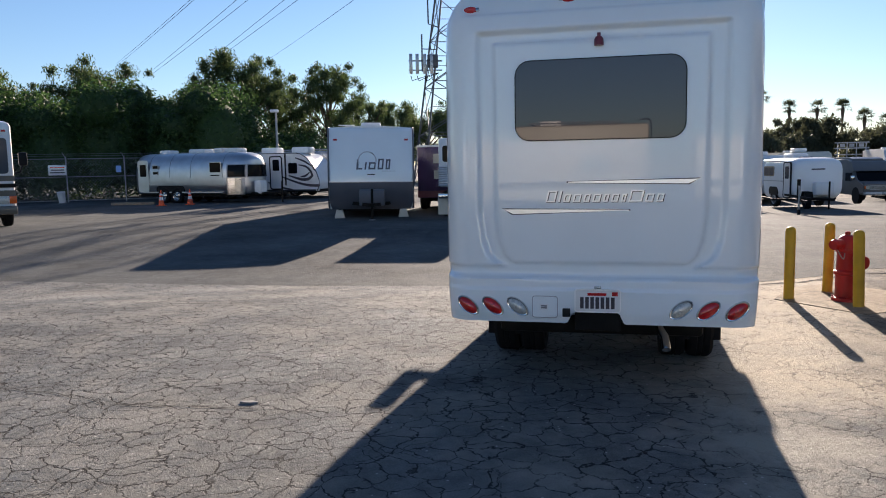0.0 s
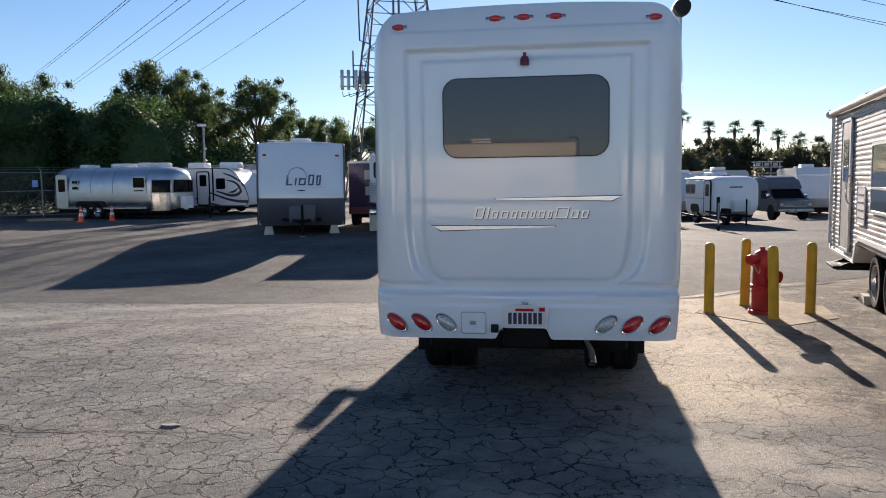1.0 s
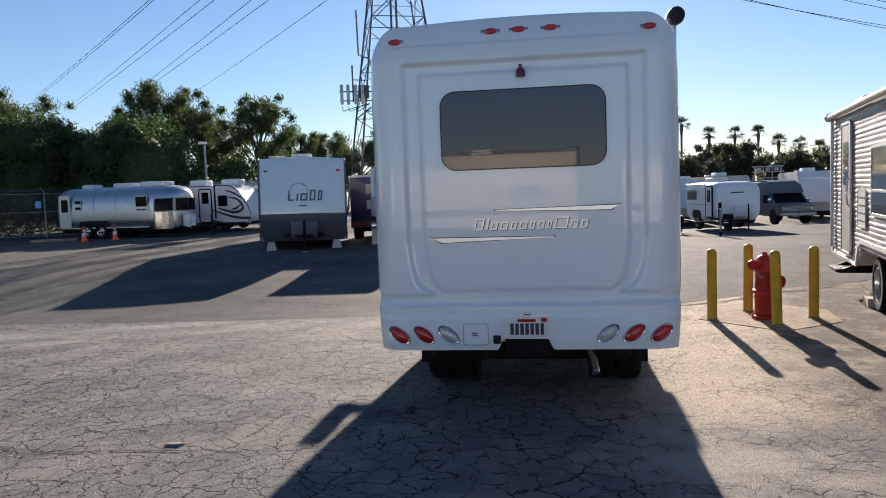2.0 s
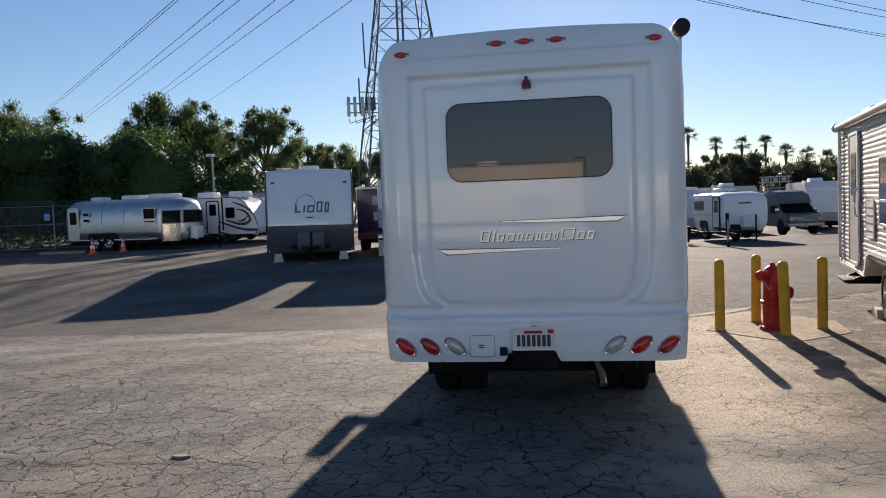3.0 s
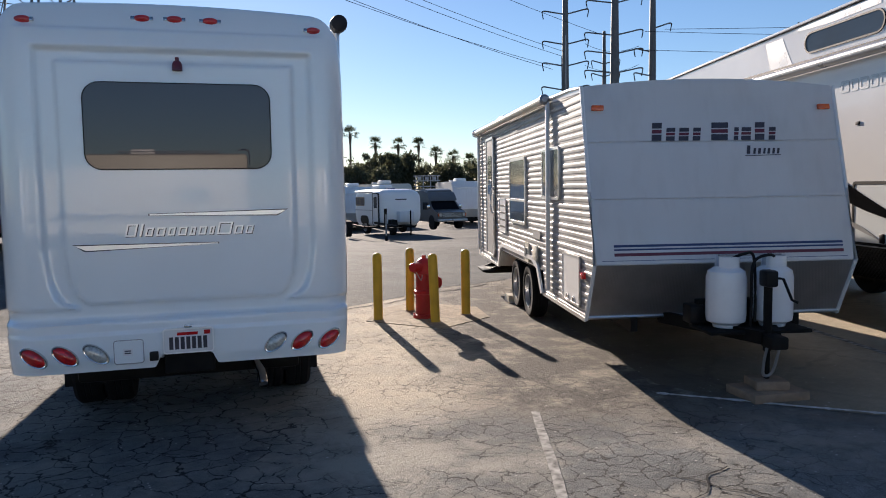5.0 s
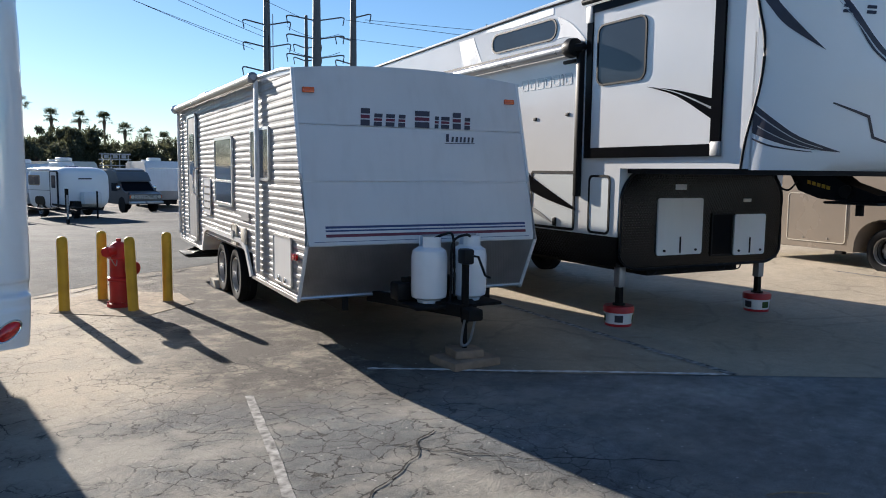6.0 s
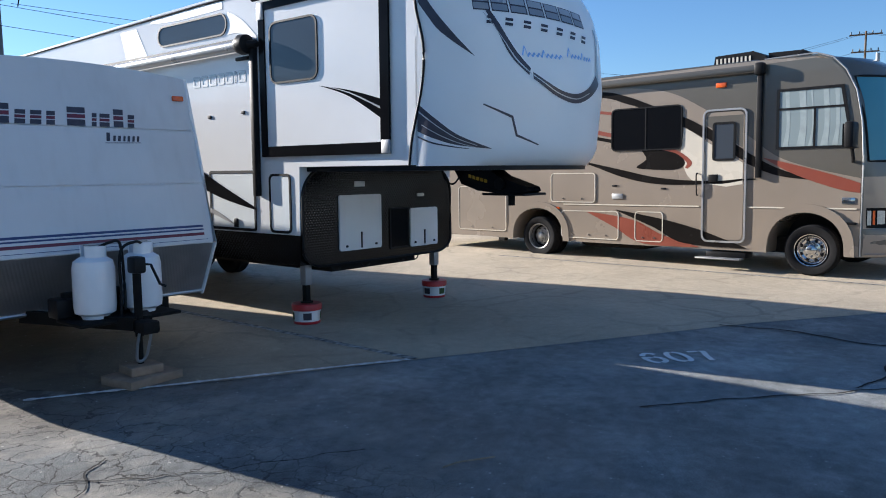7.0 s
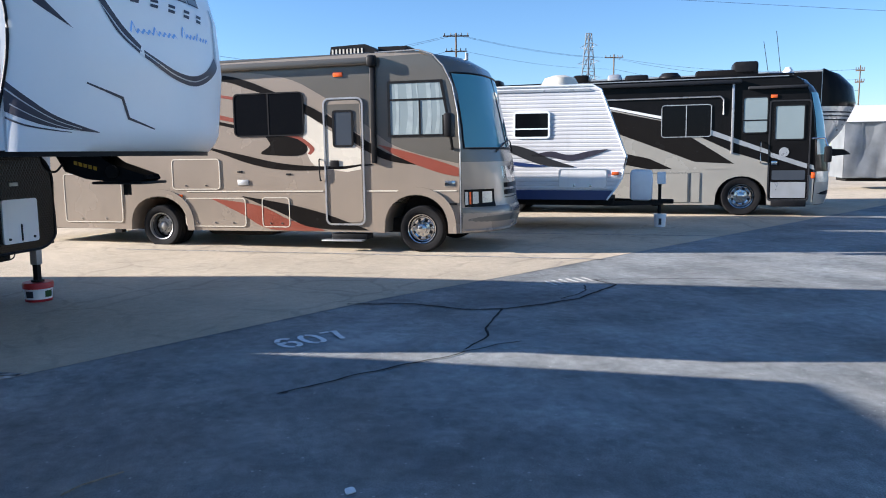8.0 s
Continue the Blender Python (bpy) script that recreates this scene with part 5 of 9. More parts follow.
def fifth_wheel():
    t = thing("fifth_wheel_trailer", "large white fifth-wheel trailer with black graphics, jacked up on buckets", "trailer", at(8.49, 3.15, -114))
    W = 1.25
    prof = [(-8.6, 0.97), (0.12, 0.97), (0.14, 1.69), (1.79, 1.69), (1.79, 3.62), (-1.5, 3.60), (-8.4, 3.46), (-8.6, 3.36)]
    bm = slab(prof, 'x', -W, W)
    bmesh.ops.bevel(bm, geom=[e for e in bm.edges if min(v.co.z for v in e.verts) > 3.3 and abs(e.verts[0].co.x - e.verts[1].co.x) < 0.01 and max(v.co.y for v in e.verts) < 1.9 and abs(e.verts[0].co.y - e.verts[1].co.y) > 0.5],
                    offset=0.06, segments=3, affect='EDGES', clamp_overlap=True)
    part("body", bm, WHITE_SIDE, t)
    part("roof_trim", tube([(W + 0.005, -8.4, 3.42), (W + 0.005, -1.5, 3.56), (W + 0.005, 1.75, 3.57)], 0.014, 6), BLACK, t)
    part("roof_membrane", slab([(-8.5, 3.40), (-8.5, 3.47), (-1.5, 3.62), (1.5, 3.66), (1.5, 3.6)], 'x', -W + 0.05, W - 0.05), WHITE_PANEL, t)
    # nose cap
    zs = list(np.linspace(1.68, 3.72, 26))
    rings = []
    for z in zs:
        rings.append([cap_point(d, z) for d in np.linspace(0, 180, 41)] + [(-float(np.interp(z, CAP_Z, CAP_W)), 1.76, z), (float(np.interp(z, CAP_Z, CAP_W)), 1.76, z)])
    part("nose_cap", loft(rings), NOSE_WHITE, t, "smooth white moulded nose cap", angle=60)
    part("cap_underside", slab([(x, y) for x, y, z in [cap_point(d, 1.7, -0.03) for d in range(0, 181, 10)]] + [(-1.2, 0.2), (1.2, 0.2)], 'z', 1.64, 1.685), BLACK, t)
    part("cap_seam", tube(smooth([(W + 0.008, 1.77, 3.62), (W + 0.008, 1.77, 3.14), (W + 0.008, 1.86, 2.75), (W + 0.005, 1.84, 2.4), (W + 0.006, 1.72, 1.95), (W + 0.006, 1.68, 1.69)], 5), 0.012, 8), BLACK, t)
    # skirt and front lower wall
    part("skirt", box(-W + 0.005, W - 0.005, -8.55, 0.12, 0.65, 0.972), TREAD_BLACK, t, "black tread plate skirt")
    fl = rr(-1.235, 1.235, 0.62, 1.685, 0.34, 8)
    fl = [(x, z) if z > 1.1 else (max(-1.235, min(1.235, x * 1.06)), z) for x, z in fl]
    lf = part("front_wall", slab(fl, 'y', 0.10, 0.155), TREAD_BLACK, t, "black tread plate front wall below the nose")
    part("front_wall_edge", tube([(x, 0.155, z) for x, z in fl], 0.016, 6, closed=True), BLACK, lf)
    for x0, x1, z0, z1 in ((0.07, 0.73, 0.76, 1.38), (-0.95, -0.44, 0.72, 1.19)):
        d = part("front_hatch", slab(rr(x0, x1, z0, z1, 0.03), 'y', 0.15, 0.175), WHITE_PANEL, t)
        part("hatch_strap", box((x0 + x1) / 2 - 0.008, (x0 + x1) / 2 + 0.008, 0.175, 0.185, z0 + 0.02, z0 + 0.2), BLACK, d)
        for k in (0.15, 0.85):
            part("hatch_latch", cyl((x0 + (x1 - x0) * k, 0.17, z0 + 0.05), (x0 + (x1 - x0) * k, 0.19, z0 + 0.05), 0.014, seg=8), BLACK, d)
    part("open_bay", box(-0.40, -0.10, 0.145, 0.162, 0.74, 1.19), BLACK_GLOSS, t)
    part("bay_frame", frame_ring(-0.42, -0.08, 0.72, 1.21, 0.02, 0.02, 'y', 0.15, 0.17), BLACK, t)
    part("front_badge", box(0.32, 0.48, 0.15, 0.165, 1.47, 1.53, 0.005), WHITE_PANEL, t)
    part("front_lamp", box(-0.70, -0.58, 0.15, 0.17, 1.33, 1.37, 0.005), CREAM, t)
    for x in (0.75, 0.3, -0.3, -0.55):
        part("cable_loop", tube(smooth([(x + 0.1, 0.12, 0.63), (x + 0.05, 0.14, 0.56), (x - 0.04, 0.14, 0.57), (x - 0.08, 0.12, 0.63)], 4), 0.008, 5), BLACK, t)
    # legs
    for s in (1, -1):
        lg = part("landing_leg", box(s * 1.08 - 0.045, s * 1.08 + 0.045, -0.045, 0.045, 0.42, 0.68, 0.006), GREY_STEEL, t)
        part("leg_inner", box(s * 1.08 - 0.03, s * 1.08 + 0.03, -0.03, 0.03, 0.235, 0.45), UNDER, lg)
        part("leg_foot", cyl((s * 1.08, 0, 0.225), (s * 1.08, 0, 0.24), 0.07, seg=14), UNDER, lg)
    # pin box
    pb = [(1.30, 1.66), (1.40, 1.50), (1.62, 1.43), (1.95, 1.40), (2.16, 1.40), (2.22, 1.43), (2.20, 1.47), (2.02, 1.53), (1.86, 1.58), (1.74, 1.66)]
    p_ = part("pin_box", slab(pb, 'x', -0.13, 0.13, bev=0.0), BLACK_GLOSS, t)
    part("hitch_plate", box(-0.2, 0.2, 1.72, 2.24, 1.385, 1.41, 0.01), BLACK, p_)
    part("king_pin", cyl((0, 1.95, 1.28), (0, 1.95, 1.42), 0.035, seg=12), UNDER, p_)
    part("pivot", cyl((0.12, 1.9, 1.5), (0.16, 1.9, 1.5), 0.06, seg=18), BLACK, p_)
    for i in range(5):
        part("letter_block", slab([(1.50 + i * 0.05, 1.565 - i * 0.012), (1.535 + i * 0.05, 1.557 - i * 0.012), (1.535 + i * 0.05, 1.592 - i * 0.012), (1.50 + i * 0.05, 1.600 - i * 0.012)], 'x', 0.13, 0.134), YELLOW, p_)
    part("brake_cable", tube(smooth([(0.14, 1.15, 1.64), (0.16, 1.22, 1.53), (0.16, 1.32, 1.50), (0.15, 1.40, 1.58)], 5), 0.01), BLACK, t)
    # slide-out room on its right side
    X = W
    sl = part("slide_room", box(X - 0.02, X + 0.015, -0.40, 1.40, 1.85, 3.38), WHITE_SIDE, t, "white slide-out room with a dark frame")
    part("slide_frame", ring([(-0.43, 1.80), (1.46, 1.80), (1.46, 3.42), (-0.43, 3.42)], [(-0.34, 1.91), (1.35, 1.91), (1.35, 3.34), (-0.34, 3.34)], 'x', X + 0.01, X + 0.035), BLACK_GLOSS, sl)
    for y0, y1, z0, z1 in ((-0.44, -0.34, 3.24, 3.42), (1.36, 1.47, 1.80, 1.93)):
        part("frame_corner", box(X + 0.015, X + 0.045, y0, y1, z0, z1, 0.01), GREY_STEEL, sl)
    part("slide_awning", cyl((X + 0.08, -0.45, 3.46), (X + 0.08, 1.40, 3.46), 0.03, seg=10), BLACK, sl)
    window(sl, X + 0.017, -0.26, 0.49, 2.56, 3.20, 0.09, 1, GLASS_GREY, BLACK, "", 0.02)
    part("slide_graphic", swoosh([(0.50, 2.49), (0.92, 2.42), (1.345, 2.31)], [(0.50, 2.49), (0.92, 2.36), (1.345, 2.13)], 'x', X + 0.014, X + 0.019), BLACK_GLOSS, sl)
    part("slide_line", swoosh([(0.62, 2.475), (0.95, 2.39), (1.345, 2.235)], [(0.62, 2.47), (0.95, 2.38), (1.345, 2.215)], 'x', X + 0.019, X + 0.021), SILVER, sl)
    # long window and upper graphics
    window(t, X, -2.45, -1.02, 3.17, 3.42, 0.12, 1, GLASS_GREY, BLACK, "", 0.02)
    part("upper_graphic", swoosh([(-1.0, 3.42), (-0.75, 3.30), (-0.5, 3.10)], [(-1.05, 3.17), (-0.8, 3.16), (-0.5, 3.06)], 'x', X, X + 0.004), SILVER, t)
    part("upper_graphic", swoosh([(-3.35, 3.46), (-3.1, 3.46), (-2.95, 3.46)], [(-3.2, 3.0), (-3.0, 3.0), (-2.65, 3.0)], 'x', X, X + 0.004), SILVER, t)
    part("upper_graphic", swoosh([(-2.6, 3.53), (-2.0, 3.55), (-1.1, 3.55)], [(-2.6, 3.48), (-2.0, 3.45), (-1.1, 3.46)], 'x', X, X + 0.004), SILVER, t)
    # awning
    aw = part("awning_roll", cyl((X + 0.10, -8.0, 2.96), (X + 0.10, -0.66, 3.005), 0.062, seg=14), SILVER, t)
    part("awning_cap", spun([(0.04, -0.52), (0.10, -0.54), (0.11, -0.62), (0.09, -0.68), (0.065, -0.70)], 20, 'y', None, (X + 0.10, 0, 3.005)), BLACK, aw)
    part("awning_elbow", tube([(X + 0.10, -0.54, 3.0), (X + 0.06, -0.49, 3.0), (X + 0.02, -0.49, 3.02)], 0.045, 8), BLACK, aw)
    part("awning_arm", box(X + 0.005, X + 0.07, -0.565, -0.49, 1.38, 2.98, 0.01), BLACK, aw)
    part("awning_fabric_edge", box(X + 0.002, X + 0.03, -8.0, -0.6, 3.05, 3.10), BLACK, aw)
    # brand blocks and small fittings on the side
    y = -1.73
    for w_ in (0.145, 0.13, 0.15, 0.13, 0.14, 0.05, 0.14):
        part("letter_block", frame_ring(y, y + w_, 2.63, 2.76, 0.02, 0.028, 'x', X, X + 0.004), SILVER, t)
        y += w_ + 0.022
    part("porch_lamp", box(X, X + 0.03, -0.86, -0.64, 2.86, 2.90, 0.01), BLACK, t)
    for y_, z_ in ((-1.42, 2.28), (-0.78, 2.30)):
        part("marker", box(X, X + 0.012, y_ - 0.035, y_ + 0.035, z_ - 0.018, z_ + 0.018, 0.004), CHARCOAL, t)
    hatch(t, X, -1.47, -0.60, 0.985, 1.66, 1, WHITE, BLACK, 0.03, 0.03, 0)
    part("paddle_latch", box(X, X + 0.025, -1.0, -0.93, 1.02, 1.12, 0.01), BLACK, t)
    hatch(t, X, -0.36, 0.0, 0.985, 1.62, 1, WHITE, BLACK, 0.05, 0.025, 0)
    part("side_graphic", swoosh([(-1.62, 1.66), (-1.2, 1.48), (-0.58, 1.24)], [(-1.62, 1.46), (-1.2, 1.34), (-0.58, 1.22)], 'x', X + 0.007, X + 0.014), BLACK_GLOSS, t)
    part("side_graphic", swoosh([(-1.55, 1.25), (-1.3, 1.18), (-1.02, 1.06)], [(-1.55, 1.2), (-1.3, 1.13), (-1.02, 1.055)], 'x', X + 0.007, X + 0.014), SILVER, t)
    # graphics across the nose
    nose = [("dark_graphic", [(1, 3.30), (8, 3.12), (18, 2.90), (32, 2.62)], [(1, 3.12), (7, 3.0), (15, 2.84), (32, 2.62)], INK),
            ("dark_graphic", [(0, 2.24), (12, 2.09), (24, 1.95), (41, 1.83)], [(0, 1.99), (12, 1.915), (24, 1.86), (41, 1.825)], INK),
            ("line_graphic", [(0, 1.95), (10, 1.89), (22, 1.85), (30, 1.83)], [(0, 1.935), (10, 1.875), (22, 1.84), (30, 1.825)], INK),
            ("chevron", [(36, 3.12), (43, 2.84), (49, 2.62), (57, 2.47)], [(38, 3.12), (46, 2.84), (52, 2.66), (58, 2.53)], INK),
            ("chevron", [(59, 2.44), (72, 2.30), (85, 2.25), (97, 2.32), (108, 2.46)], [(59, 2.50), (72, 2.37), (84, 2.335), (94, 2.40), (105, 2.55)], INK),
            ("chevron", [(108, 2.46), (110, 2.7), (111, 3.0)], [(105, 2.55), (107, 2.72), (108, 3.0)], SILVER),
            ("silver_line", [(37.2, 3.0), (45, 2.78), (51, 2.60), (58, 2.48)], [(37.5, 3.0), (45.4, 2.78), (51.4, 2.61), (58, 2.49)], SILVER),
            ("silver_line", [(59, 2.47), (72, 2.33), (85, 2.285), (96, 2.355)], [(59, 2.48), (72, 2.34), (85, 2.295), (96, 2.365)], SILVER),
            ("zigzag_line", [(35.9, 2.218), (50.3, 2.114), (53.3, 1.952), (64.8, 1.868)], [(35.7, 2.206), (49.5, 2.096), (52.4, 1.936), (64.6, 1.858)], INK),
            ("silver_line", [(1, 2.17), (14, 2.02), (24, 1.92), (34, 1.858)], [(1, 2.155), (14, 2.01), (24, 1.913), (34, 1.853)], SILVER),
            ("silver_line", [(3, 2.05), (14, 1.955), (24, 1.885), (34, 1.838)], [(3, 2.04), (14, 1.947), (24, 1.879), (34, 1.834)], SILVER)]
    for i, (nm, a, b, m_) in enumerate(nose):
        n = 5
        if "zig" in nm:
            n = 1
            a, b = ([tuple(np.array(p) + (np.array(q) - np.array(p)) * k / 8) for p, q in zip(e, e[1:]) for k in range(8)] + [e[-1]] for e in (a, b))
        part(nm, cap_band(a, b, 0.006 if nm == "silver_line" else 0.004, n), m_, t)
    for k_, d in enumerate(np.arange(39, 100, 8.8)):
        f = 2.975 - (d - 39) * 0.0016
        part("letter_block", cap_band([(d, f), (d + 3.6, f - 0.006)], [(d - 0.5, f - 0.026), (d + 3.2, f - 0.032)], 0.004, 3), INK, t)
        part("letter_block", cap_band([(d - 0.6, f - 0.042), (d + 3.0, f - 0.048)], [(d - 1.0, f - 0.068), (d + 2.6, f - 0.074)], 0.004, 3), INK, t)
    for d in np.arange(33, 96, 9.2):
        f = 3.16 - (d - 33) * 0.001
        part("letter_edge", cap_band([(d - 0.4, f + 0.006), (d + 8.0, f)], [(d - 0.4, f - 0.136), (d + 8.0, f - 0.142)], 0.003, 3), INK, t)
        part("letter_block", cap_band([(d, f), (d + 7.4, f - 0.007)], [(d, f - 0.056), (d + 7.4, f - 0.063)], 0.005, 3), SILVER, t)
        part("letter_block", cap_band([(d, f - 0.070), (d + 7.4, f - 0.077)], [(d, f - 0.125), (d + 7.4, f - 0.132)], 0.005, 3), GREY_STEEL, t)
    for d0, d1, z0, amp, nw in ((54, 76, 2.66, 0.013, 9), (79, 99, 2.685, 0.013, 8)):
        hi = [(d0 + (d1 - d0) * q / (nw * 2), z0 + (amp if q % 2 else -amp) + (0.055 if q == 1 else 0.03 if q == 9 else 0)) for q in range(nw * 2 + 1)]
        part("script_stroke", cap_band(hi, [(p[0] + 0.5, p[1] - 0.02) for p in hi], 0.004, 4), SKYBLUE, t)
    for s in (1, -1):
        for y in (-4.25, -5.2):
            wheel(t, s * 0.98, y, 0.38, 0.22, SILVER, s)
    part("axle", cyl((-0.9, -4.25, 0.38), (0.9, -4.25, 0.38), 0.04), UNDER, t)
    part("axle", cyl((-0.9, -5.2, 0.38), (0.9, -5.2, 0.38), 0.04), UNDER, t)
    part("chassis", box(-0.7, 0.7, -8.3, 0.0, 0.52, 0.66), UNDER, t)
    part("roof_aerial", cyl((0.9, -3.2, 3.55), (0.9, -3.2, 3.72), 0.012, seg=6), BLACK, t)
    part("rear_bumper", box(-1.1, 1.1, -8.75, -8.6, 0.6, 0.7, 0.01), UNDER, t)
    return t


fifth_wheel()
GEM = at(8.49, 3.15, -114)
for x, rz in ((1.08, 20), (-1.08, -30)):
    b = thing("bucket", "white plastic bucket with a red lid under a trailer leg", "bucket", GEM @ pose(x, 0, 0, 0, 0, rz), "buckets under the landing legs")
    part("pail", spun([(0.135, 0.004), (0.14, 0.02), (0.152, 0.155)], 28), WHITE_PANEL, b)
    part("lid", spun([(0.150, 0.15), (0.163, 0.155), (0.165, 0.205), (0.155, 0.222), (0.001, 0.224)], 28), RED, b, "red lid")
    part("red_base", spun([(0.139, 0.0), (0.1425, 0.006), (0.1445, 0.03), (0.143, 0.032)], 28), RED, b)
    for k in range(4):
        a0 = radians(-150 + k * 82)
        pts = [(0.151 * math.cos(a0 + i * 0.12), 0.151 * math.sin(a0 + i * 0.12)) for i in range(6)]
        bm = bmesh.new()
        lo = [bm.verts.new((p[0] * 0.985, p[1] * 0.985, 0.055)) for p in pts]
        hi = [bm.verts.new((p[0] * 1.012, p[1] * 1.012, 0.13)) for p in pts]
        for i in range(5):
            bm.faces.new((lo[i], lo[i + 1], hi[i + 1], hi[i]))
        part("label_patch", bm, LEAF_DARK if k % 2 else INK, b)

# ---- taupe motor coach ----
def taupe_coach():
    t = thing("motor_coach", "taupe and brown motor coach with copper swooshes, curtains drawn", "motor coach", at(12.49, -2.35, -118, 0.5))
    Wd = 2.5
    rear = -8.4
    arches = [(-5.05, 0.60, 0.95), (-0.08, 0.56, 0.97)]
    low = arch_profile(0.33, arches)
    prof = [(rear, 0.36)] + low + [(0.66, 0.33), (0.67, 1.8), (0.64, 2.3), (0.55, 2.75), (0.40, 3.05), (0.22, 3.24), (0.02, 3.32), (-1.0, 3.31), (rear + 0.1, 3.22), (rear, 3.1)]
    bm = slab(prof, 'x', -Wd, 0.0)
    bmesh.ops.bevel(bm, geom=[e for e in bm.edges if min(v.co.z for v in e.verts) > 2.0 and abs(e.verts[0].co.x - e.verts[1].co.x) < 0.01 and abs(e.verts[0].co.y - e.verts[1].co.y) > 0.005],
                    offset=0.05, segments=3, affect='EDGES', clamp_overlap=True)
    part("body", bm, TAUPE, t)

    # nose: side edge and middle of the front at each height
    NZ = (0.33, 0.55, 0.72, 0.80, 1.15, 1.55, 1.72, 2.1, 2.6, 2.9, 3.10, 3.24, 3.31)
    NS = (0.70, 0.72, 0.72, 0.70, 0.70, 0.70, 0.69, 0.67, 0.60, 0.50, 0.38, 0.22, 0.04)
    NC = (1.30, 1.40, 1.40, 1.34, 1.32, 1.27, 1.21, 1.13, 1.02, 0.95, 0.84, 0.60, 0.10)

    def nose(s, z, out=0.0):
        a, c = float(np.interp(z, NZ, NS)), float(np.interp(z, NZ, NC))
        return (-Wd / 2 + (Wd / 2 - 0.004) * s, a + (c - a) * (1 - abs(s) ** 3.0) + out, z)

    rings = []
    for z in (0.33, 0.45, 0.55, 0.72, 0.76, 0.80, 1.0, 1.15, 1.35, 1.55, 1.72, 1.9, 2.1, 2.35, 2.6, 2.75, 2.9, 3.0, 3.10, 3.18, 3.24, 3.28, 3.31):
        back_ = min(0.6, float(np.interp(z, NZ, NS)) - 0.06)
        rings.append([nose(s, z) for s in np.linspace(1, -1, 33)] + [(-Wd + 0.004, back_, z), (-0.004, back_, z)])
    nb = part("nose_cap", loft(rings), TAUPE_DARK, t, "rounded brown front cap")

    def nose_patch(s0, s1, z0, z1, out, ns=14, nz=8, lean=0.0):
        bm = bmesh.new()
        g = [[bm.verts.new(nose(s0 + (s1 - s0) * i / ns + lean * j / nz, z0 + (z1 - z0) * j / nz, out)) for i in range(ns + 1)] for j in range(nz + 1)]
        for j in range(nz):
            for i in range(ns):
                bm.faces.new((g[j][i], g[j][i + 1], g[j + 1][i + 1], g[j + 1][i]))
        return bm

    lowmat = TAUPE
    part("front_lower", nose_patch(1, -1, 0.34, 1.50, 0.004, 32, 8), lowmat, nb)
    part("windscreen", nose_patch(0.965, -0.965, 1.74, 2.93, 0.008, 28, 10), GLASS_BLUE, t, "teal-tinted windscreen with drawn curtain")
    bm = bmesh.new()
    tube([nose(0.97, 1.72, 0.01), nose(0.975, 2.3, 0.01), nose(0.965, 2.95, 0.01)] + [nose(s, 2.95, 0.012) for s in np.linspace(0.9, -0.9, 20)] + [nose(-0.965, 2.95, 0.01), nose(-0.975, 2.3, 0.01), nose(-0.97, 1.72, 0.01)] + [nose(s, 1.72, 0.012) for s in np.linspace(-0.9, 0.9, 20)], 0.016, 6, bm, True)
    part("windscreen_seal", bm, BLACK, t)
    part("windscreen_bar", tube([nose(0, 1.74, 0.012), nose(0, 2.3, 0.012), nose(0, 2.93, 0.012)], 0.012, 6), BLACK, t)
    for s in (0.55, -0.35):
        part("wiper", tube([nose(s, 1.66, 0.03), nose(s * 0.6 - 0.1, 1.80, 0.04), nose(s * 0.2 - 0.3, 1.86, 0.035)], 0.012, 6), BLACK, t)
    for k in range(3):
        part("grille_slot", nose_patch(0.45, -0.45, 0.82 + k * 0.12, 0.90 + k * 0.12, 0.008, 12, 1), BLACK_GLOSS, t)
    part("grille_top", nose_patch(0.46, -0.46, 1.22, 1.42, 0.006, 12, 2), CHROME, t)
    for s in (1, -1):
        h_ = part("headlamp", nose_patch(s * 0.985, s * 0.66, 0.76, 1.05, 0.012, 8, 3), BLACK_GLOSS, t, "clustered headlamp")
        for j, (a, b, m_) in enumerate(((0.98, 0.955, CLEAR_LENS), (0.945, 0.93, AMBER_LENS), (0.915, 0.86, CLEAR_LENS), (0.82, 0.70, CLEAR_LENS))):
            part("headlamp_lens", nose_patch(s * a, s * b, 0.80, 1.01, 0.018, 4, 2), m_, h_)
    part("bumper_lip", tube([nose(s, 0.37, 0.012) for s in np.linspace(0.99, -0.99, 24)], 0.02, 6), TAUPE, t)

    # upper paint zone and swooshes on its right side
    def fl(pts):
        return pts

    zone = smooth([(-3.65, 3.13), (-2.84, 3.06), (-2.26, 2.93), (-1.69, 2.63), (-1.03, 2.21), (-0.54, 1.84), (-0.04, 1.65), (0.66, 1.48)], 4)
    up = [(0.665, 1.8), (0.635, 2.3), (0.545, 2.75), (0.39, 3.04), (0.215, 3.22), (0.0, 3.26), (-3.65, 3.20)]
    part("upper_paint", slab(zone + up, 'x', 0.0, 0.003), TAUPE_DARK, t)
    part("upper_paint", slab([(rear, 3.1), (rear, 3.0), (-5, 3.05), (-3.66, 3.13), (-3.66, 3.2)], 'x', 0.0, 0.003), TAUPE_DARK, t)
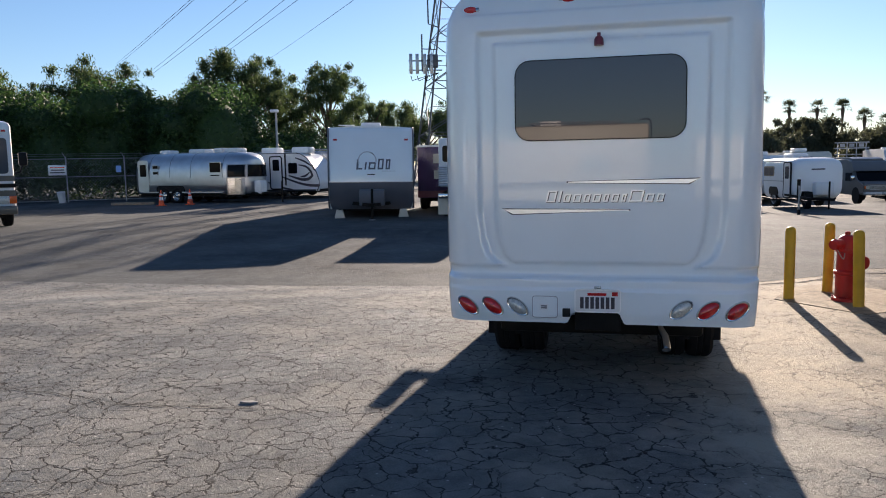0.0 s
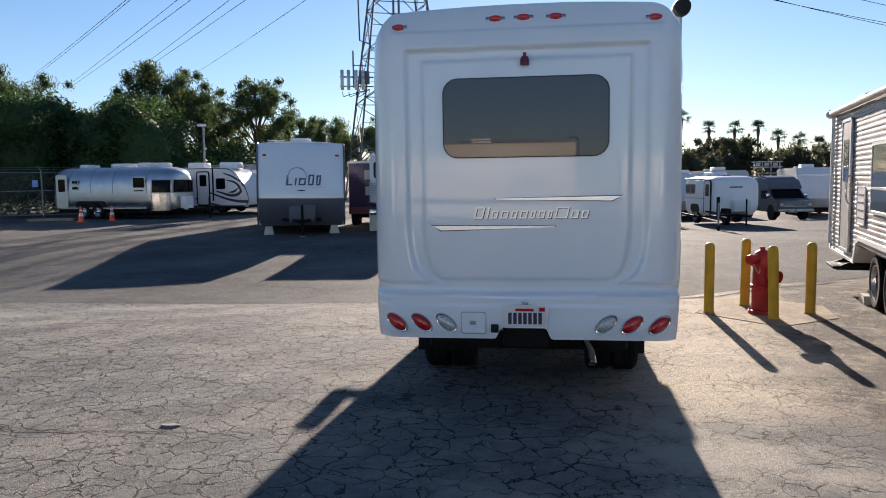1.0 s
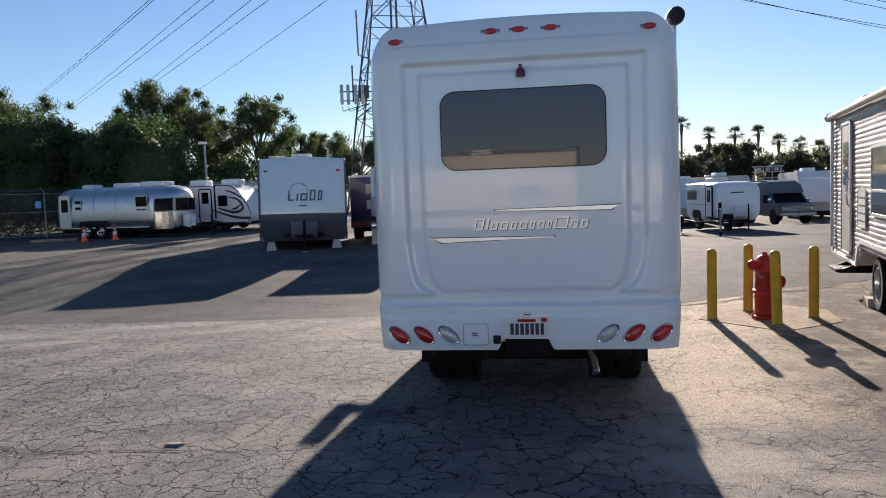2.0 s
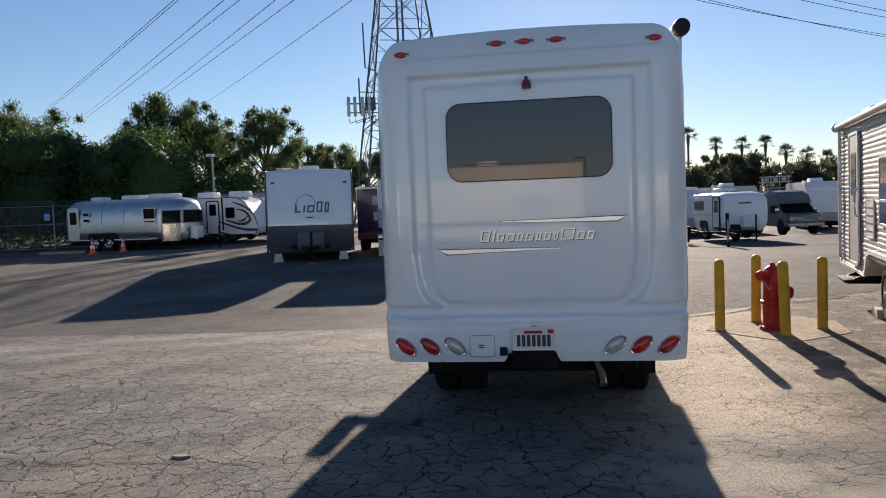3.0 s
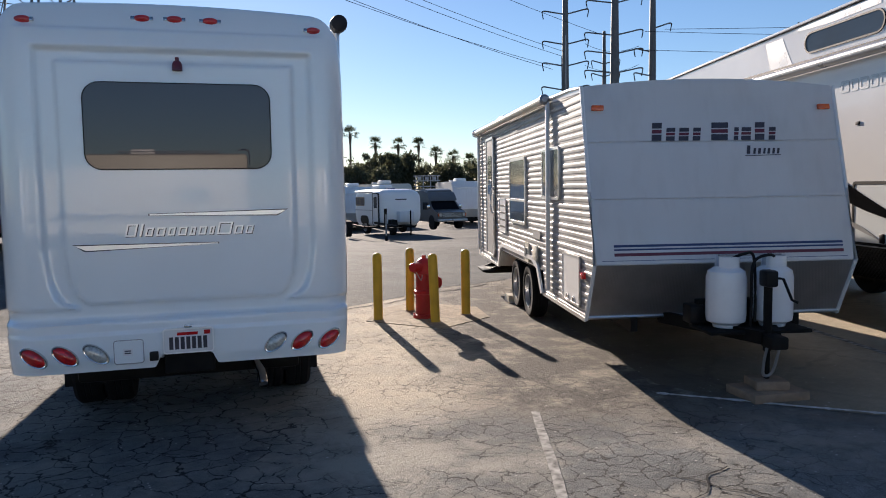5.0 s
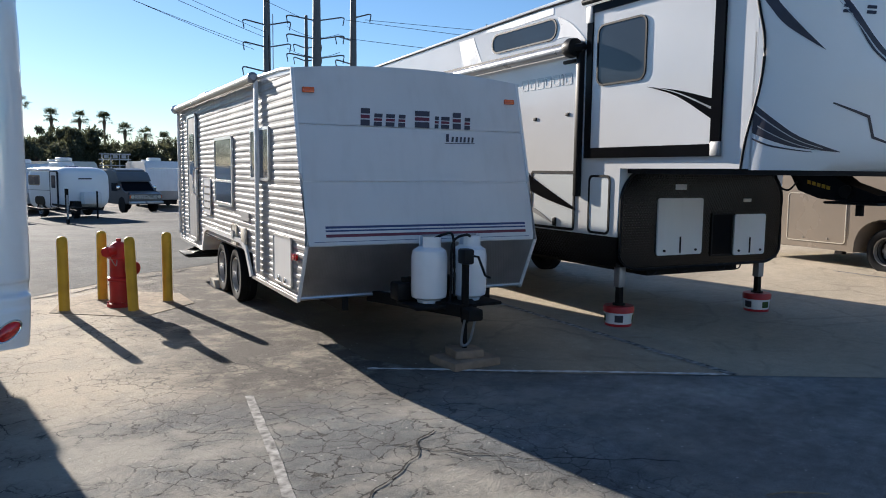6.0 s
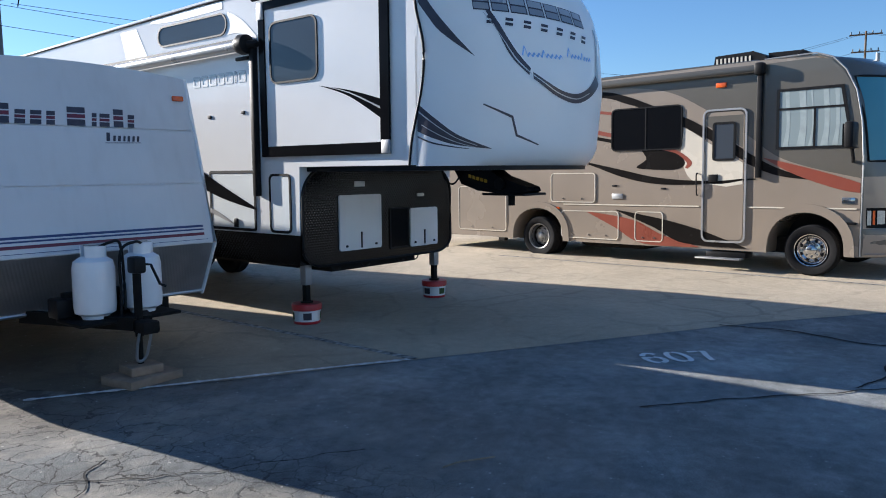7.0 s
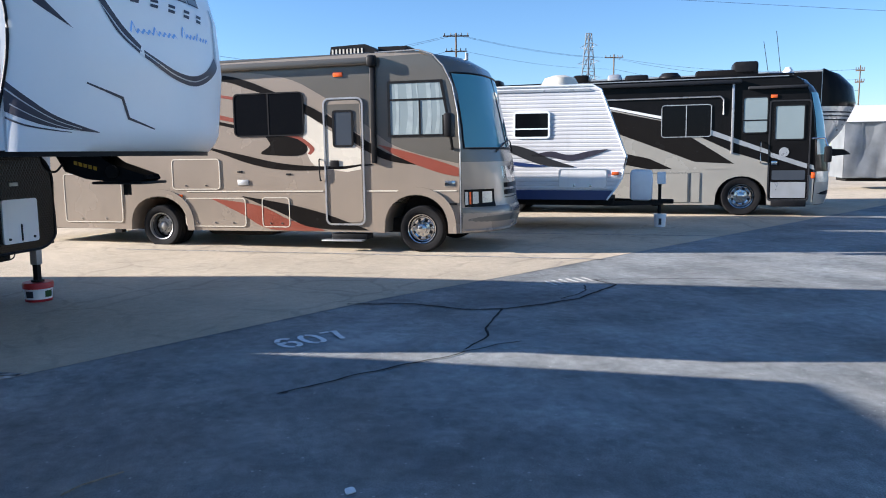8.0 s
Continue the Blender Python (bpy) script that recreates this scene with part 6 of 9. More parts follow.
    G = [(PALE, [(-2.04, 2.37), (-1.7, 2.14), (-1.3, 1.92), (-1.03, 1.76)], [(-2.10, 1.90), (-1.93, 1.50), (-1.5, 1.36), (-1.03, 1.38)], 0.004),
         (UMBER, [(-6.5, 3.06), (-5, 3.14), (-3.65, 3.07), (-3.12, 2.95), (-2.69, 2.78), (-2.09, 2.54), (-1.7, 2.34), (-1.04, 1.94), (-0.54, 1.66), (0.0, 1.47)],
          [(-6.5, 3.05), (-5, 3.06), (-3.66, 2.97), (-3.13, 2.82), (-2.7, 2.67), (-2.1, 2.38), (-1.7, 2.16), (-1.04, 1.76), (-0.54, 1.54), (0.0, 1.46)], 0.006),
         (TAUPE, [(-2.84, 3.04), (-2.26, 2.93), (-1.69, 2.63), (-1.03, 2.21)], [(-2.85, 2.97), (-2.26, 2.78), (-1.69, 2.44), (-1.04, 2.0)], 0.0055),
         (UMBER, [(-5.9, 2.2), (-4.8, 2.02), (-3.94, 1.82), (-3.29, 1.68), (-2.52, 1.52), (-1.72, 1.46), (-0.84, 1.49)], [(-5.9, 2.18), (-4.8, 1.96), (-3.94, 1.78), (-3.18, 1.53), (-2.53, 1.41), (-1.72, 1.40), (-0.84, 1.47)], 0.007),
         (RUST, [(-2.56, 2.03), (-2.18, 1.98), (-1.90, 1.78), (-1.97, 1.66)], [(-2.56, 2.01), (-2.2, 1.93), (-1.99, 1.77), (-2.02, 1.68)], 0.006),
         (RUST, [(-0.72, 1.81), (-0.24, 1.69), (0.34, 1.52), (0.66, 1.41)], [(-0.72, 1.8), (-0.24, 1.54), (0.34, 1.33), (0.66, 1.27)], 0.007),
         (RUST, [(-3.94, 0.91), (-2.99, 0.78), (-2.4, 0.53), (-1.75, 0.36)], [(-3.94, 0.9), (-3.34, 0.63), (-2.79, 0.37), (-1.76, 0.35)], 0.0115),
         (UMBER, [(-3.32, 0.95), (-2.44, 0.81), (-1.69, 0.63), (-0.97, 0.38)], [(-3.32, 0.94), (-2.56, 0.65), (-2.02, 0.41), (-0.97, 0.37)], 0.0125),
         (RUST, [(-6.2, 2.9), (-4.6, 2.86), (-3.41, 2.69)], [(-6.2, 2.86), (-4.6, 2.81), (-3.41, 2.64)], 0.005),
         (RUST, [(-6.4, 2.66), (-4.8, 2.60), (-3.43, 2.32)], [(-6.4, 2.58), (-4.8, 2.50), (-3.43, 2.25)], 0.005),
         (UMBER, [(-6.4, 2.55), (-4.8, 2.46), (-3.43, 2.21)], [(-6.4, 2.5), (-4.8, 2.40), (-3.43, 2.15)], 0.005)]
    for m_, a, b, h in G:
        part("paint_swoosh", swoosh(a, b, 'x', 0.0, h), m_, t)
    part("paint_swoosh", slab(smooth([(-2.81, 2.01), (-2.51, 2.02), (-2.12, 1.90), (-2.02, 1.74), (-2.2, 1.65), (-2.63, 1.66), (-2.92, 1.70), (-2.73, 1.84)], 4, True), 'x', 0.0, 0.005), UMBER, t)
    part("belt_moulding", box(0.0, 0.012, -4.45, -1.76, 1.025, 1.045), PALE, t)
    part("belt_moulding", box(0.0, 0.012, -0.95, 0.62, 1.025, 1.045), PALE, t)
    part("corner_seam", tube([(0.004, 0.685, 0.34), (0.004, 0.685, 1.8), (0.004, 0.655, 2.3), (0.004, 0.57, 2.75), (0.004, 0.42, 3.06), (0.0, 0.24, 3.25), (-0.02, 0.0, 3.335), (-0.02, -0.75, 3.32)], 0.012, 6), SILVER, t)
    # door
    d = part("entrance_door", slab(rr(-1.66, -1.03, 0.50, 2.56, 0.09), 'x', 0.0, 0.012), TAUPE, t, "taupe entrance door with a small window")
    part("door_frame", frame_ring(-1.71, -0.98, 0.45, 2.61, 0.11, 0.03, 'x', 0.0, 0.028), SILVER, d)
    part("door_upper_paint", slab([(-1.64, 2.50), (-1.64, 2.36), (-1.05, 1.98), (-1.05, 2.50)], 'x', 0.012, 0.0135), TAUPE_DARK, d)
    part("door_swoosh", swoosh([(-1.65, 2.34), (-1.35, 2.15), (-1.04, 1.96)], [(-1.65, 2.16), (-1.35, 1.97), (-1.04, 1.78)], 'x', 0.012, 0.0145), UMBER, d)
    part("door_swoosh", slab([(-1.65, 2.1), (-1.04, 1.74), (-1.04, 1.40), (-1.3, 1.36), (-1.65, 1.41)], 'x', 0.012, 0.014), PALE, d)
    part("door_swoosh", swoosh([(-1.65, 1.46), (-1.35, 1.46), (-1.04, 1.49)], [(-1.65, 1.41), (-1.35, 1.41), (-1.04, 1.46)], 'x', 0.012, 0.0155), UMBER, d)
    window(d, 0.014, -1.54, -1.16, 1.78, 2.40, 0.04, 1, GLASS_GREY, BLACK, "", 0.035)
    part("door_lock", box(0.012, 0.035, -1.60, -1.44, 1.44, 1.56, 0.008), BLACK, d)
    part("grab_rail", tube(smooth([(0.01, -1.79, 1.58), (0.06, -1.79, 1.55), (0.06, -1.78, 1.25), (0.01, -1.78, 1.22)], 4), 0.012), BLACK, t)
    part("step_tread", box(0.02, 0.22, -1.72, -0.98, 0.19, 0.215, 0.008), GREY_STEEL, t)
    part("step_frame", box(-0.25, 0.06, -1.60, -0.95, 0.21, 0.30, 0.01), BLACK, t)
    # windows
    window(t, 0.004, -3.42, -2.07, 1.99, 2.74, 0.08, 1, GLASS, BLACK, "v", 0.022)
    cw = [(-0.54, 1.93), (0.56, 1.93), (0.40, 2.84), (-0.54, 2.84)]

    def inset_loop(pts, k):
        c = Vector((sum(p[0] for p in pts) / 4, sum(p[1] for p in pts) / 4))
        return [tuple(Vector(p) + (c - Vector(p)).normalized() * k) for p in pts]

    w_ = part("cab_window", slab(inset_loop(cw, 0.03), 'x', 0.003, 0.008), GLASS_PALE, t, "cab window with pale curtain behind")
    part("cab_window_frame", ring(cw, inset_loop(cw, 0.055), 'x', 0.003, 0.018), BLACK, w_)
    part("glazing_bar", box(0.004, 0.018, -0.52, 0.44, 2.52, 2.55), BLACK, w_)
    part("glazing_bar", box(0.004, 0.016, 0.0, 0.028, 1.96, 2.53), BLACK, w_)
    for k, (y0, y1) in enumerate(((-0.22, -0.12), (0.12, 0.2), (-0.42, -0.36), (0.28, 0.34), (-0.05, -0.02))):
        part("curtain_fold", swoosh([(y0, 2.8), (y0 + 0.03, 2.3), (y0 - 0.02, 1.97)], [(y1, 2.8), (y1 + 0.02, 2.3), (y1, 1.97)], 'x', 0.008, 0.0095), CURTAIN, w_)
    # hatches
    for y0, y1, z0, z1, n in ((-4.50, -3.26, 0.40, 0.92, 3), (-2.94, -2.40, 0.40, 0.93, 2), (-4.74, -3.75, 1.07, 1.62, 2), (-7.14, -5.84, 0.46, 1.38, 2)):
        hatch(t, 0.004, y0, y1, z0, z1, 1, TAUPE, PALE, 0.06, 0.016, 0)
        for i in range(n):
            yy = y0 + (y1 - y0) * (i + 0.7) / (n + 0.4)
            part("latch", cyl((0.0, yy, z0 + 0.07), (0.02, yy, z0 + 0.07), 0.016, seg=8), CHROME, t)
    for y_, z_, l_ in ((-3.35, 1.38, 0.1), (-2.40, 1.33, 0.1)):
        part("side_marker", box(0, 0.014, y_ - l_ / 2, y_ + l_ / 2, z_ - 0.015, z_ + 0.015, 0.005), BLACK, t)
    part("water_port", box(0, 0.02, -3.40, -3.18, 1.14, 1.24, 0.01), GREY_STEEL, t)
    part("amber_lamp", box(0, 0.03, -1.50, -1.33, 2.95, 3.03, 0.01), AMBER_LENS, t)
    part("side_repeater", box(0, 0.02, -4.66, -4.54, 0.93, 0.98, 0.01), AMBER_LENS, t)
    part("badge", box(0, 0.01, 0.42, 0.6, 1.10, 1.2, 0.004), CHROME, t)
    part("door_hold", box(0, 0.03, 0.47, 0.63, 0.80, 0.84, 0.008), BLACK, t)
    # wheel openings
    for yc, rad, top in arches:
        pts = []
        for i in range(17):
            a = math.pi * i / 16
            pts.append((yc - (rad + 0.0) * math.cos(a), 0.33 + max(0, math.sin(a)) ** 0.75 * (top - 0.33)))
        out = [(yc - (rad + 0.14) * math.cos(math.pi * i / 16), 0.33 + max(0, math.sin(math.pi * i / 16)) ** 0.75 * (top + 0.13 - 0.33)) for i in range(17)]
        bm = slab(pts + out[::-1], 'x', -0.004, 0.035)
        part("fender_flare", bm, TAUPE, t)
    part("wheel_well", box(-0.9, -0.01, -5.62, -4.48, 0.93, 0.97), BLACK, t)
    part("wheel_well", box(-0.9, -0.01, -0.62, 0.46, 0.95, 0.98), BLACK, t)
    part("inner_wall", box(-0.95, -0.85, -5.7, 0.6, 0.35, 1.0), BLACK, t)
    for y, m_ in ((0.0, CHROME), (-5.06, STEEL)):
        wheel(t, -0.15, y, 0.395, 0.24, m_, 1)
        wheel(t, -Wd + 0.15, y, 0.395, 0.24, m_, -1)
    wheel(t, -0.42, -5.06, 0.395, 0.22, STEEL, 1)
    wheel(t, -Wd + 0.42, -5.06, 0.395, 0.22, STEEL, -1)
    part("chassis", box(-Wd + 0.4, -0.4, rear + 0.2, 0.6, 0.30, 0.55), UNDER, t)
    part("fuel_tank", box(-Wd + 0.5, -0.3, -4.2, -2.9, 0.22, 0.45, 0.05), UNDER, t)
    part("tow_receiver", box(-0.12, 0.0, -6.05, -5.9, 0.27, 0.33), UNDER, t)
    # awning and mirrors
    aw = part("awning_roll", box(0.02, 0.13, -7.6, -0.82, 3.12, 3.24, 0.04, seg=3), TAUPE_DARK, t)
    part("awning_end", box(0.01, 0.15, -0.86, -0.70, 3.08, 3.27, 0.04), BLACK, aw)
    part("awning_arm", box(0.005, 0.07, -0.83, -0.745, 1.50, 3.10, 0.012), BLACK, aw)
    for s, x in ((1, 0.0), (-1, -Wd)):
        mi = part("mirror", box(min(x + s * 0.16, x + s * 0.42), max(x + s * 0.16, x + s * 0.42), 0.52, 0.66, 1.90, 2.28, 0.04), BLACK, t)
        part("mirror_face", box(min(x + s * 0.18, x + s * 0.40), max(x + s * 0.18, x + s * 0.40), 0.505, 0.52, 1.93, 2.25), BLACK_GLOSS, mi)
        part("mirror_arm", tube([(x, 0.55, 1.72), (x + s * 0.18, 0.6, 1.76), (x + s * 0.27, 0.6, 1.92)], 0.025), BLACK, mi)
    # roof fittings
    ac = part("air_conditioner", slab([(-1.95, 3.30), (-1.90, 3.58), (-1.25, 3.60), (-1.05, 3.50), (-0.95, 3.30)], 'x', -1.65, -0.85), BLACK, t)
    for k in range(9):
        part("louvre", box(-0.852, -0.84, -1.88 + k * 0.07, -1.85 + k * 0.07, 3.35, 3.53), CREAM, ac)
    part("roof_vent", slab([(-1.02, 3.36), (-1.06, 3.56), (-0.5, 3.55), (-0.72, 3.36)], 'x', -1.5, -1.0), BLACK, t)
    part("horn", cyl((-1.1, 0.55, 3.2), (-1.1, 0.55, 3.38), 0.03, seg=10), GREY_STEEL, t)
    part("roof_edge", box(-Wd + 0.05, -0.02, rear + 0.2, -0.85, 3.26, 3.33, 0.02), TAUPE_DARK, t)
    return t


taupe_coach()

# ---- smaller white trailer beside the coach ----
def small_trailer():
    t = thing("travel_trailer", "white travel trailer with blue base and wave graphics beside a coach", "travel trailer", at(15.39, -8.29, -117))
    W = 1.15
    back = -7.2

    def front(z):
        return float(np.interp(z, (0.66, 1.05, 1.55, 2.95, 3.05), (-1.12, -0.84, -0.74, -1.28, -1.40)))

    prof = [(back, 0.66)] + [(front(z), z) for z in (0.66, 0.8, 0.93, 1.05, 1.3, 1.55, 2.2, 2.95)] + [(-1.42, 3.05), (-3.4, 3.03), (back, 2.98)]
    part("body", slab(prof, 'x', -W + 0.01, W - 0.01), WHITE_PANEL, t)
    bm = bmesh.new()
    prev = None
    z = 0.87
    while z < 3.0:
        for dx, dz in ((0.0, 0), (0.006, 0.014), (0.006, 0.055), (0.0, 0.068)):
            zz = min(z + dz, 3.0)
            cur = (bm.verts.new((W - 0.006 + dx, back, zz)), bm.verts.new((W - 0.006 + dx, front(zz) - 0.01, zz)))
            if prev:
                bm.faces.new((prev[0], prev[1], cur[1], cur[0]))
            prev = cur
        z += 0.082
    part("ribbed_side", bm, SIDING_WHITE, t, angle=20)
    part("blue_base", slab([(back, 0.66), (front(0.66), 0.66), (front(0.86), 0.86), (back, 0.86)], 'x', W - 0.004, W + 0.008), NAVY, t)
    part("edge_trim", tube([(W, front(z) + 0.006, z) for z in (0.66, 0.9, 1.1, 1.3, 1.55, 2.2, 2.95)] + [(W, -1.45, 3.04), (W, -3.4, 3.04), (W, back, 3.0)], 0.022, 6), WHITE, t)
    part("roof_rail", box(W - 0.01, W + 0.02, back, -1.5, 2.92, 2.97), SILVER, t)
    for up_, lo_, m_ in (([(-3.6, 1.70), (-3.2, 1.82), (-2.8, 1.74), (-2.3, 1.52), (-1.8, 1.36)], [(-3.6, 1.68), (-3.2, 1.66), (-2.8, 1.50), (-2.4, 1.38), (-1.8, 1.34)], CHARCOAL),
                         ([(-2.7, 1.60), (-2.3, 1.68), (-1.9, 1.60), (-1.5, 1.68), (-1.12, 1.72)], [(-2.7, 1.58), (-2.3, 1.56), (-1.9, 1.48), (-1.5, 1.56), (-1.12, 1.70)], INK),
                         ([(-3.4, 1.50), (-2.9, 1.44), (-2.4, 1.38)], [(-3.4, 1.46), (-2.9, 1.36), (-2.4, 1.36)], NAVY)):
        part("wave_graphic", swoosh(up_, lo_, 'x', W + 0.004, W + 0.012), m_, t)
    window(t, W + 0.008, -3.10, -2.32, 1.95, 2.52, 0.06, 1, GLASS, WHITE, "h", 0.04)
    window(t, W + 0.008, -6.4, -5.4, 1.95, 2.52, 0.06, 1, GLASS, WHITE, "h", 0.04)
    hatch(t, W + 0.006, -2.13, -1.12, 0.90, 1.31, 1, WHITE_PANEL, ALU, 0.05, 0.02, 2)
    part("marker_lamp", box(W, W + 0.035, -1.02, -0.88, 1.18, 1.25, 0.01), AMBER_LENS, t)
    part("roof_unit", spun([(0.42, 3.02), (0.42, 3.1), (0.33, 3.26), (0.15, 3.32), (0.001, 3.33)], 20, 'z', None, (0.4, -2.2, 0)), CREAM, t)
    for s in (1, -1):
        for y in (-4.2, -5.1):
            wheel(t, s * 0.98, y, 0.34, 0.2, SILVER, s)
        part("drawbar", slab([(s * 0.7, -1.2), (s * 0.62, -1.2), (s * 0.0, 0.02), (s * 0.08, 0.06)], 'z', 0.50, 0.60), UNDER, t)
    part("axle", cyl((-0.9, -4.2, 0.34), (0.9, -4.2, 0.34), 0.04), UNDER, t)
    part("chassis", box(-0.8, 0.8, back + 0.2, -1.0, 0.52, 0.67), UNDER, t)
    part("coupler", box(-0.06, 0.06, 0.0, 0.28, 0.52, 0.62, 0.02), UNDER, t)
    part("bottle_cover", box(-0.4, 0.4, -0.66, -0.18, 0.60, 1.27, 0.08), TANK, t)
    part("tongue_jack", cyl((0, -0.02, 0.28), (0, -0.02, 1.0), 0.035, seg=12), UNDER, t)
    part("jack_head", box(-0.06, 0.06, -0.08, 0.1, 0.95, 1.22, 0.02), TANK, t)
    return t


small_trailer()
b = thing("bucket", "pale blue-grey bucket under a trailer tongue jack", "bucket", at(15.39, -8.29, -117) @ pose(0, 0, 0), "", "")
part("pail", spun([(0.115, 0.0), (0.12, 0.02), (0.135, 0.27), (0.14, 0.275), (0.14, 0.30), (0.001, 0.30)], 24), TANK, b)
part("label_patch", box(0.118, 0.132, -0.03, 0.03, 0.06, 0.2), INK, b)


# ---- black and silver coach ----
def black_coach():
    t = thing("motor_coach", "black and silver class A motor coach with sweeping dark graphics", "motor coach", at(17.57, -11.68, -118, 0.5))
    Wd, rear = 2.55, -8.5
    part("lower_body", slab([(rear, 0.28)] + arch_profile(0.28, [(-6.0, 0.62, 1.0), (0.06, 0.64, 1.02)]) + [(1.75, 0.28), (1.78, 1.2), (rear, 1.2)], 'x', -Wd, 0), COACH_BEIGE, t, "silver-beige lower panels")
    prof = [(rear, 1.2), (1.78, 1.2), (1.74, 2.2), (1.62, 3.0), (1.45, 3.4), (1.15, 3.56), (0.6, 3.6), (rear, 3.55)]
    bm = slab(prof, 'x', -Wd, 0)
    bmesh.ops.bevel(bm, geom=[e for e in bm.edges if min(v.co.z for v in e.verts) > 2.0 and abs(e.verts[0].co.x - e.verts[1].co.x) < 0.01], offset=0.06, segments=3, affect='EDGES', clamp_overlap=True)
    part("upper_body", bm, BLACK_GLOSS, t, "glossy black upper body")
    NZ, NS, NC = (0.28, 0.6, 1.2, 1.9, 2.6, 3.1, 3.4, 3.57), (1.75, 1.78, 1.80, 1.77, 1.70, 1.60, 1.44, 1.15), (2.2, 2.3, 2.28, 2.2, 2.08, 1.95, 1.75, 1.2)

    def nose(s, z, out=0.0):
        a, c = float(np.interp(z, NZ, NS)), float(np.interp(z, NZ, NC))
        return (-Wd / 2 + (Wd / 2 - 0.004) * s, a + (c - a) * (1 - abs(s) ** 3) + out, z)

    rings = [[nose(s, z) for s in np.linspace(1, -1, 25)] + [(-Wd + 0.004, nose(1, z)[1] - 0.1, z), (-0.004, nose(1, z)[1] - 0.1, z)] for z in np.linspace(0.28, 3.57, 24)]
    part("nose_cap", loft(rings), BLACK_GLOSS, t)

    def patch(s0, s1, z0, z1, out, ns=12, nz=6):
        bm = bmesh.new()
        g = [[bm.verts.new(nose(s0 + (s1 - s0) * i / ns, z0 + (z1 - z0) * j / nz, out)) for i in range(ns + 1)] for j in range(nz + 1)]
        for j in range(nz):
            for i in range(ns):
                bm.faces.new((g[j][i], g[j][i + 1], g[j + 1][i + 1], g[j + 1][i]))
        return bm

    part("front_lower", patch(1, -1, 0.29, 1.1, 0.004, 24, 4), COACH_BEIGE, t)
    part("windscreen", patch(0.97, -0.97, 1.55, 3.1, 0.01, 24, 8), GLASS_BLUE, t)
    part("headlamp", patch(0.99, 0.6, 0.85, 1.12, 0.02, 8, 3), CLEAR_LENS, t)
    part("headlamp", patch(-0.6, -0.99, 0.85, 1.12, 0.02, 8, 3), CLEAR_LENS, t)
    part("turn_lamp", box(-0.02, 0.02, 1.70, 1.80, 0.95, 1.10, 0.01), AMBER_LENS, t)
    # graphics
    part("silver_zone", slab([(-8.4, 1.2), (0.7, 1.2), (0.7, 1.45), (-0.14, 1.62), (-0.9, 2.05), (-1.95, 2.5), (-3.2, 2.80), (-8.4, 2.9)], 'x', 0, 0.004), COACH_BEIGE, t)
    part("silver_zone", slab([(0.7, 0.4), (1.75, 0.4), (1.77, 1.05), (0.7, 1.42)], 'x', 0, 0.003), COACH_BEIGE, t)
    for a, m_, h in (([(-3.6, 2.85), (-1.95, 2.48), (-1.1, 1.98), (-0.12, 1.34), (-1.09, 1.40), (-2.24, 1.85), (-3.4, 2.3)], UMBER, 0.006), ([(-3.6, 2.96), (-1.95, 2.6), (-1.95, 2.53), (-3.6, 2.9)], WHITE_PANEL, 0.008),
                     ([(-0.77, 2.15), (-0.14, 1.89), (1.76, 1.18), (1.76, 1.0), (-0.13, 1.63), (-1.05, 2.08)], BLACK_GLOSS, 0.008), ([(-0.77, 2.24), (1.76, 1.27), (1.76, 1.17), (-0.77, 2.11)], SILVER, 0.010),
                     ([(-4.2, 2.0), (-2.9, 1.65), (-2.24, 1.5), (-1.65, 1.22), (-2.23, 1.22), (-4.2, 1.6)], UMBER, 0.007), ([(-8.4, 2.4), (-5.0, 2.5), (-4.0, 2.2), (-8.4, 1.7)], UMBER, 0.006)):
        part("paint_swoosh", slab(a, 'x', 0.0, h), m_, t)
    # door and windows
    d = part("entrance_door", slab(rr(0.72, 1.62, 0.42, 2.88, 0.06), 'x', 0.002, 0.014), BLACK_GLOSS, t)
    part("door_frame", frame_ring(0.68, 1.66, 0.38, 2.92, 0.08, 0.035, 'x', 0.002, 0.022), CHARCOAL, d)
    part("door_lower", slab([(0.76, 0.46), (1.58, 0.46), (1.58, 0.86), (0.76, 0.86)], 'x', 0.014, 0.016), SILVER, d)
    part("door_stripe", slab([(0.74, 1.62), (0.74, 1.5), (1.6, 1.20), (1.6, 1.32)], 'x', 0.014, 0.017), SILVER, d)
    window(d, 0.016, 0.80, 1.52, 1.92, 2.80, 0.05, 1, GLASS_PALE, BLACK, "", 0.03)
    part("door_badge", cyl((0.014, 1.05, 1.62), (0.024, 1.05, 1.62), 0.12, seg=24), SILVER, d, "round silver badge")
    part("door_handle", box(0.014, 0.03, 0.76, 0.9, 1.3, 1.4, 0.01), CHROME, d)
    part("grab_rail", tube([(0.02, 0.5, 1.35), (0.07, 0.5, 1.4), (0.07, 0.5, 1.85), (0.02, 0.5, 1.9)], 0.018), CHROME, t)
    window(t, 0.006, 0.04, 0.66, 2.10, 3.03, 0.07, 1, GLASS_PALE, BLACK, "h", 0.03)
    window(t, 0.006, -1.95, -0.70, 2.04, 2.88, 0.07, 1, GLASS, SILVER, "v", 0.022)
    window(t, 0.006, -5.5, -4.2, 2.04, 2.88, 0.07, 1, GLASS, BLACK, "v", 0.03)
    part("slide_trim", tube([(0.01, -8.0, 3.06), (0.03, -0.5, 3.06), (0.03, -0.42, 2.98), (0.01, -0.42, 2.6)], 0.02, 6), SILVER, t)
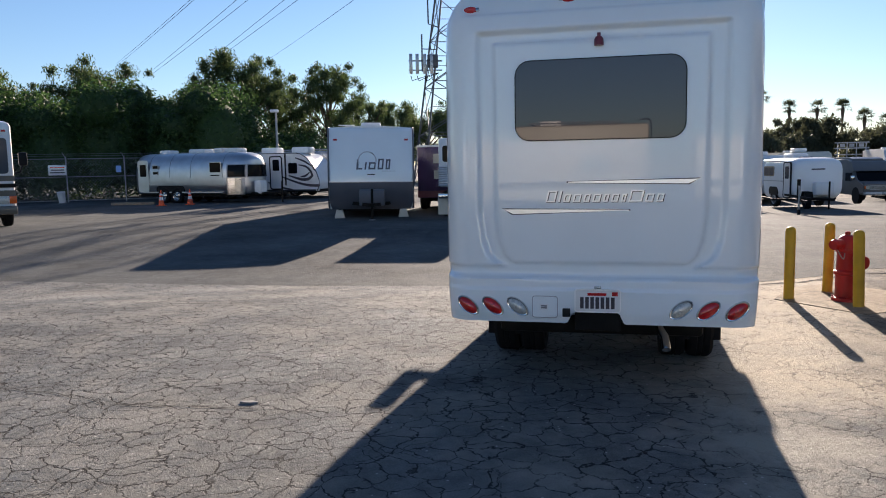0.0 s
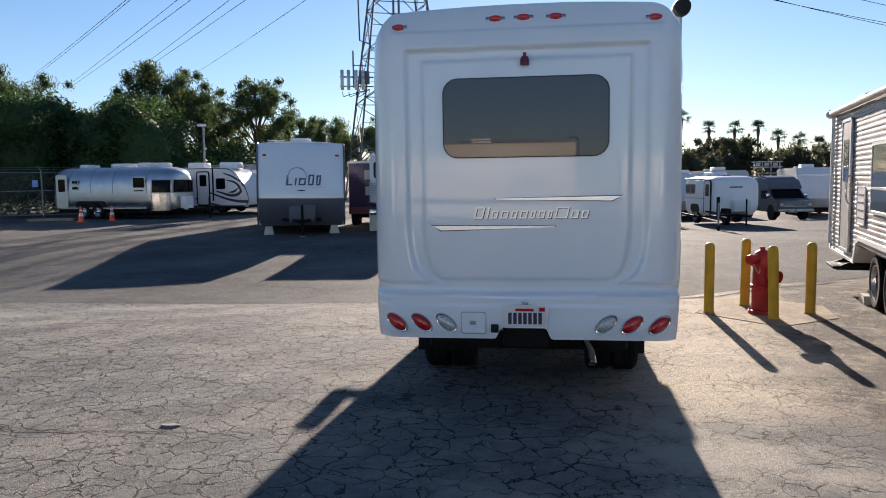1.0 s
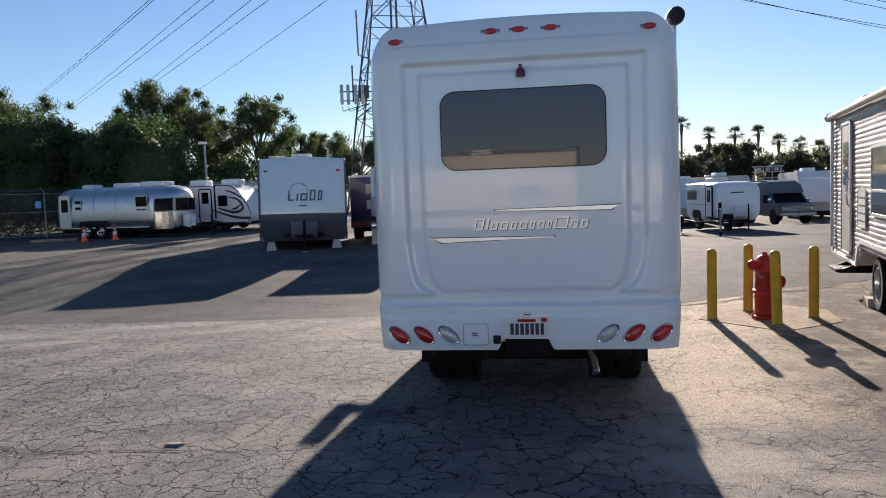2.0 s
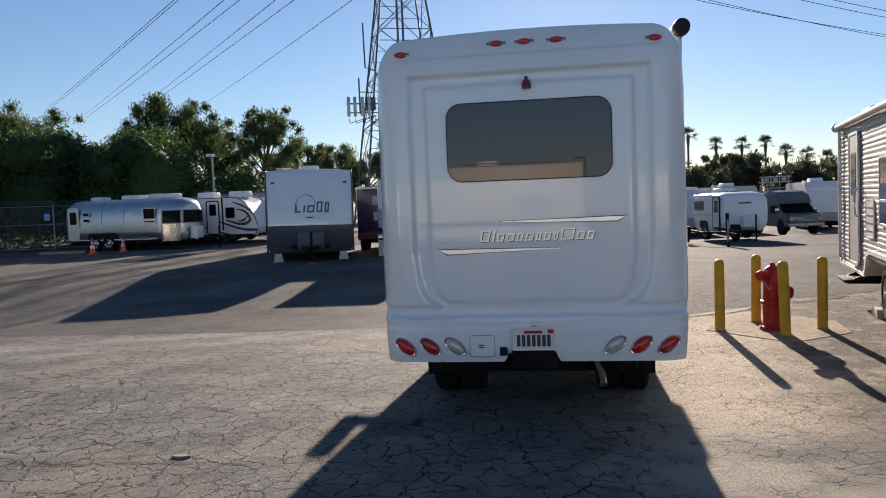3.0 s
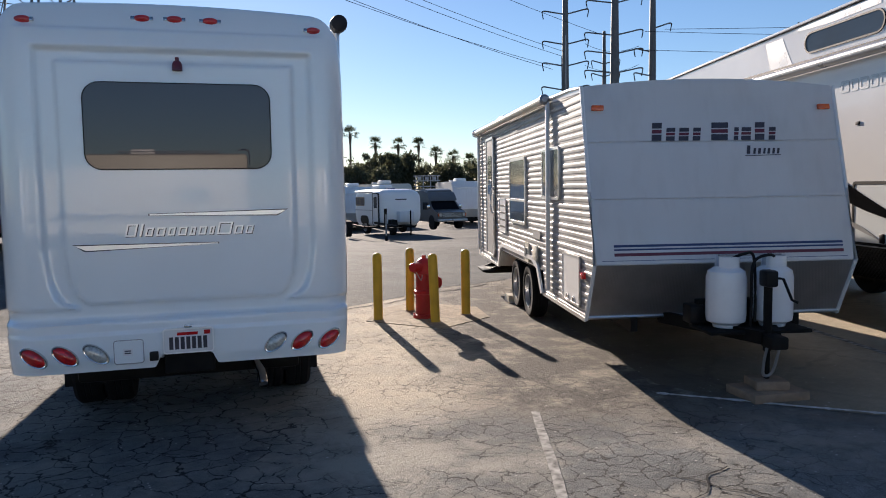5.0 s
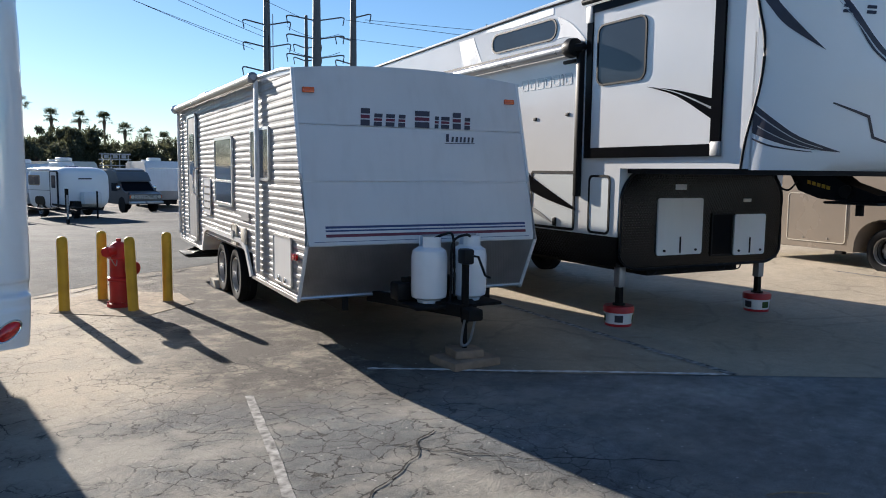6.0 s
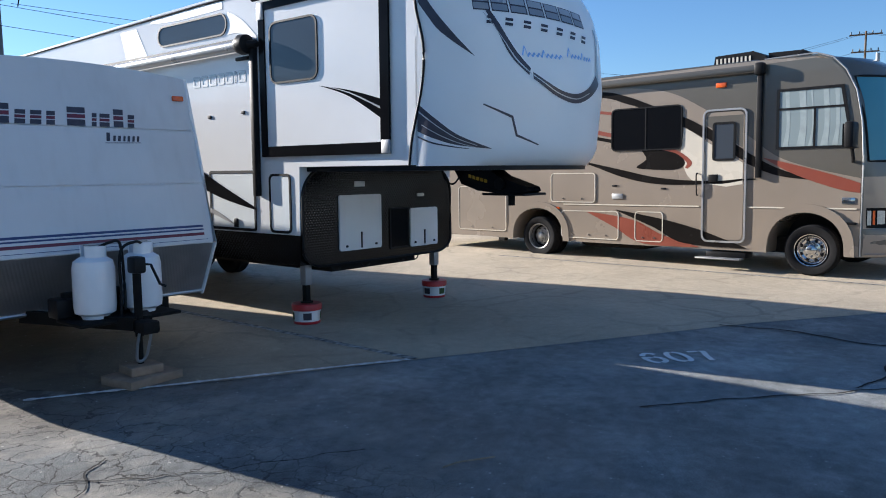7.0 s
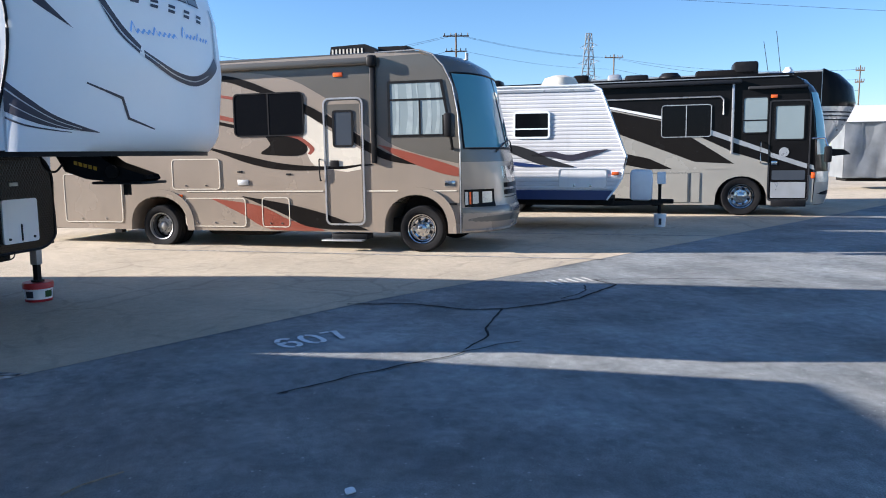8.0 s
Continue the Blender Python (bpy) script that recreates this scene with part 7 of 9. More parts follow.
    # awnings, mirrors, roof
    part("awning_roll", box(0.0, 0.14, -8.0, 0.0, 3.36, 3.46, 0.03), CHARCOAL, t)
    part("awning_roll", box(0.0, 0.12, 0.15, 1.55, 3.20, 3.28, 0.03), CHARCOAL, t)
    part("awning_arm", box(0.0, 0.05, -0.22, -0.16, 1.6, 3.4, 0.01), SILVER, t)
    mi = part("mirror", box(0.12, 0.34, 1.95, 2.1, 1.35, 1.75, 0.04), BLACK, t)
    part("mirror_arm", tube([(0, 1.7, 1.95), (0.18, 1.95, 1.95), (0.23, 2.02, 1.75)], 0.025), CHROME, mi)
    part("amber_lamp", box(0.0, 0.03, 0.70, 0.86, 2.98, 3.06, 0.01), AMBER_LENS, t)
    for y0, y1, h_, m_ in ((-1.08, 0.46, 0.24, UMBER), (-0.12, 0.50, 0.44, BLACK), (-2.93, -2.30, 0.20, BLACK), (-3.40, -3.02, 0.24, SILVER), (-4.35, -3.90, 0.26, UMBER)):
        part("roof_unit", box(-1.65, -0.9, y0, y1, 3.56, 3.58 + h_, 0.07), m_, t)
    part("roof_vent", spun([(0.30, 3.55), (0.30, 3.70), (0.21, 3.80), (0.001, 3.82)], 18, 'z', None, (-1.1, -1.74, 0)), BLACK, t)
    part("roof_gutter", box(-0.01, 0.03, -8.3, 1.1, 3.505, 3.53), GREY_STEEL, t)
    part("door_lower_glass", slab(rr(0.78, 1.56, 0.92, 1.16, 0.03), 'x', 0.014, 0.018), GLASS_GREY, d)
    part("roof_vent", box(-1.0, -0.4, -7.0, -6.3, 3.5, 3.75, 0.08), BLACK, t)
    part("horn_rail", tube([(-0.5, 0.7, 3.64), (-0.5, 1.3, 3.62)], 0.02), CHROME, t)
    part("satellite_dome", spun([(0.12, 3.55), (0.13, 3.7), (0.06, 3.8), (0.001, 3.81)], 16, 'z', None, (-0.8, 1.2, 0)), WHITE_PANEL, t)
    for y_, l_ in ((0.75, 4.5), (1.05, 4.75)):
        part("whip_aerial", cyl((-0.9, y_, 3.58), (-0.9, y_ - 0.15, l_), 0.008, seg=6), BLACK, t)
    # wheels and hatches
    for y in (0.06, -6.0):
        wheel(t, -0.16, y, 0.50, 0.28, CHROME, 1)
        wheel(t, -Wd + 0.16, y, 0.50, 0.28, CHROME, -1)
    part("inner_wall", box(-1.0, -0.9, -6.8, 1.0, 0.3, 1.1), BLACK, t)
    for y0, y1 in ((-2.35, -1.25), (-3.5, -2.42), (-4.6, -3.55), (-1.2, -0.95)):
        hatch(t, 0.003, y0, y1, 0.34, 1.12, 1, COACH_BEIGE, CHARCOAL, 0.02, 0.008, 1 if y1 - y0 > 0.5 else 0)
    part("entry_step", box(-0.1, 0.06, 0.78, 1.6, 0.24, 0.40, 0.01), BLACK, t)
    part("chassis", box(-Wd + 0.4, -0.4, rear + 0.2, 1.6, 0.25, 0.5), UNDER, t)
    return t


black_coach()


# ---- dark fifth wheel and a covered trailer beyond ----
def dark_fifth():
    t = thing("fifth_wheel_trailer", "dark and silver fifth-wheel trailer nose beyond a black coach", "trailer", at(20.3, -15.9, -118))
    part("body", slab([(-8, 0.8), (-1.0, 0.8), (-1.0, 1.8), (0.0, 1.8), (0.0, 3.95), (-8, 3.85)], 'x', -1.25, 1.25), SILVER, t)
    NZ, NB = (1.75, 2.2, 3.0, 3.5, 3.85, 3.98), (0.35, 0.75, 1.15, 1.05, 0.7, 0.2)

    def shell(z0, z1, out, n):
        return [[((1.25 + out) * math.cos(radians(d)), (float(np.interp(z, NZ, NB)) + out) * math.sin(radians(d)), z) for d in np.linspace(0, 180, 21)] for z in np.linspace(z0, z1, n)]

    part("nose_cap", loft(shell(1.75, 2.92, 0.0, 8)), SILVER, t, "silver lower nose")
    part("nose_crown", loft(shell(2.92, 3.98, 0.0, 10)), BLACK_GLOSS, t, "glossy black upper nose")
    for k in range(3):
        part("pale_stripe", loft(shell(2.74 - 0.11 * k, 2.78 - 0.11 * k, 0.006, 2), None, False), CHARCOAL, t)
    part("upper_paint", slab([(-3.5, 3.1), (-0.02, 2.9), (-0.02, 3.9), (-3.5, 3.85)], 'x', 1.25, 1.256), BLACK_GLOSS, t)
    for k in range(4):
        part("pale_stripe", swoosh([(-2.2, 3.02 - k * 0.1), (-1.0, 2.9 - k * 0.1), (0, 2.72 - k * 0.1)], [(-2.2, 2.98 - k * 0.1), (-1.0, 2.86 - k * 0.1), (0, 2.68 - k * 0.1)], 'x', 1.25, 1.258), WHITE_PANEL, t)
    part("pin_box", slab([(-0.8, 1.78), (0.9, 1.7), (1.1, 1.55), (0.6, 1.5), (-0.8, 1.5)], 'x', -0.12, 0.12), BLACK, t)
    for s in (1, -1):
        part("landing_leg", box(s * 1.05 - 0.05, s * 1.05 + 0.05, -1.0, -0.9, 0.0, 0.85), GREY_STEEL, t)
        for y in (-4.5, -5.4):
            wheel(t, s * 0.98, y, 0.38, 0.22, SILVER, s)
    part("awning_arm", tube(smooth([(1.27, -1.2, 3.8), (1.27, -1.15, 3.0), (1.27, -1.35, 2.3)], 4), 0.03, 6), SILVER, t)
    return t


dark_fifth()

# ---- vehicles across the lane ----
def front_trailer():
    t = thing("travel_trailer", "white travel trailer with a charcoal lower front, seen head-on", "travel trailer", at(-2.34, 23.9, -85, 0, -0.8))
    W = 1.34
    prof = [(-7.6, 0.36), (-0.22, 0.28), (-0.04, 0.50), (0.0, 1.14), (-0.12, 2.25), (-0.30, 2.78), (-0.42, 2.86), (-7.6, 2.83)]
    bm = slab(prof, 'x', -W, W)
    bmesh.ops.bevel(bm, geom=[e for e in bm.edges if abs(e.verts[0].co.x - e.verts[1].co.x) < 0.01 and min(v.co.y for v in e.verts) > -1], offset=0.05, segments=2, affect='EDGES', clamp_overlap=True)
    part("body", bm, WHITE, t)
    rings = [[(x, y, 2.845 + 0.07 * (1 - (x / W) ** 2)) for x in np.linspace(-W, W, 13)] + [(W, y, 2.78), (-W, y, 2.78)] for y in (-7.6, -0.42)]
    part("roof", loft(rings), WHITE_PANEL, t)
    bm = bmesh.new()
    vs = [bm.verts.new(p) for p in ((-W + 0.10, -0.20, 0.27), (W - 0.10, -0.20, 0.27), (W - 0.02, -0.03, 0.50), (W - 0.02, 0.006, 1.13), (-W + 0.02, 0.006, 1.13), (-W + 0.02, -0.03, 0.50))]
    bm.faces.new((vs[0], vs[1], vs[2], vs[5])), bm.faces.new((vs[5], vs[2], vs[3], vs[4]))
    part("stone_guard", bm, SLATE, t, "charcoal lower front panel")
    part("trim_line", box(-W, W, -0.01, 0.014, 1.13, 1.155), ALU, t)
    for s in (1, -1):
        part("edge_trim", tube([(s * W, -0.2, 0.30), (s * W, -0.02, 0.50), (s * W, 0.0, 1.14), (s * W, -0.12, 2.25), (s * W, -0.3, 2.78), (s * W, -0.5, 2.86)], 0.025, 6), SLATE, t)
        part("marker_lamp", box(s * 1.12 - 0.06, s * 1.12 + 0.06, -0.22, -0.16, 2.44, 2.50, 0.01), RED_LENS, t)
        part("stabiliser_jack", box(s * 1.02 - 0.04, s * 1.02 + 0.04, -0.35, -0.27, 0.2, 0.45), UNDER, t)
        part("drawbar", slab([(s * 0.7, -0.3), (s * 0.6, -0.3), (0.0, 1.2), (s * 0.08, 1.25)], 'z', 0.42, 0.52), UNDER, t)
        for y in (-3.4, -4.3):
            wheel(t, s * 1.05, y, 0.34, 0.2, SILVER, s)
        part("awning_roll", cyl((s * (W + 0.06), -6.8, 2.62), (s * (W + 0.06), -0.7, 2.62), 0.05, seg=10), BLACK, t)
    part("battery_box", box(-0.42, 0.38, 0.2, 0.75, 0.42, 0.92, 0.05), SLATE, t)
    part("tongue_jack", cyl((-0.02, 1.1, 0.04), (-0.02, 1.1, 0.95), 0.04, seg=10), UNDER, t)
    part("jack_foot", cyl((-0.02, 1.1, 0.0), (-0.02, 1.1, 0.03), 0.1, seg=12), GREY_STEEL, t)
    part("chassis", box(-0.8, 0.8, -7.2, -0.3, 0.22, 0.40), UNDER, t)
    x = 0.47
    m = Matrix.Translation((0, -0.045, 1.53)) @ Matrix.Rotation(radians(6.5), 4, 'X')
    part("letter_block", slab([(x, 0), (x - 0.19, 0), (x - 0.19, 0.05), (x - 0.07, 0.05), (x - 0.09, 0.32), (x - 0.03, 0.32)], 'y', 0.0, 0.01), SLATE, t, m=m)
    x -= 0.26
    for w, h in ((0.05, 0.23), (0.22, 0.23), (0.18, 0.34), (0.14, 0.32)):
        if w < 0.1:
            part("letter_block", slab([(x, 0), (x - w, 0), (x - w - 0.03, h), (x - 0.03, h)], 'y', 0.0, 0.01), SLATE, t, m=m)
        else:
            part("letter_block", ring([(x, 0), (x - w, 0), (x - w - 0.03, h), (x - 0.03, h)], [(x - 0.05, 0.05), (x - w + 0.05, 0.05), (x - w + 0.02, h - 0.05), (x - 0.08, h - 0.05)], 'y', 0.0, 0.01), SLATE, t, m=m)
        x -= w + 0.07
    arc = [(0.12 + 0.3 * math.cos(radians(a)), 1.86 + 0.3 * math.sin(radians(a))) for a in range(-20, 200, 12)]
    arc2 = [(0.12 + 0.26 * math.cos(radians(a)), 1.86 + 0.26 * math.sin(radians(a))) for a in range(-20, 200, 12)]
    part("brand_arc", slab([(p[0], p[1] - 1.6) for p in arc + arc2[::-1]], 'y', 0.0, 0.008), SILVER, t, m=Matrix.Translation((0, -0.045, 1.55)) @ Matrix.Rotation(radians(6.5), 4, 'X'))
    part("brand_line", box(-0.75, -0.35, -0.05, -0.035, 1.47, 1.485), SILVER, t)
    part("front_clips", box(-0.12, 0.12, -0.02, -0.005, 1.36, 1.39), BLACK, t)
    part("air_conditioner", box(-0.35, 0.35, -3.2, -2.3, 2.86, 3.12, 0.08), WHITE_PANEL, t)
    part("roof_vent", box(-0.25, 0.3, -1.6, -1.1, 2.87, 3.01, 0.04), WHITE_PANEL, t)
    part("tv_aerial", tube([(0.85, -2.2, 2.8), (0.85, -2.2, 3.0), (0.55, -2.2, 3.02), (1.1, -2.2, 3.02)], 0.02, 6), WHITE_PANEL, t)
    return t


front_trailer()
for s in (1, -1):
    ob = part("leveling_block", slab([(-0.16, 0.0), (0.16, 0.0), (0.1, 0.26), (-0.1, 0.26)], 'y', -0.2, 0.2), CREAM, None, m=at(-2.34, 23.9, -85) @ pose(s * 1.02, -0.31, 0))
    tagged(ob, "pale plastic levelling block under a trailer corner jack", "leveling block", "levelling blocks")


def silver_trailer():
    t = thing("travel_trailer", "polished aluminium rounded travel trailer with tandem wheels", "travel trailer", at(-12.95, 38.3, -24))
    L0, L1, W, N = -2.7, 4.42, 1.22, 1.17

    def width(k, z):
        """Half width of the shell at height z where its plan is k of the full width."""
        q = min(max((z - 1.2) / (1.24 * (0.60 + 0.40 * k)), 0.0), 1.0) ** 1.25
        return W * k * math.sqrt(max(0.0, 1 - q * q)) ** 0.55

    def section(k):
        out = []
        for a in np.linspace(0, 180, 21):
            x, z = math.cos(radians(a)), math.sin(radians(a))
            out.append((W * k * math.copysign(abs(x) ** 0.55, x), 1.2 + 1.24 * (0.60 + 0.40 * k) * z ** 0.8))
        out += [(-W * k, 0.9), (-W * k * 0.97, 0.55), (-W * k * 0.86, 0.44), (W * k * 0.86, 0.44), (W * k * 0.97, 0.55), (W * k, 0.9)]
        return out

    def plan(deg):
        return math.cos(radians(deg)) ** 0.75, math.sin(radians(deg)) ** 0.9

    stations = [(L0 + 0.9 - 0.9 * plan(d)[1], plan(d)[0]) for d in (84, 76, 66, 54, 42, 30, 20, 10)]
    stations += [(L0 + 0.9 + (L1 - N - L0 - 0.9) * i / 12, 1.0) for i in range(13)]
    stations += [(L1 - N + N * plan(d)[1], plan(d)[0]) for d in (8, 16, 24, 32, 40, 48, 56, 64, 71, 77, 82, 86)]
    rings = [[(x, y, z) for x, z in section(k)] for y, k in stations]
    part("shell", loft(rings), ALU, t, "polished riveted aluminium shell", angle=60)
    for y_ in (-1.3, 0.0, 1.3, 3.24):
        pts = [(x * 1.004, y_, z) for x, z in section(1.0)[:11]]
        part("panel_seam", tube(pts, 0.012, 5), GREY_STEEL, t)
    part("belt_rail", box(W - 0.01, W + 0.02, L0 + 0.9, L1 - 1.2, 0.50, 0.55), ALU, t)
    d = part("entrance_door", slab(rr(-2.05, -1.35, 0.52, 2.1, 0.12), 'x', W, W + 0.02), ALU, t)
    part("door_window", slab(rr(-1.9, -1.5, 1.3, 1.9, 0.06), 'x', W + 0.02, W + 0.03), GLASS, d)
    for y0, y1, z0, z1 in ((-1.1, -0.7, 1.66, 1.86), (-1.1, -0.7, 1.38, 1.56), (2.48, 3.18, 1.44, 1.96), (2.50, 3.12, 1.27, 1.38)):
        window(t, W + 0.005, y0, y1, z0, z1, 0.05, 1, GLASS, ALU, "", 0.03)

    def wrap(a0, a1, z0, z1, out):
        """A patch on the rounded front, from one plan angle to another."""
        bm = bmesh.new()
        rows = []
        for j in range(7):
            z = z0 + (z1 - z0) * j / 6
            row = []
            for i in range(13):
                a = a0 + (a1 - a0) * i / 12
                k, f = plan(min(a, 180 - a))
                x = width(k, z) * (1 if a < 90 else -1)
                row.append(bm.verts.new((x + out * math.cos(radians(a)), L1 - N + N * f + out * math.sin(radians(a)) + 0.01, z)))
            rows.append(row)
        for j in range(6):
            for i in range(12):
                bm.faces.new((rows[j][i], rows[j][i + 1], rows[j + 1][i + 1], rows[j + 1][i]))
        return bm

    for a0, a1 in ((12, 54), (62, 118), (126, 168)):
        part("front_window", wrap(a0, a1, 1.24, 1.80, 0.03), GLASS, t)
        part("window_surround", wrap(a0 - 3, a1 + 3, 1.20, 1.84, 0.02), GREY_STEEL, t)
    part("stone_guard", wrap(9, 54, 0.40, 1.18, 0.05), CHROME, t, "bright metal stone guard")
    for y in (-0.42, 0.42):
        wheel(t, W - 0.04, y, 0.36, 0.2, CHROME, 1)
        wheel(t, -W + 0.14, y, 0.35, 0.2, STEEL, -1)
    part("wheel_well", slab(rr(-0.9, 0.9, 0.4, 0.85, 0.2), 'x', W - 0.02, W + 0.012), BLACK, t)
    for y0, y1, h in ((-1.4, -0.8, 0.16), (0.5, 1.5, 0.18), (2.05, 2.60, 0.2), (2.72, 3.5, 0.18)):
        part("roof_unit", box(-0.4, 0.4, y0, y1, 2.38, 2.44 + h, 0.08), WHITE_PANEL, t)
    part("bottle_cover", box(0.0, 0.5, 4.5, 4.9, 0.42, 1.05, 0.06), WHITE_PANEL, t)
    part("drawbar", slab([(-0.6, 4.4), (0.6, 4.4), (0.06, 6.0), (-0.06, 6.0)], 'z', 0.42, 0.5), UNDER, t)
    part("tongue_jack", cyl((0, 5.75, 0.0), (0, 5.75, 1.0), 0.04, seg=8), UNDER, t)
    part("chassis", box(-0.9, 0.9, L0 + 0.4, L1 - 0.6, 0.3, 0.47), UNDER, t)
    return t


silver_trailer()


def swoosh_trailer():
    t = thing("travel_trailer", "white and grey travel trailer with black swoosh graphics", "travel trailer", at(-6.3, 39.6, -17))
    W = 1.06
    nose_edge = [(0.15, 0.42), (0.31, 0.72), (0.28, 1.0), (0.14, 1.38), (-0.03, 1.68), (-0.35, 2.08), (-0.70, 2.30), (-1.0, 2.36)]
    part("body", slab([(-7.4, 0.42)] + nose_edge + [(-7.4, 2.44)], 'x', -W, W), WHITE_PANEL, t)
    part("nose_line", tube([(W + 0.004, y, z) for y, z in nose_edge], 0.022, 5), CHARCOAL, t)
    part("roof_line", box(W, W + 0.02, -7.3, -0.9, 2.34, 2.375), BLACK, t)
    part("lower_band", box(W, W + 0.006, -7.3, 0.1, 0.42, 0.50), CHARCOAL, t)
    for a, b in (([(-1.02, 2.14), (-0.55, 2.0), (-0.12, 1.74)], [(-1.02, 2.09), (-0.55, 1.90), (-0.10, 1.64)]),
                 ([(-1.43, 1.25), (-0.9, 1.12), (-0.6, 1.07), (-0.3, 1.12), (-0.14, 1.24)], [(-1.43, 1.19), (-0.9, 1.00), (-0.6, 0.93), (-0.25, 0.98), (-0.02, 1.18)]),
                 ([(-0.85, 1.78), (-0.45, 1.72), (-0.16, 1.50), (-0.02, 1.2)], [(-0.85, 1.73), (-0.48, 1.63), (-0.26, 1.45), (-0.14, 1.22)]),
                 ([(-0.75, 1.18), (-0.5, 1.24), (-0.2, 1.42)], [(-0.75, 1.13), (-0.45, 1.14), (-0.2, 1.38)]),
                 ([(-1.78, 1.18), (-0.92, 0.90), (-0.3, 0.78), (0.27, 0.76)], [(-1.78, 1.11), (-0.92, 0.79), (-0.3, 0.65), (0.24, 0.62)]),
                 ([(-2.63, 0.90), (-1.9, 0.68), (-1.24, 0.53)], [(-2.63, 0.84), (-1.9, 0.57), (-1.24, 0.47)])):
        part("paint_swoosh", swoosh(a, b, 'x', W, W + 0.008), INK, t)
    part("nose_patch", slab([(-0.12, 1.74), (0.0, 1.62), (0.12, 1.40), (-0.02, 1.50)], 'x', W, W + 0.009), TAUPE_DARK, t)
    d = part("entrance_door", slab(rr(-2.46, -1.82, 0.54, 2.18, 0.10), 'x', W, W + 0.02), WHITE_PANEL, t)
    part("door_frame", frame_ring(-2.51, -1.77, 0.50, 2.23, 0.14, 0.06, 'x', W, W + 0.03), BLACK, d)
    part("door_window", slab(rr(-2.32, -1.95, 1.47, 2.04, 0.05), 'x', W + 0.02, W + 0.03), GLASS, d)
    part("vertical_trim", box(W, W + 0.03, -1.63, -1.56, 0.72, 2.34), BLACK, t)
    window(t, W + 0.01, -1.43, -0.93, 1.32, 1.86, 0.06)
    window(t, W + 0.01, -3.1, -2.72, 1.16, 1.9, 0.06)
    for y0, y1 in ((-3.36, -2.43), (-1.58, -0.60)):
        part("roof_unit", box(-0.4, 0.4, y0, y1, 2.34, 2.68, 0.08), WHITE_PANEL, t)
    for y in (-5.2, -6.0):
        wheel(t, W - 0.14, y, 0.34)
        wheel(t, -W + 0.14, y, 0.34, side=-1)
    part("chassis", box(-0.8, 0.8, -8.2, 0.2, 0.35, 0.56), UNDER, t)
    part("tongue_jack", cyl((0, 0.6, 0.0), (0, 0.6, 0.9), 0.04, seg=8), UNDER, t)
    return t


swoosh_trailer()


def grey_nose_trailer():
    t = thing("travel_trailer", "pale grey travel trailer with a rounded nose, mostly hidden", "travel trailer", at(-4.0, 42.2, -17))
    rings = []
    for i in range(13):
        a = radians(90 * i / 12)
        k = 0.55 + 0.45 * math.cos(a)
        rings.append([(x * (0.8 + 0.2 * math.cos(a)), 1.3 * math.sin(a) - 1.3, 1.55 + (z - 1.55) * k) for x, z in rr(-1.2, 1.2, 0.55, 2.5, 0.22, 5)])
    part("nose", loft(rings), SILVER, t, "rounded grey nose", angle=60)
    part("body", slab(rr(-1.2, 1.2, 0.55, 2.5, 0.22, 5), 'y', -8.0, -1.3), SILVER, t)
    part("roof_rack", tube([(-0.9, -5.5, 2.6), (0.9, -5.5, 2.6), (0.9, -2.2, 2.6), (-0.9, -2.2, 2.6)], 0.02, 5, closed=True), GREY_STEEL, t)
    for x_ in (-0.9, 0.9):
        for y_ in (-5.5, -2.2):
            part("rack_leg", cyl((x_, y_, 2.42), (x_, y_, 2.6), 0.02, seg=6), GREY_STEEL, t)
    for k in (1, -1):
        for y_ in (-4.2, -5.1):
            wheel(t, k * 1.02, y_, 0.34, 0.2, SILVER, k)
    part("chassis", box(-0.8, 0.8, -7.8, -0.6, 0.36, 0.56), UNDER, t)
    part("tongue_jack", cyl((0, 0.5, 0.0), (0, 0.5, 0.8), 0.035, seg=8), UNDER, t)
    part("drawbar", slab([(-0.6, -0.7), (0.6, -0.7), (0.06, 0.7), (-0.06, 0.7)], 'z', 0.42, 0.5), UNDER, t)


grey_nose_trailer()


def box_trailer():
    t = thing("cargo_trailer", "purple enclosed cargo trailer with faded pictures on its side", "trailer", at(0.12, 26.0, 84))
    part("body", box(-1.05, 1.05, 0.0, 5.4, 0.5, 2.27, 0.03), PURPLE, t)
    part("roof_edge", box(-1.07, 1.07, -0.02, 5.42, 2.24, 2.31, 0.01), WHITE_PANEL, t)
    for k, (y0, y1, z0, z1, m_) in enumerate(((0.3, 1.6, 0.8, 2.0, MAROON), (1.9, 3.2, 0.7, 2.1, SILVER), (3.4, 4.8, 0.9, 1.9, TAUPE_DARK))):
        part("picture_panel", box(-1.058, -1.05, y0, y1, z0, z1), m_, t)
    for x, z, w, h in ((-0.35, 1.85, 0.3, 0.32), (0.35, 1.85, 0.3, 0.32), (-0.35, 1.3, 0.26, 0.3), (0.3, 0.95, 0.5, 0.12)):
        part("lettering_bar", box(x - w / 2, x + w / 2, -0.012, 0.0, z - h / 2, z + h / 2), CREAM, t)
    part("lower_stripe", box(-1.055, 1.055, -0.008, 0.3, 0.52, 0.75), MAROON, t)
    for s in (-1, 1):
        for y in (2.2, 3.0):
            wheel(t, s * 1.12, y, 0.36, 0.22, SILVER, s)
    part("chassis", box(-0.8, 0.8, 0.1, 5.2, 0.38, 0.5), UNDER, t)
    return t


box_trailer()


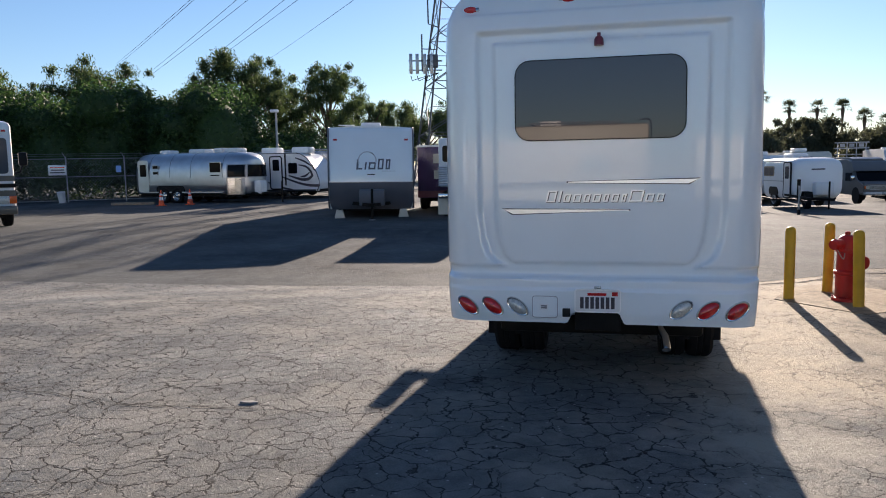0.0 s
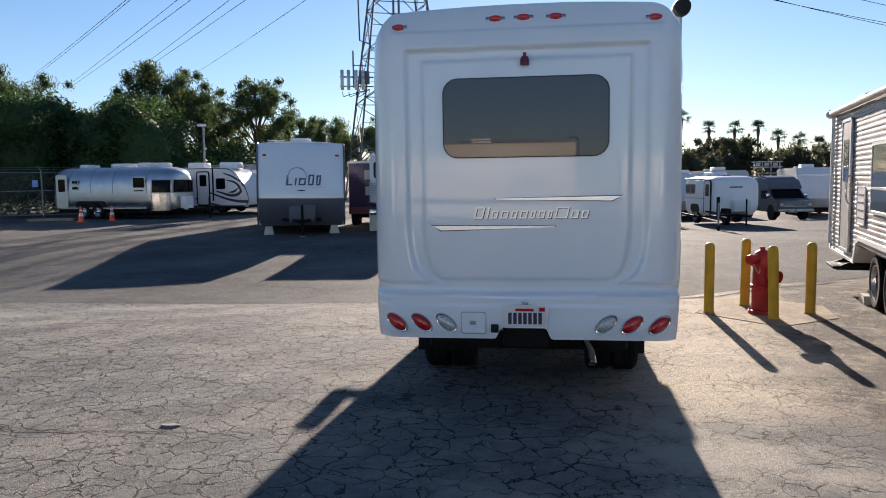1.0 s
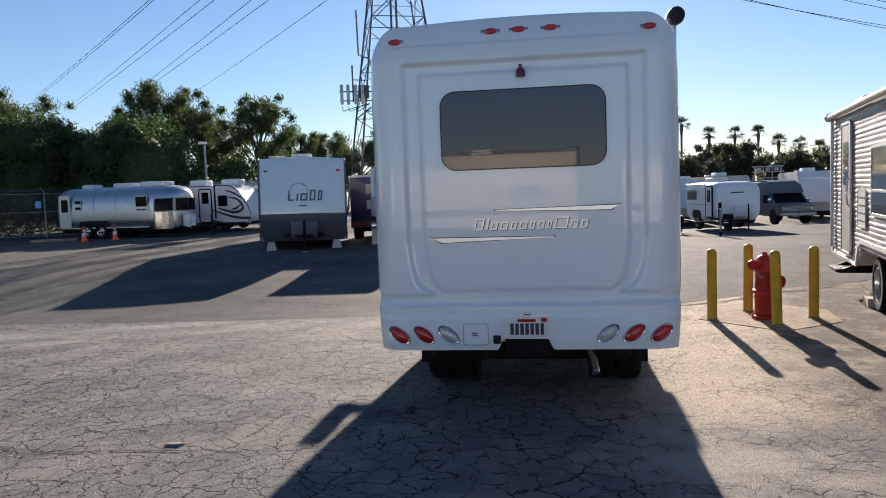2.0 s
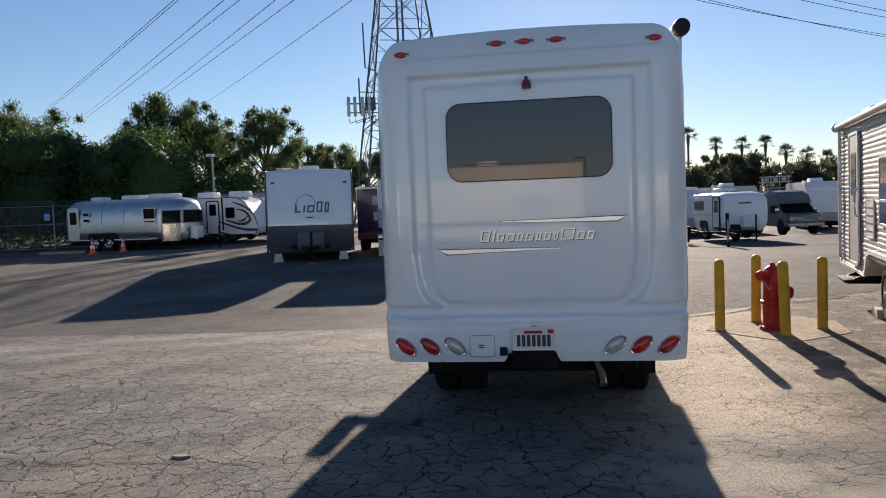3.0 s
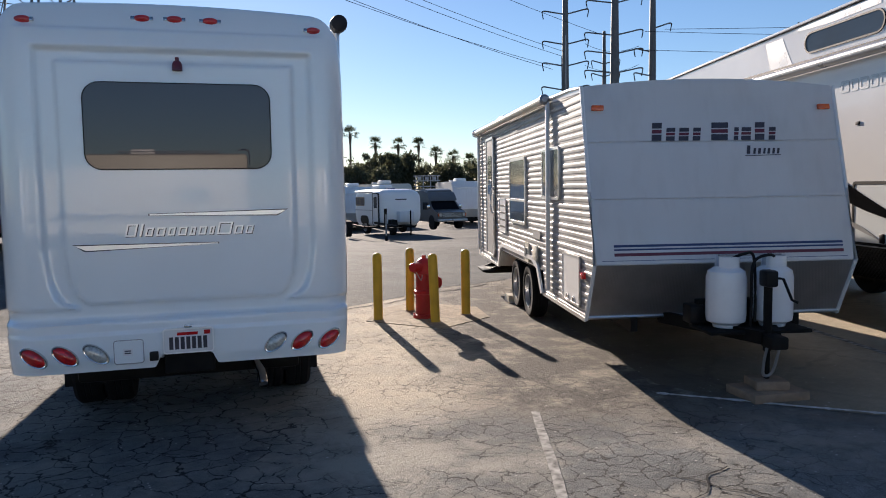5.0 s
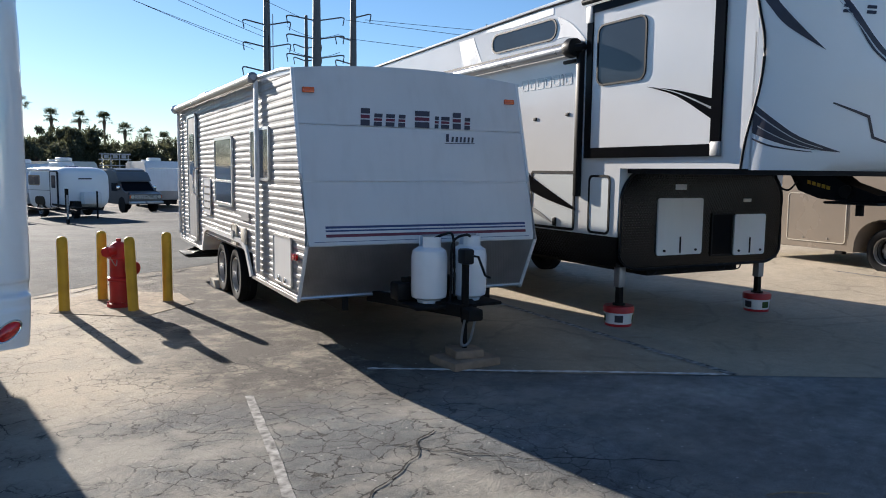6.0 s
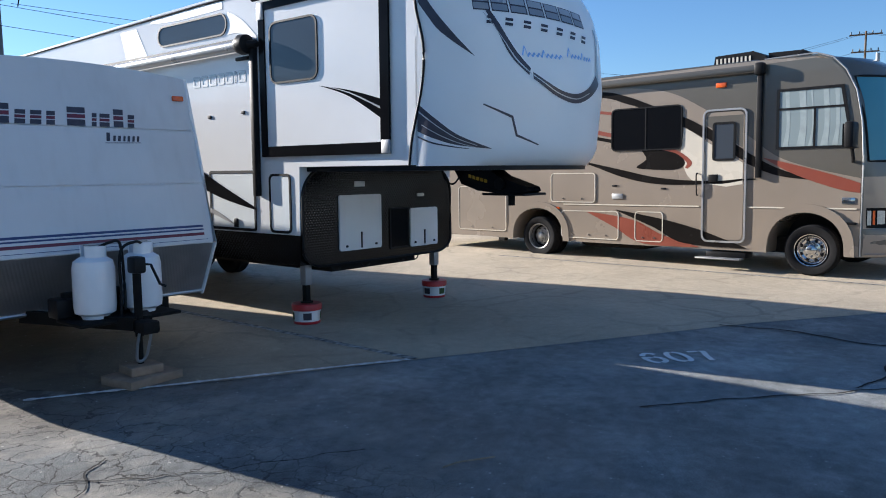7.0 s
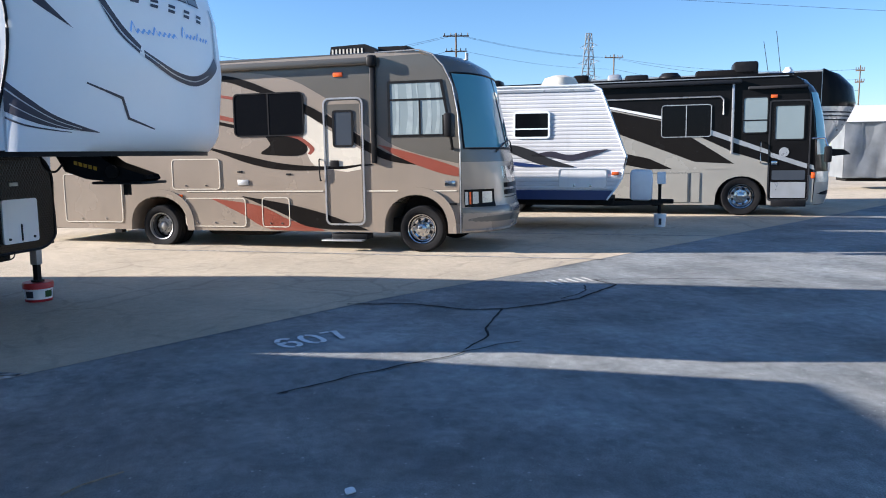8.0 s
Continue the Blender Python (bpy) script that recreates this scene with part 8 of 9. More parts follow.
def ribbed_cargo():
    t = thing("truck_camper", "pale ribbed vehicle with mud flaps, partly hidden", "vehicle", at(0.85, 23.2, 82))
    part("body", box(-1.05, 1.05, 0.0, 4.6, 0.95, 2.45, 0.08), WHITE_PANEL, t)
    for k in range(9):
        part("rib", cyl((-1.06, -0.005, 1.0 + k * 0.07), (1.06, -0.005, 1.0 + k * 0.07), 0.022, seg=8), ALU, t)
    window(t, -1.052, 0.3, 1.2, 1.7, 2.2, 0.05, -1)
    part("rear_window", slab(rr(-0.92, -0.55, 1.72, 2.22, 0.08), 'y', -0.012, 0.0), GLASS, t)
    part("bumper", box(-1.05, 1.05, -0.15, 0.0, 0.6, 0.75, 0.02), CHROME, t)
    for s in (-1, 1):
        part("mud_flap", box(s * 0.85 - 0.28, s * 0.85 + 0.28, 0.35, 0.37, 0.08, 0.75), CREAM, t)
        wheel(t, s * 0.9, 0.95, 0.4, 0.3, SILVER, s)
        wheel(t, s * 0.9, 3.9, 0.4, 0.25, SILVER, s)
    part("chassis", box(-0.8, 0.8, 0.1, 4.4, 0.45, 0.95), UNDER, t)
    return t


ribbed_cargo()


def left_coach():
    t = thing("motor_coach", "white and grey striped motor coach, only its front corner seen", "motor coach", at(-14.88, 21.29, -52))
    bm = box(-2.45, 0.0, -9, 0.0, 0.45, 3.15, 0.12)
    part("body", bm, WHITE_PANEL, t)
    part("roof_cap", box(-2.4, -0.05, -1.2, 0.03, 2.72, 3.18, 0.14), WHITE, t)
    part("windscreen", slab(rr(-2.3, -0.12, 1.62, 2.68, 0.1), 'y', 0.0, 0.012), GLASS_GREY, t)
    for z0, z1, m_ in ((0.95, 1.12, TAUPE_DARK), (1.2, 1.32, UMBER), (1.40, 1.56, TAUPE_DARK)):
        part("front_stripe", box(-2.45, 0.004, -9, 0.006, z0, z1), m_, t)
    part("headlamp", box(-2.25, -1.9, 0.0, 0.02, 0.72, 0.92, 0.01), CLEAR_LENS, t)
    part("turn_lamp", box(-2.454, -2.26, -0.1, 0.022, 0.72, 0.95, 0.01), AMBER_LENS, t)
    part("bumper", box(-2.45, 0.0, -0.1, 0.12, 0.4, 0.66, 0.05), TAUPE_DARK, t)
    part("marker_lamp", box(-2.29, -2.17, 0.03, 0.05, 2.86, 2.92, 0.01), RED_LENS, t)
    part("badge", box(-2.1, -1.7, 0.03, 0.045, 2.80, 2.88), CHARCOAL, t)
    m_ = part("mirror", box(-2.81, -2.57, -0.02, 0.12, 1.85, 2.25, 0.04), BLACK, t)
    part("mirror_arm", tube([(-2.45, 0.0, 1.62), (-2.59, 0.06, 1.66), (-2.67, 0.06, 1.86)], 0.025), BLACK, m_)
    for y in (-0.9, -6.2):
        wheel(t, -0.16, y, 0.42, 0.25)
        wheel(t, -2.29, y, 0.42, 0.25, side=-1)
    part("chassis", box(-2.2, -0.3, -8.5, -0.2, 0.3, 0.5), UNDER, t)
    return t


left_coach()


def cone(x, y):
    t = thing("traffic_cone", "orange traffic cone with two white bands", "traffic cone", pose(x, y, 0), "traffic cones")
    part("base", box(-0.18, 0.18, -0.18, 0.18, 0.0, 0.035, 0.01), ORANGE, t)
    part("cone", spun([(0.135, 0.03), (0.03, 0.70), (0.022, 0.71)], 18), ORANGE, t)
    part("band", spun([(0.101, 0.26), (0.078, 0.40)], 18), WHITE_PANEL, t)
    part("band", spun([(0.066, 0.48), (0.053, 0.56)], 18), WHITE_PANEL, t)


cone(-12.9, 34.4), cone(-11.85, 35.2)
ob = part("wheel_stop", box(-1.0, 1.0, -0.09, 0.09, 0, 0.13, 0.02), CONCRETE, None, m=pose(-14.8, 35.9, 0, 0, 0, 4))
tagged(ob, "low concrete wheel stop on the asphalt", "wheel stop")


def egg_trailer():
    t = thing("travel_trailer", "small rounded white fibreglass travel trailer with a door", "travel trailer", at(14.95, 32.35, -89, z=-0.40))
    W, R0, R1 = 1.04, -0.8, 2.2
    rings = []
    for i in range(29):
        y = R0 + (R1 - R0) * i / 28
        e = abs(y - (R0 + R1) / 2) / ((R1 - R0) / 2)
        k = 0.60 + 0.40 * max(0.0, 1 - e ** 9) ** 0.5
        lift = 0.09 * max(0.0, (y - 1.4) / 0.8) ** 2
        rings.append([(W * (0.4 + 0.6 * k) * math.copysign(abs(math.cos(radians(a))) ** 0.36, math.cos(radians(a))), y,
                       1.2 + (0.84 - lift if math.sin(radians(a)) > 0 else 0.92 - 2 * lift) * (0.5 + 0.5 * k) * math.copysign(abs(math.sin(radians(a))) ** 0.42, math.sin(radians(a)))) for a in range(0, 360, 10)])
    part("shell", loft(rings), NOSE_WHITE, t, angle=60)
    d = part("entrance_door", slab(rr(1.36, 1.90, 0.46, 1.84, 0.1), 'x', W - 0.03, W + 0.02), WHITE_PANEL, t)
    part("door_frame", frame_ring(1.32, 1.94, 0.42, 1.88, 0.12, 0.04, 'x', W - 0.03, W + 0.03), CHARCOAL, d)
    part("door_window", slab(rr(1.47, 1.79, 1.20, 1.70, 0.06), 'x', W + 0.015, W + 0.028), GLASS_GREY, d)
    window(t, W - 0.005, -0.52, 0.45, 1.28, 1.70, 0.08, 1, GLASS_GREY, TAUPE, "v", 0.05)
    part("belt_moulding", box(W - 0.02, W + 0.012, -0.6, 1.3, 1.08, 1.11), SILVER, t)
    part("front_box", box(-0.45, 0.3, 2.1, 2.5, 0.55, 1.05, 0.06), WHITE_PANEL, t)
    part("tongue_jack", cyl((0, 2.95, 0.0), (0, 2.95, 1.1), 0.035, seg=8), UNDER, t)
    part("drawbar", slab([(-0.5, 1.9), (0.5, 1.9), (0.05, 3.3), (-0.05, 3.3)], 'z', 0.36, 0.44), UNDER, t)
    part("air_conditioner", box(-0.35, 0.35, -0.3, 0.6, 1.98, 2.22, 0.08), WHITE_PANEL, t)
    part("roof_vent", box(-0.2, 0.2, 0.8, 1.2, 1.98, 2.08, 0.03), NAVY, t)
    part("awning_roll", cyl((W, -0.5, 1.92), (W, 1.25, 1.92), 0.05, seg=10), WHITE_PANEL, t)
    part("brand_bar", box(-0.2, 0.35, 2.17, 2.215, 1.55, 1.60), INK, t)
    for s in (1, -1):
        wheel(t, s * 0.92, 0.40, 0.33, 0.2, SILVER, s)
    part("wheel_well", slab(rr(-0.02, 0.82, 0.5, 0.85, 0.2), 'x', W - 0.06, W + 0.002), BLACK, t)
    return t


egg_trailer()


def old_van():
    t = thing("camper_van", "old grey camper van with a pale raised roof", "van", at(21.56, 37.1, -95, z=fall(21.56, 37.1)))
    W = 0.90
    prof = [(-5.0, 0.45), (-0.9, 0.42), (0.0, 0.5), (0.05, 1.0), (-0.1, 1.05), (-0.75, 1.12), (-1.3, 1.66), (-5.0, 1.68)]
    bm = slab(prof, 'x', -W, W)
    bmesh.ops.bevel(bm, geom=[e for e in bm.edges if abs(e.verts[0].co.x - e.verts[1].co.x) < 0.01], offset=0.07, segments=2, affect='EDGES', clamp_overlap=True)
    part("body", bm, TANGREY, t)
    bm = slab([(-5.0, 1.64), (-1.15, 1.64), (-1.6, 2.20), (-2.0, 2.33), (-4.9, 2.34)], 'x', -W + 0.02, W - 0.02)
    bmesh.ops.bevel(bm, geom=[e for e in bm.edges if min(v.co.z for v in e.verts) > 2.1], offset=0.12, segments=3, affect='EDGES', clamp_overlap=True)
    part("raised_roof", bm, TANGREY, t, "pale fibreglass raised roof")
    part("windscreen", slab([(-0.85, 0), (0.85, 0), (0.75, 0.66), (-0.75, 0.66)], 'z', 0, 0.012), GLASS, t, m=Matrix.Translation((0, -0.76, 1.15)) @ Matrix.Rotation(radians(135), 4, 'X'))
    for s in (1, -1):
        window(t, s * W, -2.05, -1.3, 1.12, 1.55, 0.05, s)
        window(t, s * W, -4.4, -3.0, 1.12, 1.55, 0.05, s)
        part("headlamp", cyl((s * 0.72, 0.03, 0.85), (s * 0.72, 0.07, 0.85), 0.1, seg=16), CLEAR_LENS, t)
        part("turn_lamp", box(s * 0.83 - 0.04, s * 0.83 + 0.04, 0.02, 0.06, 0.78, 0.92), AMBER_LENS, t)
        part("mirror", box(s * 1.0 - 0.09, s * 1.0 + 0.09, -1.05, -0.98, 1.18, 1.42, 0.02), CHROME, t)
        wheel(t, s * 0.76, -0.85, 0.34, 0.2, STEEL, s)
        wheel(t, s * 0.76, -3.9, 0.34, 0.2, STEEL, s)
        part("wheel_well", cyl((s * (W - 0.05), -0.85, 0.42), (s * (W + 0.004), -0.85, 0.42), 0.42, seg=20), BLACK, t)
    for k in range(4):
        part("grille_bar", box(-0.6, 0.6, 0.045, 0.065, 0.74 + k * 0.06, 0.765 + k * 0.06), SILVER, t)
    part("bumper", box(-0.92, 0.92, 0.02, 0.16, 0.48, 0.62, 0.03), SILVER, t)
    return t


old_van()


def utility_trailer():
    t = thing("utility_trailer", "low black boat-style trailer with an upright jack", "trailer", at(12.8, 28.4, -101, z=-0.31))
    part("frame_rail", box(-0.7, -0.62, -3, 1.2, 0.42, 0.5), UNDER, t)
    part("frame_rail", box(0.62, 0.7, -3, 1.2, 0.42, 0.5), UNDER, t)
    part("cross_rail", box(-0.7, 0.7, 1.12, 1.2, 0.42, 0.5), UNDER, t)
    part("drawbar", box(-0.05, 0.05, 1.2, 3.0, 0.42, 0.5), UNDER, t)
    part("tongue_jack", cyl((0.12, 2.5, 0.18), (0.12, 2.5, 1.0), 0.035, seg=8), GREY_STEEL, t)
    part("jack_wheel", cyl((0.08, 2.5, 0.09), (0.16, 2.5, 0.09), 0.09, seg=14), RUBBER, t)
    part("winch_post", box(-0.05, 0.05, 1.9, 2.0, 0.5, 1.2), UNDER, t)
    for s in (1, -1):
        wheel(t, s * 0.95, -0.6, 0.3, 0.2, SILVER, s)
        part("mudguard", slab([(-1.0, 0.4), (-0.9, 0.66), (-0.3, 0.66), (-0.2, 0.4), (-0.25, 0.4), (-0.33, 0.63), (-0.87, 0.63), (-0.95, 0.4)], 'x', s * 0.95 - 0.12, s * 0.95 + 0.12), UNDER, t)


utility_trailer()


def parked_rv(x, y, heading, L, H, paint, band, ac=True, z=0.0):
    t = thing("travel_trailer", "white trailer parked in a far crowded row", "travel trailer", at(x, y, heading, z=z), "far row of trailers")
    W = 1.2
    prof = [(-L, 0.6), (-0.5, 0.6), (0.0, 1.2), (-0.2, H - 0.5), (-0.7, H), (-L, H)]
    bm = slab(prof, 'x', -W, W)
    bmesh.ops.bevel(bm, geom=[e for e in bm.edges if min(v.co.z for v in e.verts) > H - 0.6], offset=0.09, segments=2, affect='EDGES', clamp_overlap=True)
    part("body", bm, paint, t)
    for s in (1, -1):
        part("stripe", box(min(s * W, s * (W + 0.006)), max(s * W, s * (W + 0.006)), -L + 0.1, -0.5, 0.7, 1.15), band, t)
        window(t, s * (W + 0.004), -L * 0.7, -L * 0.5, 1.6, 2.2, 0.06, s)
        window(t, s * (W + 0.004), -L * 0.35, -L * 0.18, 1.6, 2.2, 0.06, s)
        wheel(t, s * (W - 0.15), -L * 0.55, 0.34, 0.2, SILVER, s)
    if ac:
        part("air_conditioner", box(-0.4, 0.4, -L * 0.55, -L * 0.4, H, H + 0.26, 0.08), WHITE_PANEL, t)
    part("roof_vent", box(-0.3, 0.3, -L * 0.85, -L * 0.78, H, H + 0.14, 0.04), WHITE_PANEL, t)
    part("chassis", box(-0.8, 0.8, -L + 0.2, -0.3, 0.3, 0.6), UNDER, t)


for x, y, h, L, H, p, b_, ac in ((25.2, 36.5, -150, 8.5, 2.6, WHITE_PANEL, TAUPE, True), (15.5, 42.5, -110, 6.5, 2.9, WHITE, SILVER, True), (13.2, 40.0, -95, 6.0, 2.7, WHITE, NAVY, False), (19.5, 45.5, -105, 7, 2.9, WHITE_PANEL, SILVER, True),
                                 (23.5, 48, -100, 7.5, 3.1, CREAM, TAUPE_DARK, True), (28.5, 46.5, -110, 8, 3.2, WHITE_PANEL, SILVER, True), (33.0, 44.0, -115, 8, 3.3, WHITE, NAVY, True), (38.0, 41.0, -120, 8, 3.2, WHITE_PANEL, TAUPE, True)):
    parked_rv(x, y, h, L, H, p, b_, ac, fall(x, y))


def covered_trailer():
    t = thing("covered_trailer", "large trailer wrapped in a silver-grey tarp with a white top", "trailer", at(24.6, -33.2, -118))
    bm = bmesh.new()
    g = []
    for j in range(13):
        z = 0.55 + 2.35 * j / 12
        row = []
        for i in range(41):
            y = -10 + 10.0 * i / 40
            fold = 0.05 * math.sin(y * 3.1 + 0.6 * z) + 0.04 * math.sin(y * 7.3 - z * 1.7) + 0.03 * noise.noise((y * 1.5, z * 1.5, 2))
            row.append(bm.verts.new((1.3 + fold - 0.02 * z, y, z)))
        g.append(row)
    for j in range(12):
        for i in range(40):
            bm.faces.new((g[j][i], g[j][i + 1], g[j + 1][i + 1], g[j + 1][i]))
    part("tarp_side", bm, TARP, t, "creased silver-grey tarp")
    part("body", box(-1.3, 1.2, -10, 0.0, 0.5, 3.0), TARP, t)
    bm = slab([(-1.35, 2.88), (1.36, 2.88), (1.2, 3.3), (0.6, 3.6), (-0.6, 3.6), (-1.2, 3.3)], 'y', -10.05, 0.06)
    part("tarp_top", bm, WHITE_PANEL, t, "white tarp top")
    for y in (-4.0, -5.0):
        wheel(t, 1.1, y, 0.36)
        wheel(t, -1.1, y, 0.36, side=-1)
    part("chassis", box(-0.9, 0.9, -9.8, 0.0, 0.35, 0.52), UNDER, t)
    part("tie_rope", tube([(1.42, -6.3, 2.8), (1.45, -6.1, 1.6), (1.4, -5.9, 0.6)], 0.02, 5), WHITE_PANEL, t)
    part("tie_rope", tube([(1.42, -7.8, 2.8), (1.45, -7.5, 1.5), (1.4, -7.3, 0.6)], 0.02, 5), WHITE_PANEL, t)


covered_trailer()


# ---- two motorhomes behind the camera, seen in the window's reflection ----
def mirrored_home(x, y, heading, paint, label):
    t = thing("motorhome", label, "motorhome", at(x, y, heading))
    bm = box(-1.22, 1.22, -4.2, 4.2, 0.5, 3.25, 0.15)
    part("body", bm, paint, t)
    part("roof_rack", tube([(-0.9, -3, 3.36), (0.9, -3, 3.36), (0.9, 1, 3.36), (-0.9, 1, 3.36)], 0.025, 6, closed=True), GREY_STEEL, t)
    for s in (1, -1):
        window(t, s * 1.224, -2.6, -1.2, 1.7, 2.4, 0.08, s, GLASS_PALE, SILVER)
        part("stripe", box(min(s * 1.22, s * 1.228), max(s * 1.22, s * 1.228), -4.0, 4.0, 1.1, 1.35), UMBER, t)
        for yy in (-2.8, 2.9):
            wheel(t, s * 1.08, yy, 0.4, 0.25, STEEL, s)
    for k in (-0.25, 0.25):
        part("ladder_rail", tube(smooth([(k, -4.27, 0.9), (k, -4.3, 3.0), (k, -4.2, 3.45), (k, -3.8, 3.45)], 4), 0.02, 6), CHROME, t)
    for k in range(6):
        part("ladder_rung", cyl((-0.25, -4.28, 1.1 + 0.36 * k), (0.25, -4.28, 1.1 + 0.36 * k), 0.015, seg=6), CHROME, t)
    part("air_conditioner", box(-0.4, 0.4, -0.4, 0.6, 3.25, 3.5, 0.08), WHITE_PANEL, t)
    part("chassis", box(-0.9, 0.9, -4, 4, 0.3, 0.52), UNDER, t)


mirrored_home(-8.5, -23.0, 168, CREAM, "beige motorhome with a dark stripe, parked behind the viewer")
mirrored_home(1.5, -25.5, 168, CREAM, "beige motorhome with a rear ladder, parked behind the viewer")

mirrored_home(-18.5, -20.5, 165, CREAM, "beige motorhome with a dark stripe, parked behind the viewer")
mirrored_home(11.0, -28.0, 170, WHITE_PANEL, "white motorhome with a dark stripe, parked behind the viewer")
mirrored_home(-28.0, -15.0, 150, WHITE_PANEL, "white motorhome with a dark stripe, parked behind the viewer")

# ---- fence, poles, tower, wires ----
def fence():
    t = thing("fence", "grey chain-link fence with steel posts before a hedge", "fence", pose(0, 0, 0), kind="structure")
    a, b = Vector((-33, 34.6)), Vector((-1.5, 47.5))
    n = 12
    for i in range(n + 1):
        p = a + (b - a) * i / n
        part("post", spun([(0.035, 0.0), (0.035, 2.35), (0.045, 2.36), (0.02, 2.42)], 10, 'z', None, (p.x, p.y, 0)), GREY_STEEL, t)
        part("barb_arm", tube([(p.x, p.y, 2.35), (p.x - 0.1, p.y - 0.15, 2.62)], 0.02, 5), GREY_STEEL, t)
    for z in (2.3, 1.35, 0.1):
        part("rail", tube([(a.x, a.y, z), (b.x, b.y, z)], 0.022, 6), GREY_STEEL, t)
    for k in range(2):
        part("barbed_wire", tube([(a.x - 0.05 * (k + 1), a.y - 0.07 * (k + 1), 2.45 + 0.1 * k), (b.x - 0.05 * (k + 1), b.y - 0.07 * (k + 1), 2.45 + 0.1 * k)], 0.008, 4), GREY_STEEL, t)
    bm = bmesh.new()
    d = (b - a).normalized()
    L = (b - a).length
    step = 0.16
    i = 0.0
    while i < L:
        for s in (1, -1):
            p, q = a + d * i, a + d * min(max(i + s * 2.2, 0), L)
            v = [bm.verts.new((p.x, p.y, 0.1)), bm.verts.new((p.x + d.x * 0.008, p.y + d.y * 0.008, 0.1)), bm.verts.new((q.x + d.x * 0.008, q.y + d.y * 0.008, 2.3)), bm.verts.new((q.x, q.y, 2.3))]
            bm.faces.new(v)
        i += step
    tagged(part("wire_mesh", bm, GREY_STEEL, t), kind="stuff")


fence()
sg = thing("sign", "white notice sign with dark bars fixed to a fence", "sign", pose(-20.0, 39.3, 0, 0, 0, 22))
part("board", box(-0.42, 0.42, -0.12, -0.09, 1.45, 1.98, 0.01), WHITE_PANEL, sg)
for k, w in enumerate((0.34, 0.30, 0.34)):
    part("text_bar", box(-w, w, -0.126, -0.12, 1.82 - k * 0.13, 1.88 - k * 0.13), RED_LENS if k == 0 else INK, sg)
sg = thing("sign", "small blue notice sign on a fence", "sign", pose(-17.3, 40.4, 0, 0, 0, 22))
part("board", box(-0.13, 0.13, -0.12, -0.09, 1.55, 1.9, 0.01), SKYBLUE, sg)
bk = thing("bin", "white bucket lying by a fence", "bin", pose(-19.7, 38.9, 0.45, 12, 0, 0))
part("pail", spun([(0.16, -0.42), (0.2, 0.12), (0.21, 0.14), (0.001, 0.14)], 16), WHITE_PANEL, bk)
part("stand", box(-0.16, 0.16, -0.16, 0.16, -0.5, -0.4), GREY_STEEL, bk)

lp = thing("street_lamp", "grey lamp post with a flat box head", "street lamp", pose(-9.9, 45.5, 0, 0, 0, 10))
part("pole", spun([(0.10, 0), (0.09, 0.1), (0.065, 4.9)], 12), GREY_STEEL, lp)
part("head", box(-0.34, 0.16, -0.16, 0.16, 4.9, 5.06, 0.04), WHITE_PANEL, lp)


def lattice_tower(x, y, base, top, H, label, turn=0, r=0.09, levels=9):
    t = thing("transmission_tower", label, "lattice tower", pose(x, y, 0, 0, 0, turn))

    def corner(k, z):
        w = base + (top - base) * z / H
        return Vector((w * (1, -1, -1, 1)[k], w * (1, 1, -1, -1)[k], z))

    for k in range(4):
        part("leg", tube([corner(k, 0), corner(k, H)], r, 6), TOWER_STEEL, t)
    zs = [H * (1 - (1 - i / levels) ** 1.25) for i in range(levels + 1)]
    for k in range(4):
        bm = bmesh.new()
        for z0, z1 in zip(zs, zs[1:]):
            a, b, c, d = corner(k, z0), corner((k + 1) % 4, z0), corner(k, z1), corner((k + 1) % 4, z1)
            tube([a, d], r * 0.45, 4, bm), tube([b, c], r * 0.45, 4, bm), tube([c, d], r * 0.45, 4, bm)
            m = (a + b + c + d) / 4
            tube([(a + c) / 2, m], r * 0.3, 4, bm), tube([(b + d) / 2, m], r * 0.3, 4, bm)
        tagged(part("bracing", bm, TOWER_STEEL, t), kind="stuff")
    return t


tw = lattice_tower(2.05, 63.0, 4.09, 0.3, 30, "tall grey steel lattice transmission tower with mobile antennas", 8, 0.08)
for z, w in ((22, 5.5), (25, 6.0), (28, 5)):
    for s in (1, -1):
        bm = bmesh.new()
        tube([(s * 1.0, 0.5, z), (s * w, 0, z + 0.3)], 0.07, 5, bm), tube([(s * 1.0, -0.5, z), (s * w, 0, z + 0.3)], 0.07, 5, bm), tube([(s * 0.7, 0, z + 1.4), (s * w, 0, z + 0.35)], 0.06, 5, bm)
        part("cross_arm", bm, TOWER_STEEL, tw)
for x_ in (-0.22, 0.22):
    part("riser_pipe", cyl((x_, 0, 0.0), (x_, 0, 24.0), 0.09, seg=8), TOWER_STEEL, tw)
part("antenna_frame", tube([(-5.0, -3.0, 9.6), (-2.4, -3.0, 9.6)], 0.06, 6), TOWER_STEEL, tw)
part("antenna_frame", tube([(-5.0, -3.0, 8.9), (-2.4, -3.0, 8.9)], 0.05, 6), TOWER_STEEL, tw)
for x_ in (-4.85, -4.36, -3.78, -3.25):
    part("panel_antenna", box(x_ - 0.12, x_ + 0.12, -3.30, -3.10, 8.6, 10.1, 0.03), SILVER, tw)
    part("antenna_cable", tube(smooth([(x_, -3.15, 8.45), (x_ + 0.1, -3.15, 8.1), (x_ + 0.4, -3.05, 8.2), (-2.7, -2.95, 8.7)], 4), 0.025, 4), BLACK, tw)
part("antenna_mast", cyl((-3.95, -3.0, 8.8), (-3.95, -3.0, 11.6), 0.06, seg=6), TOWER_STEEL, tw)
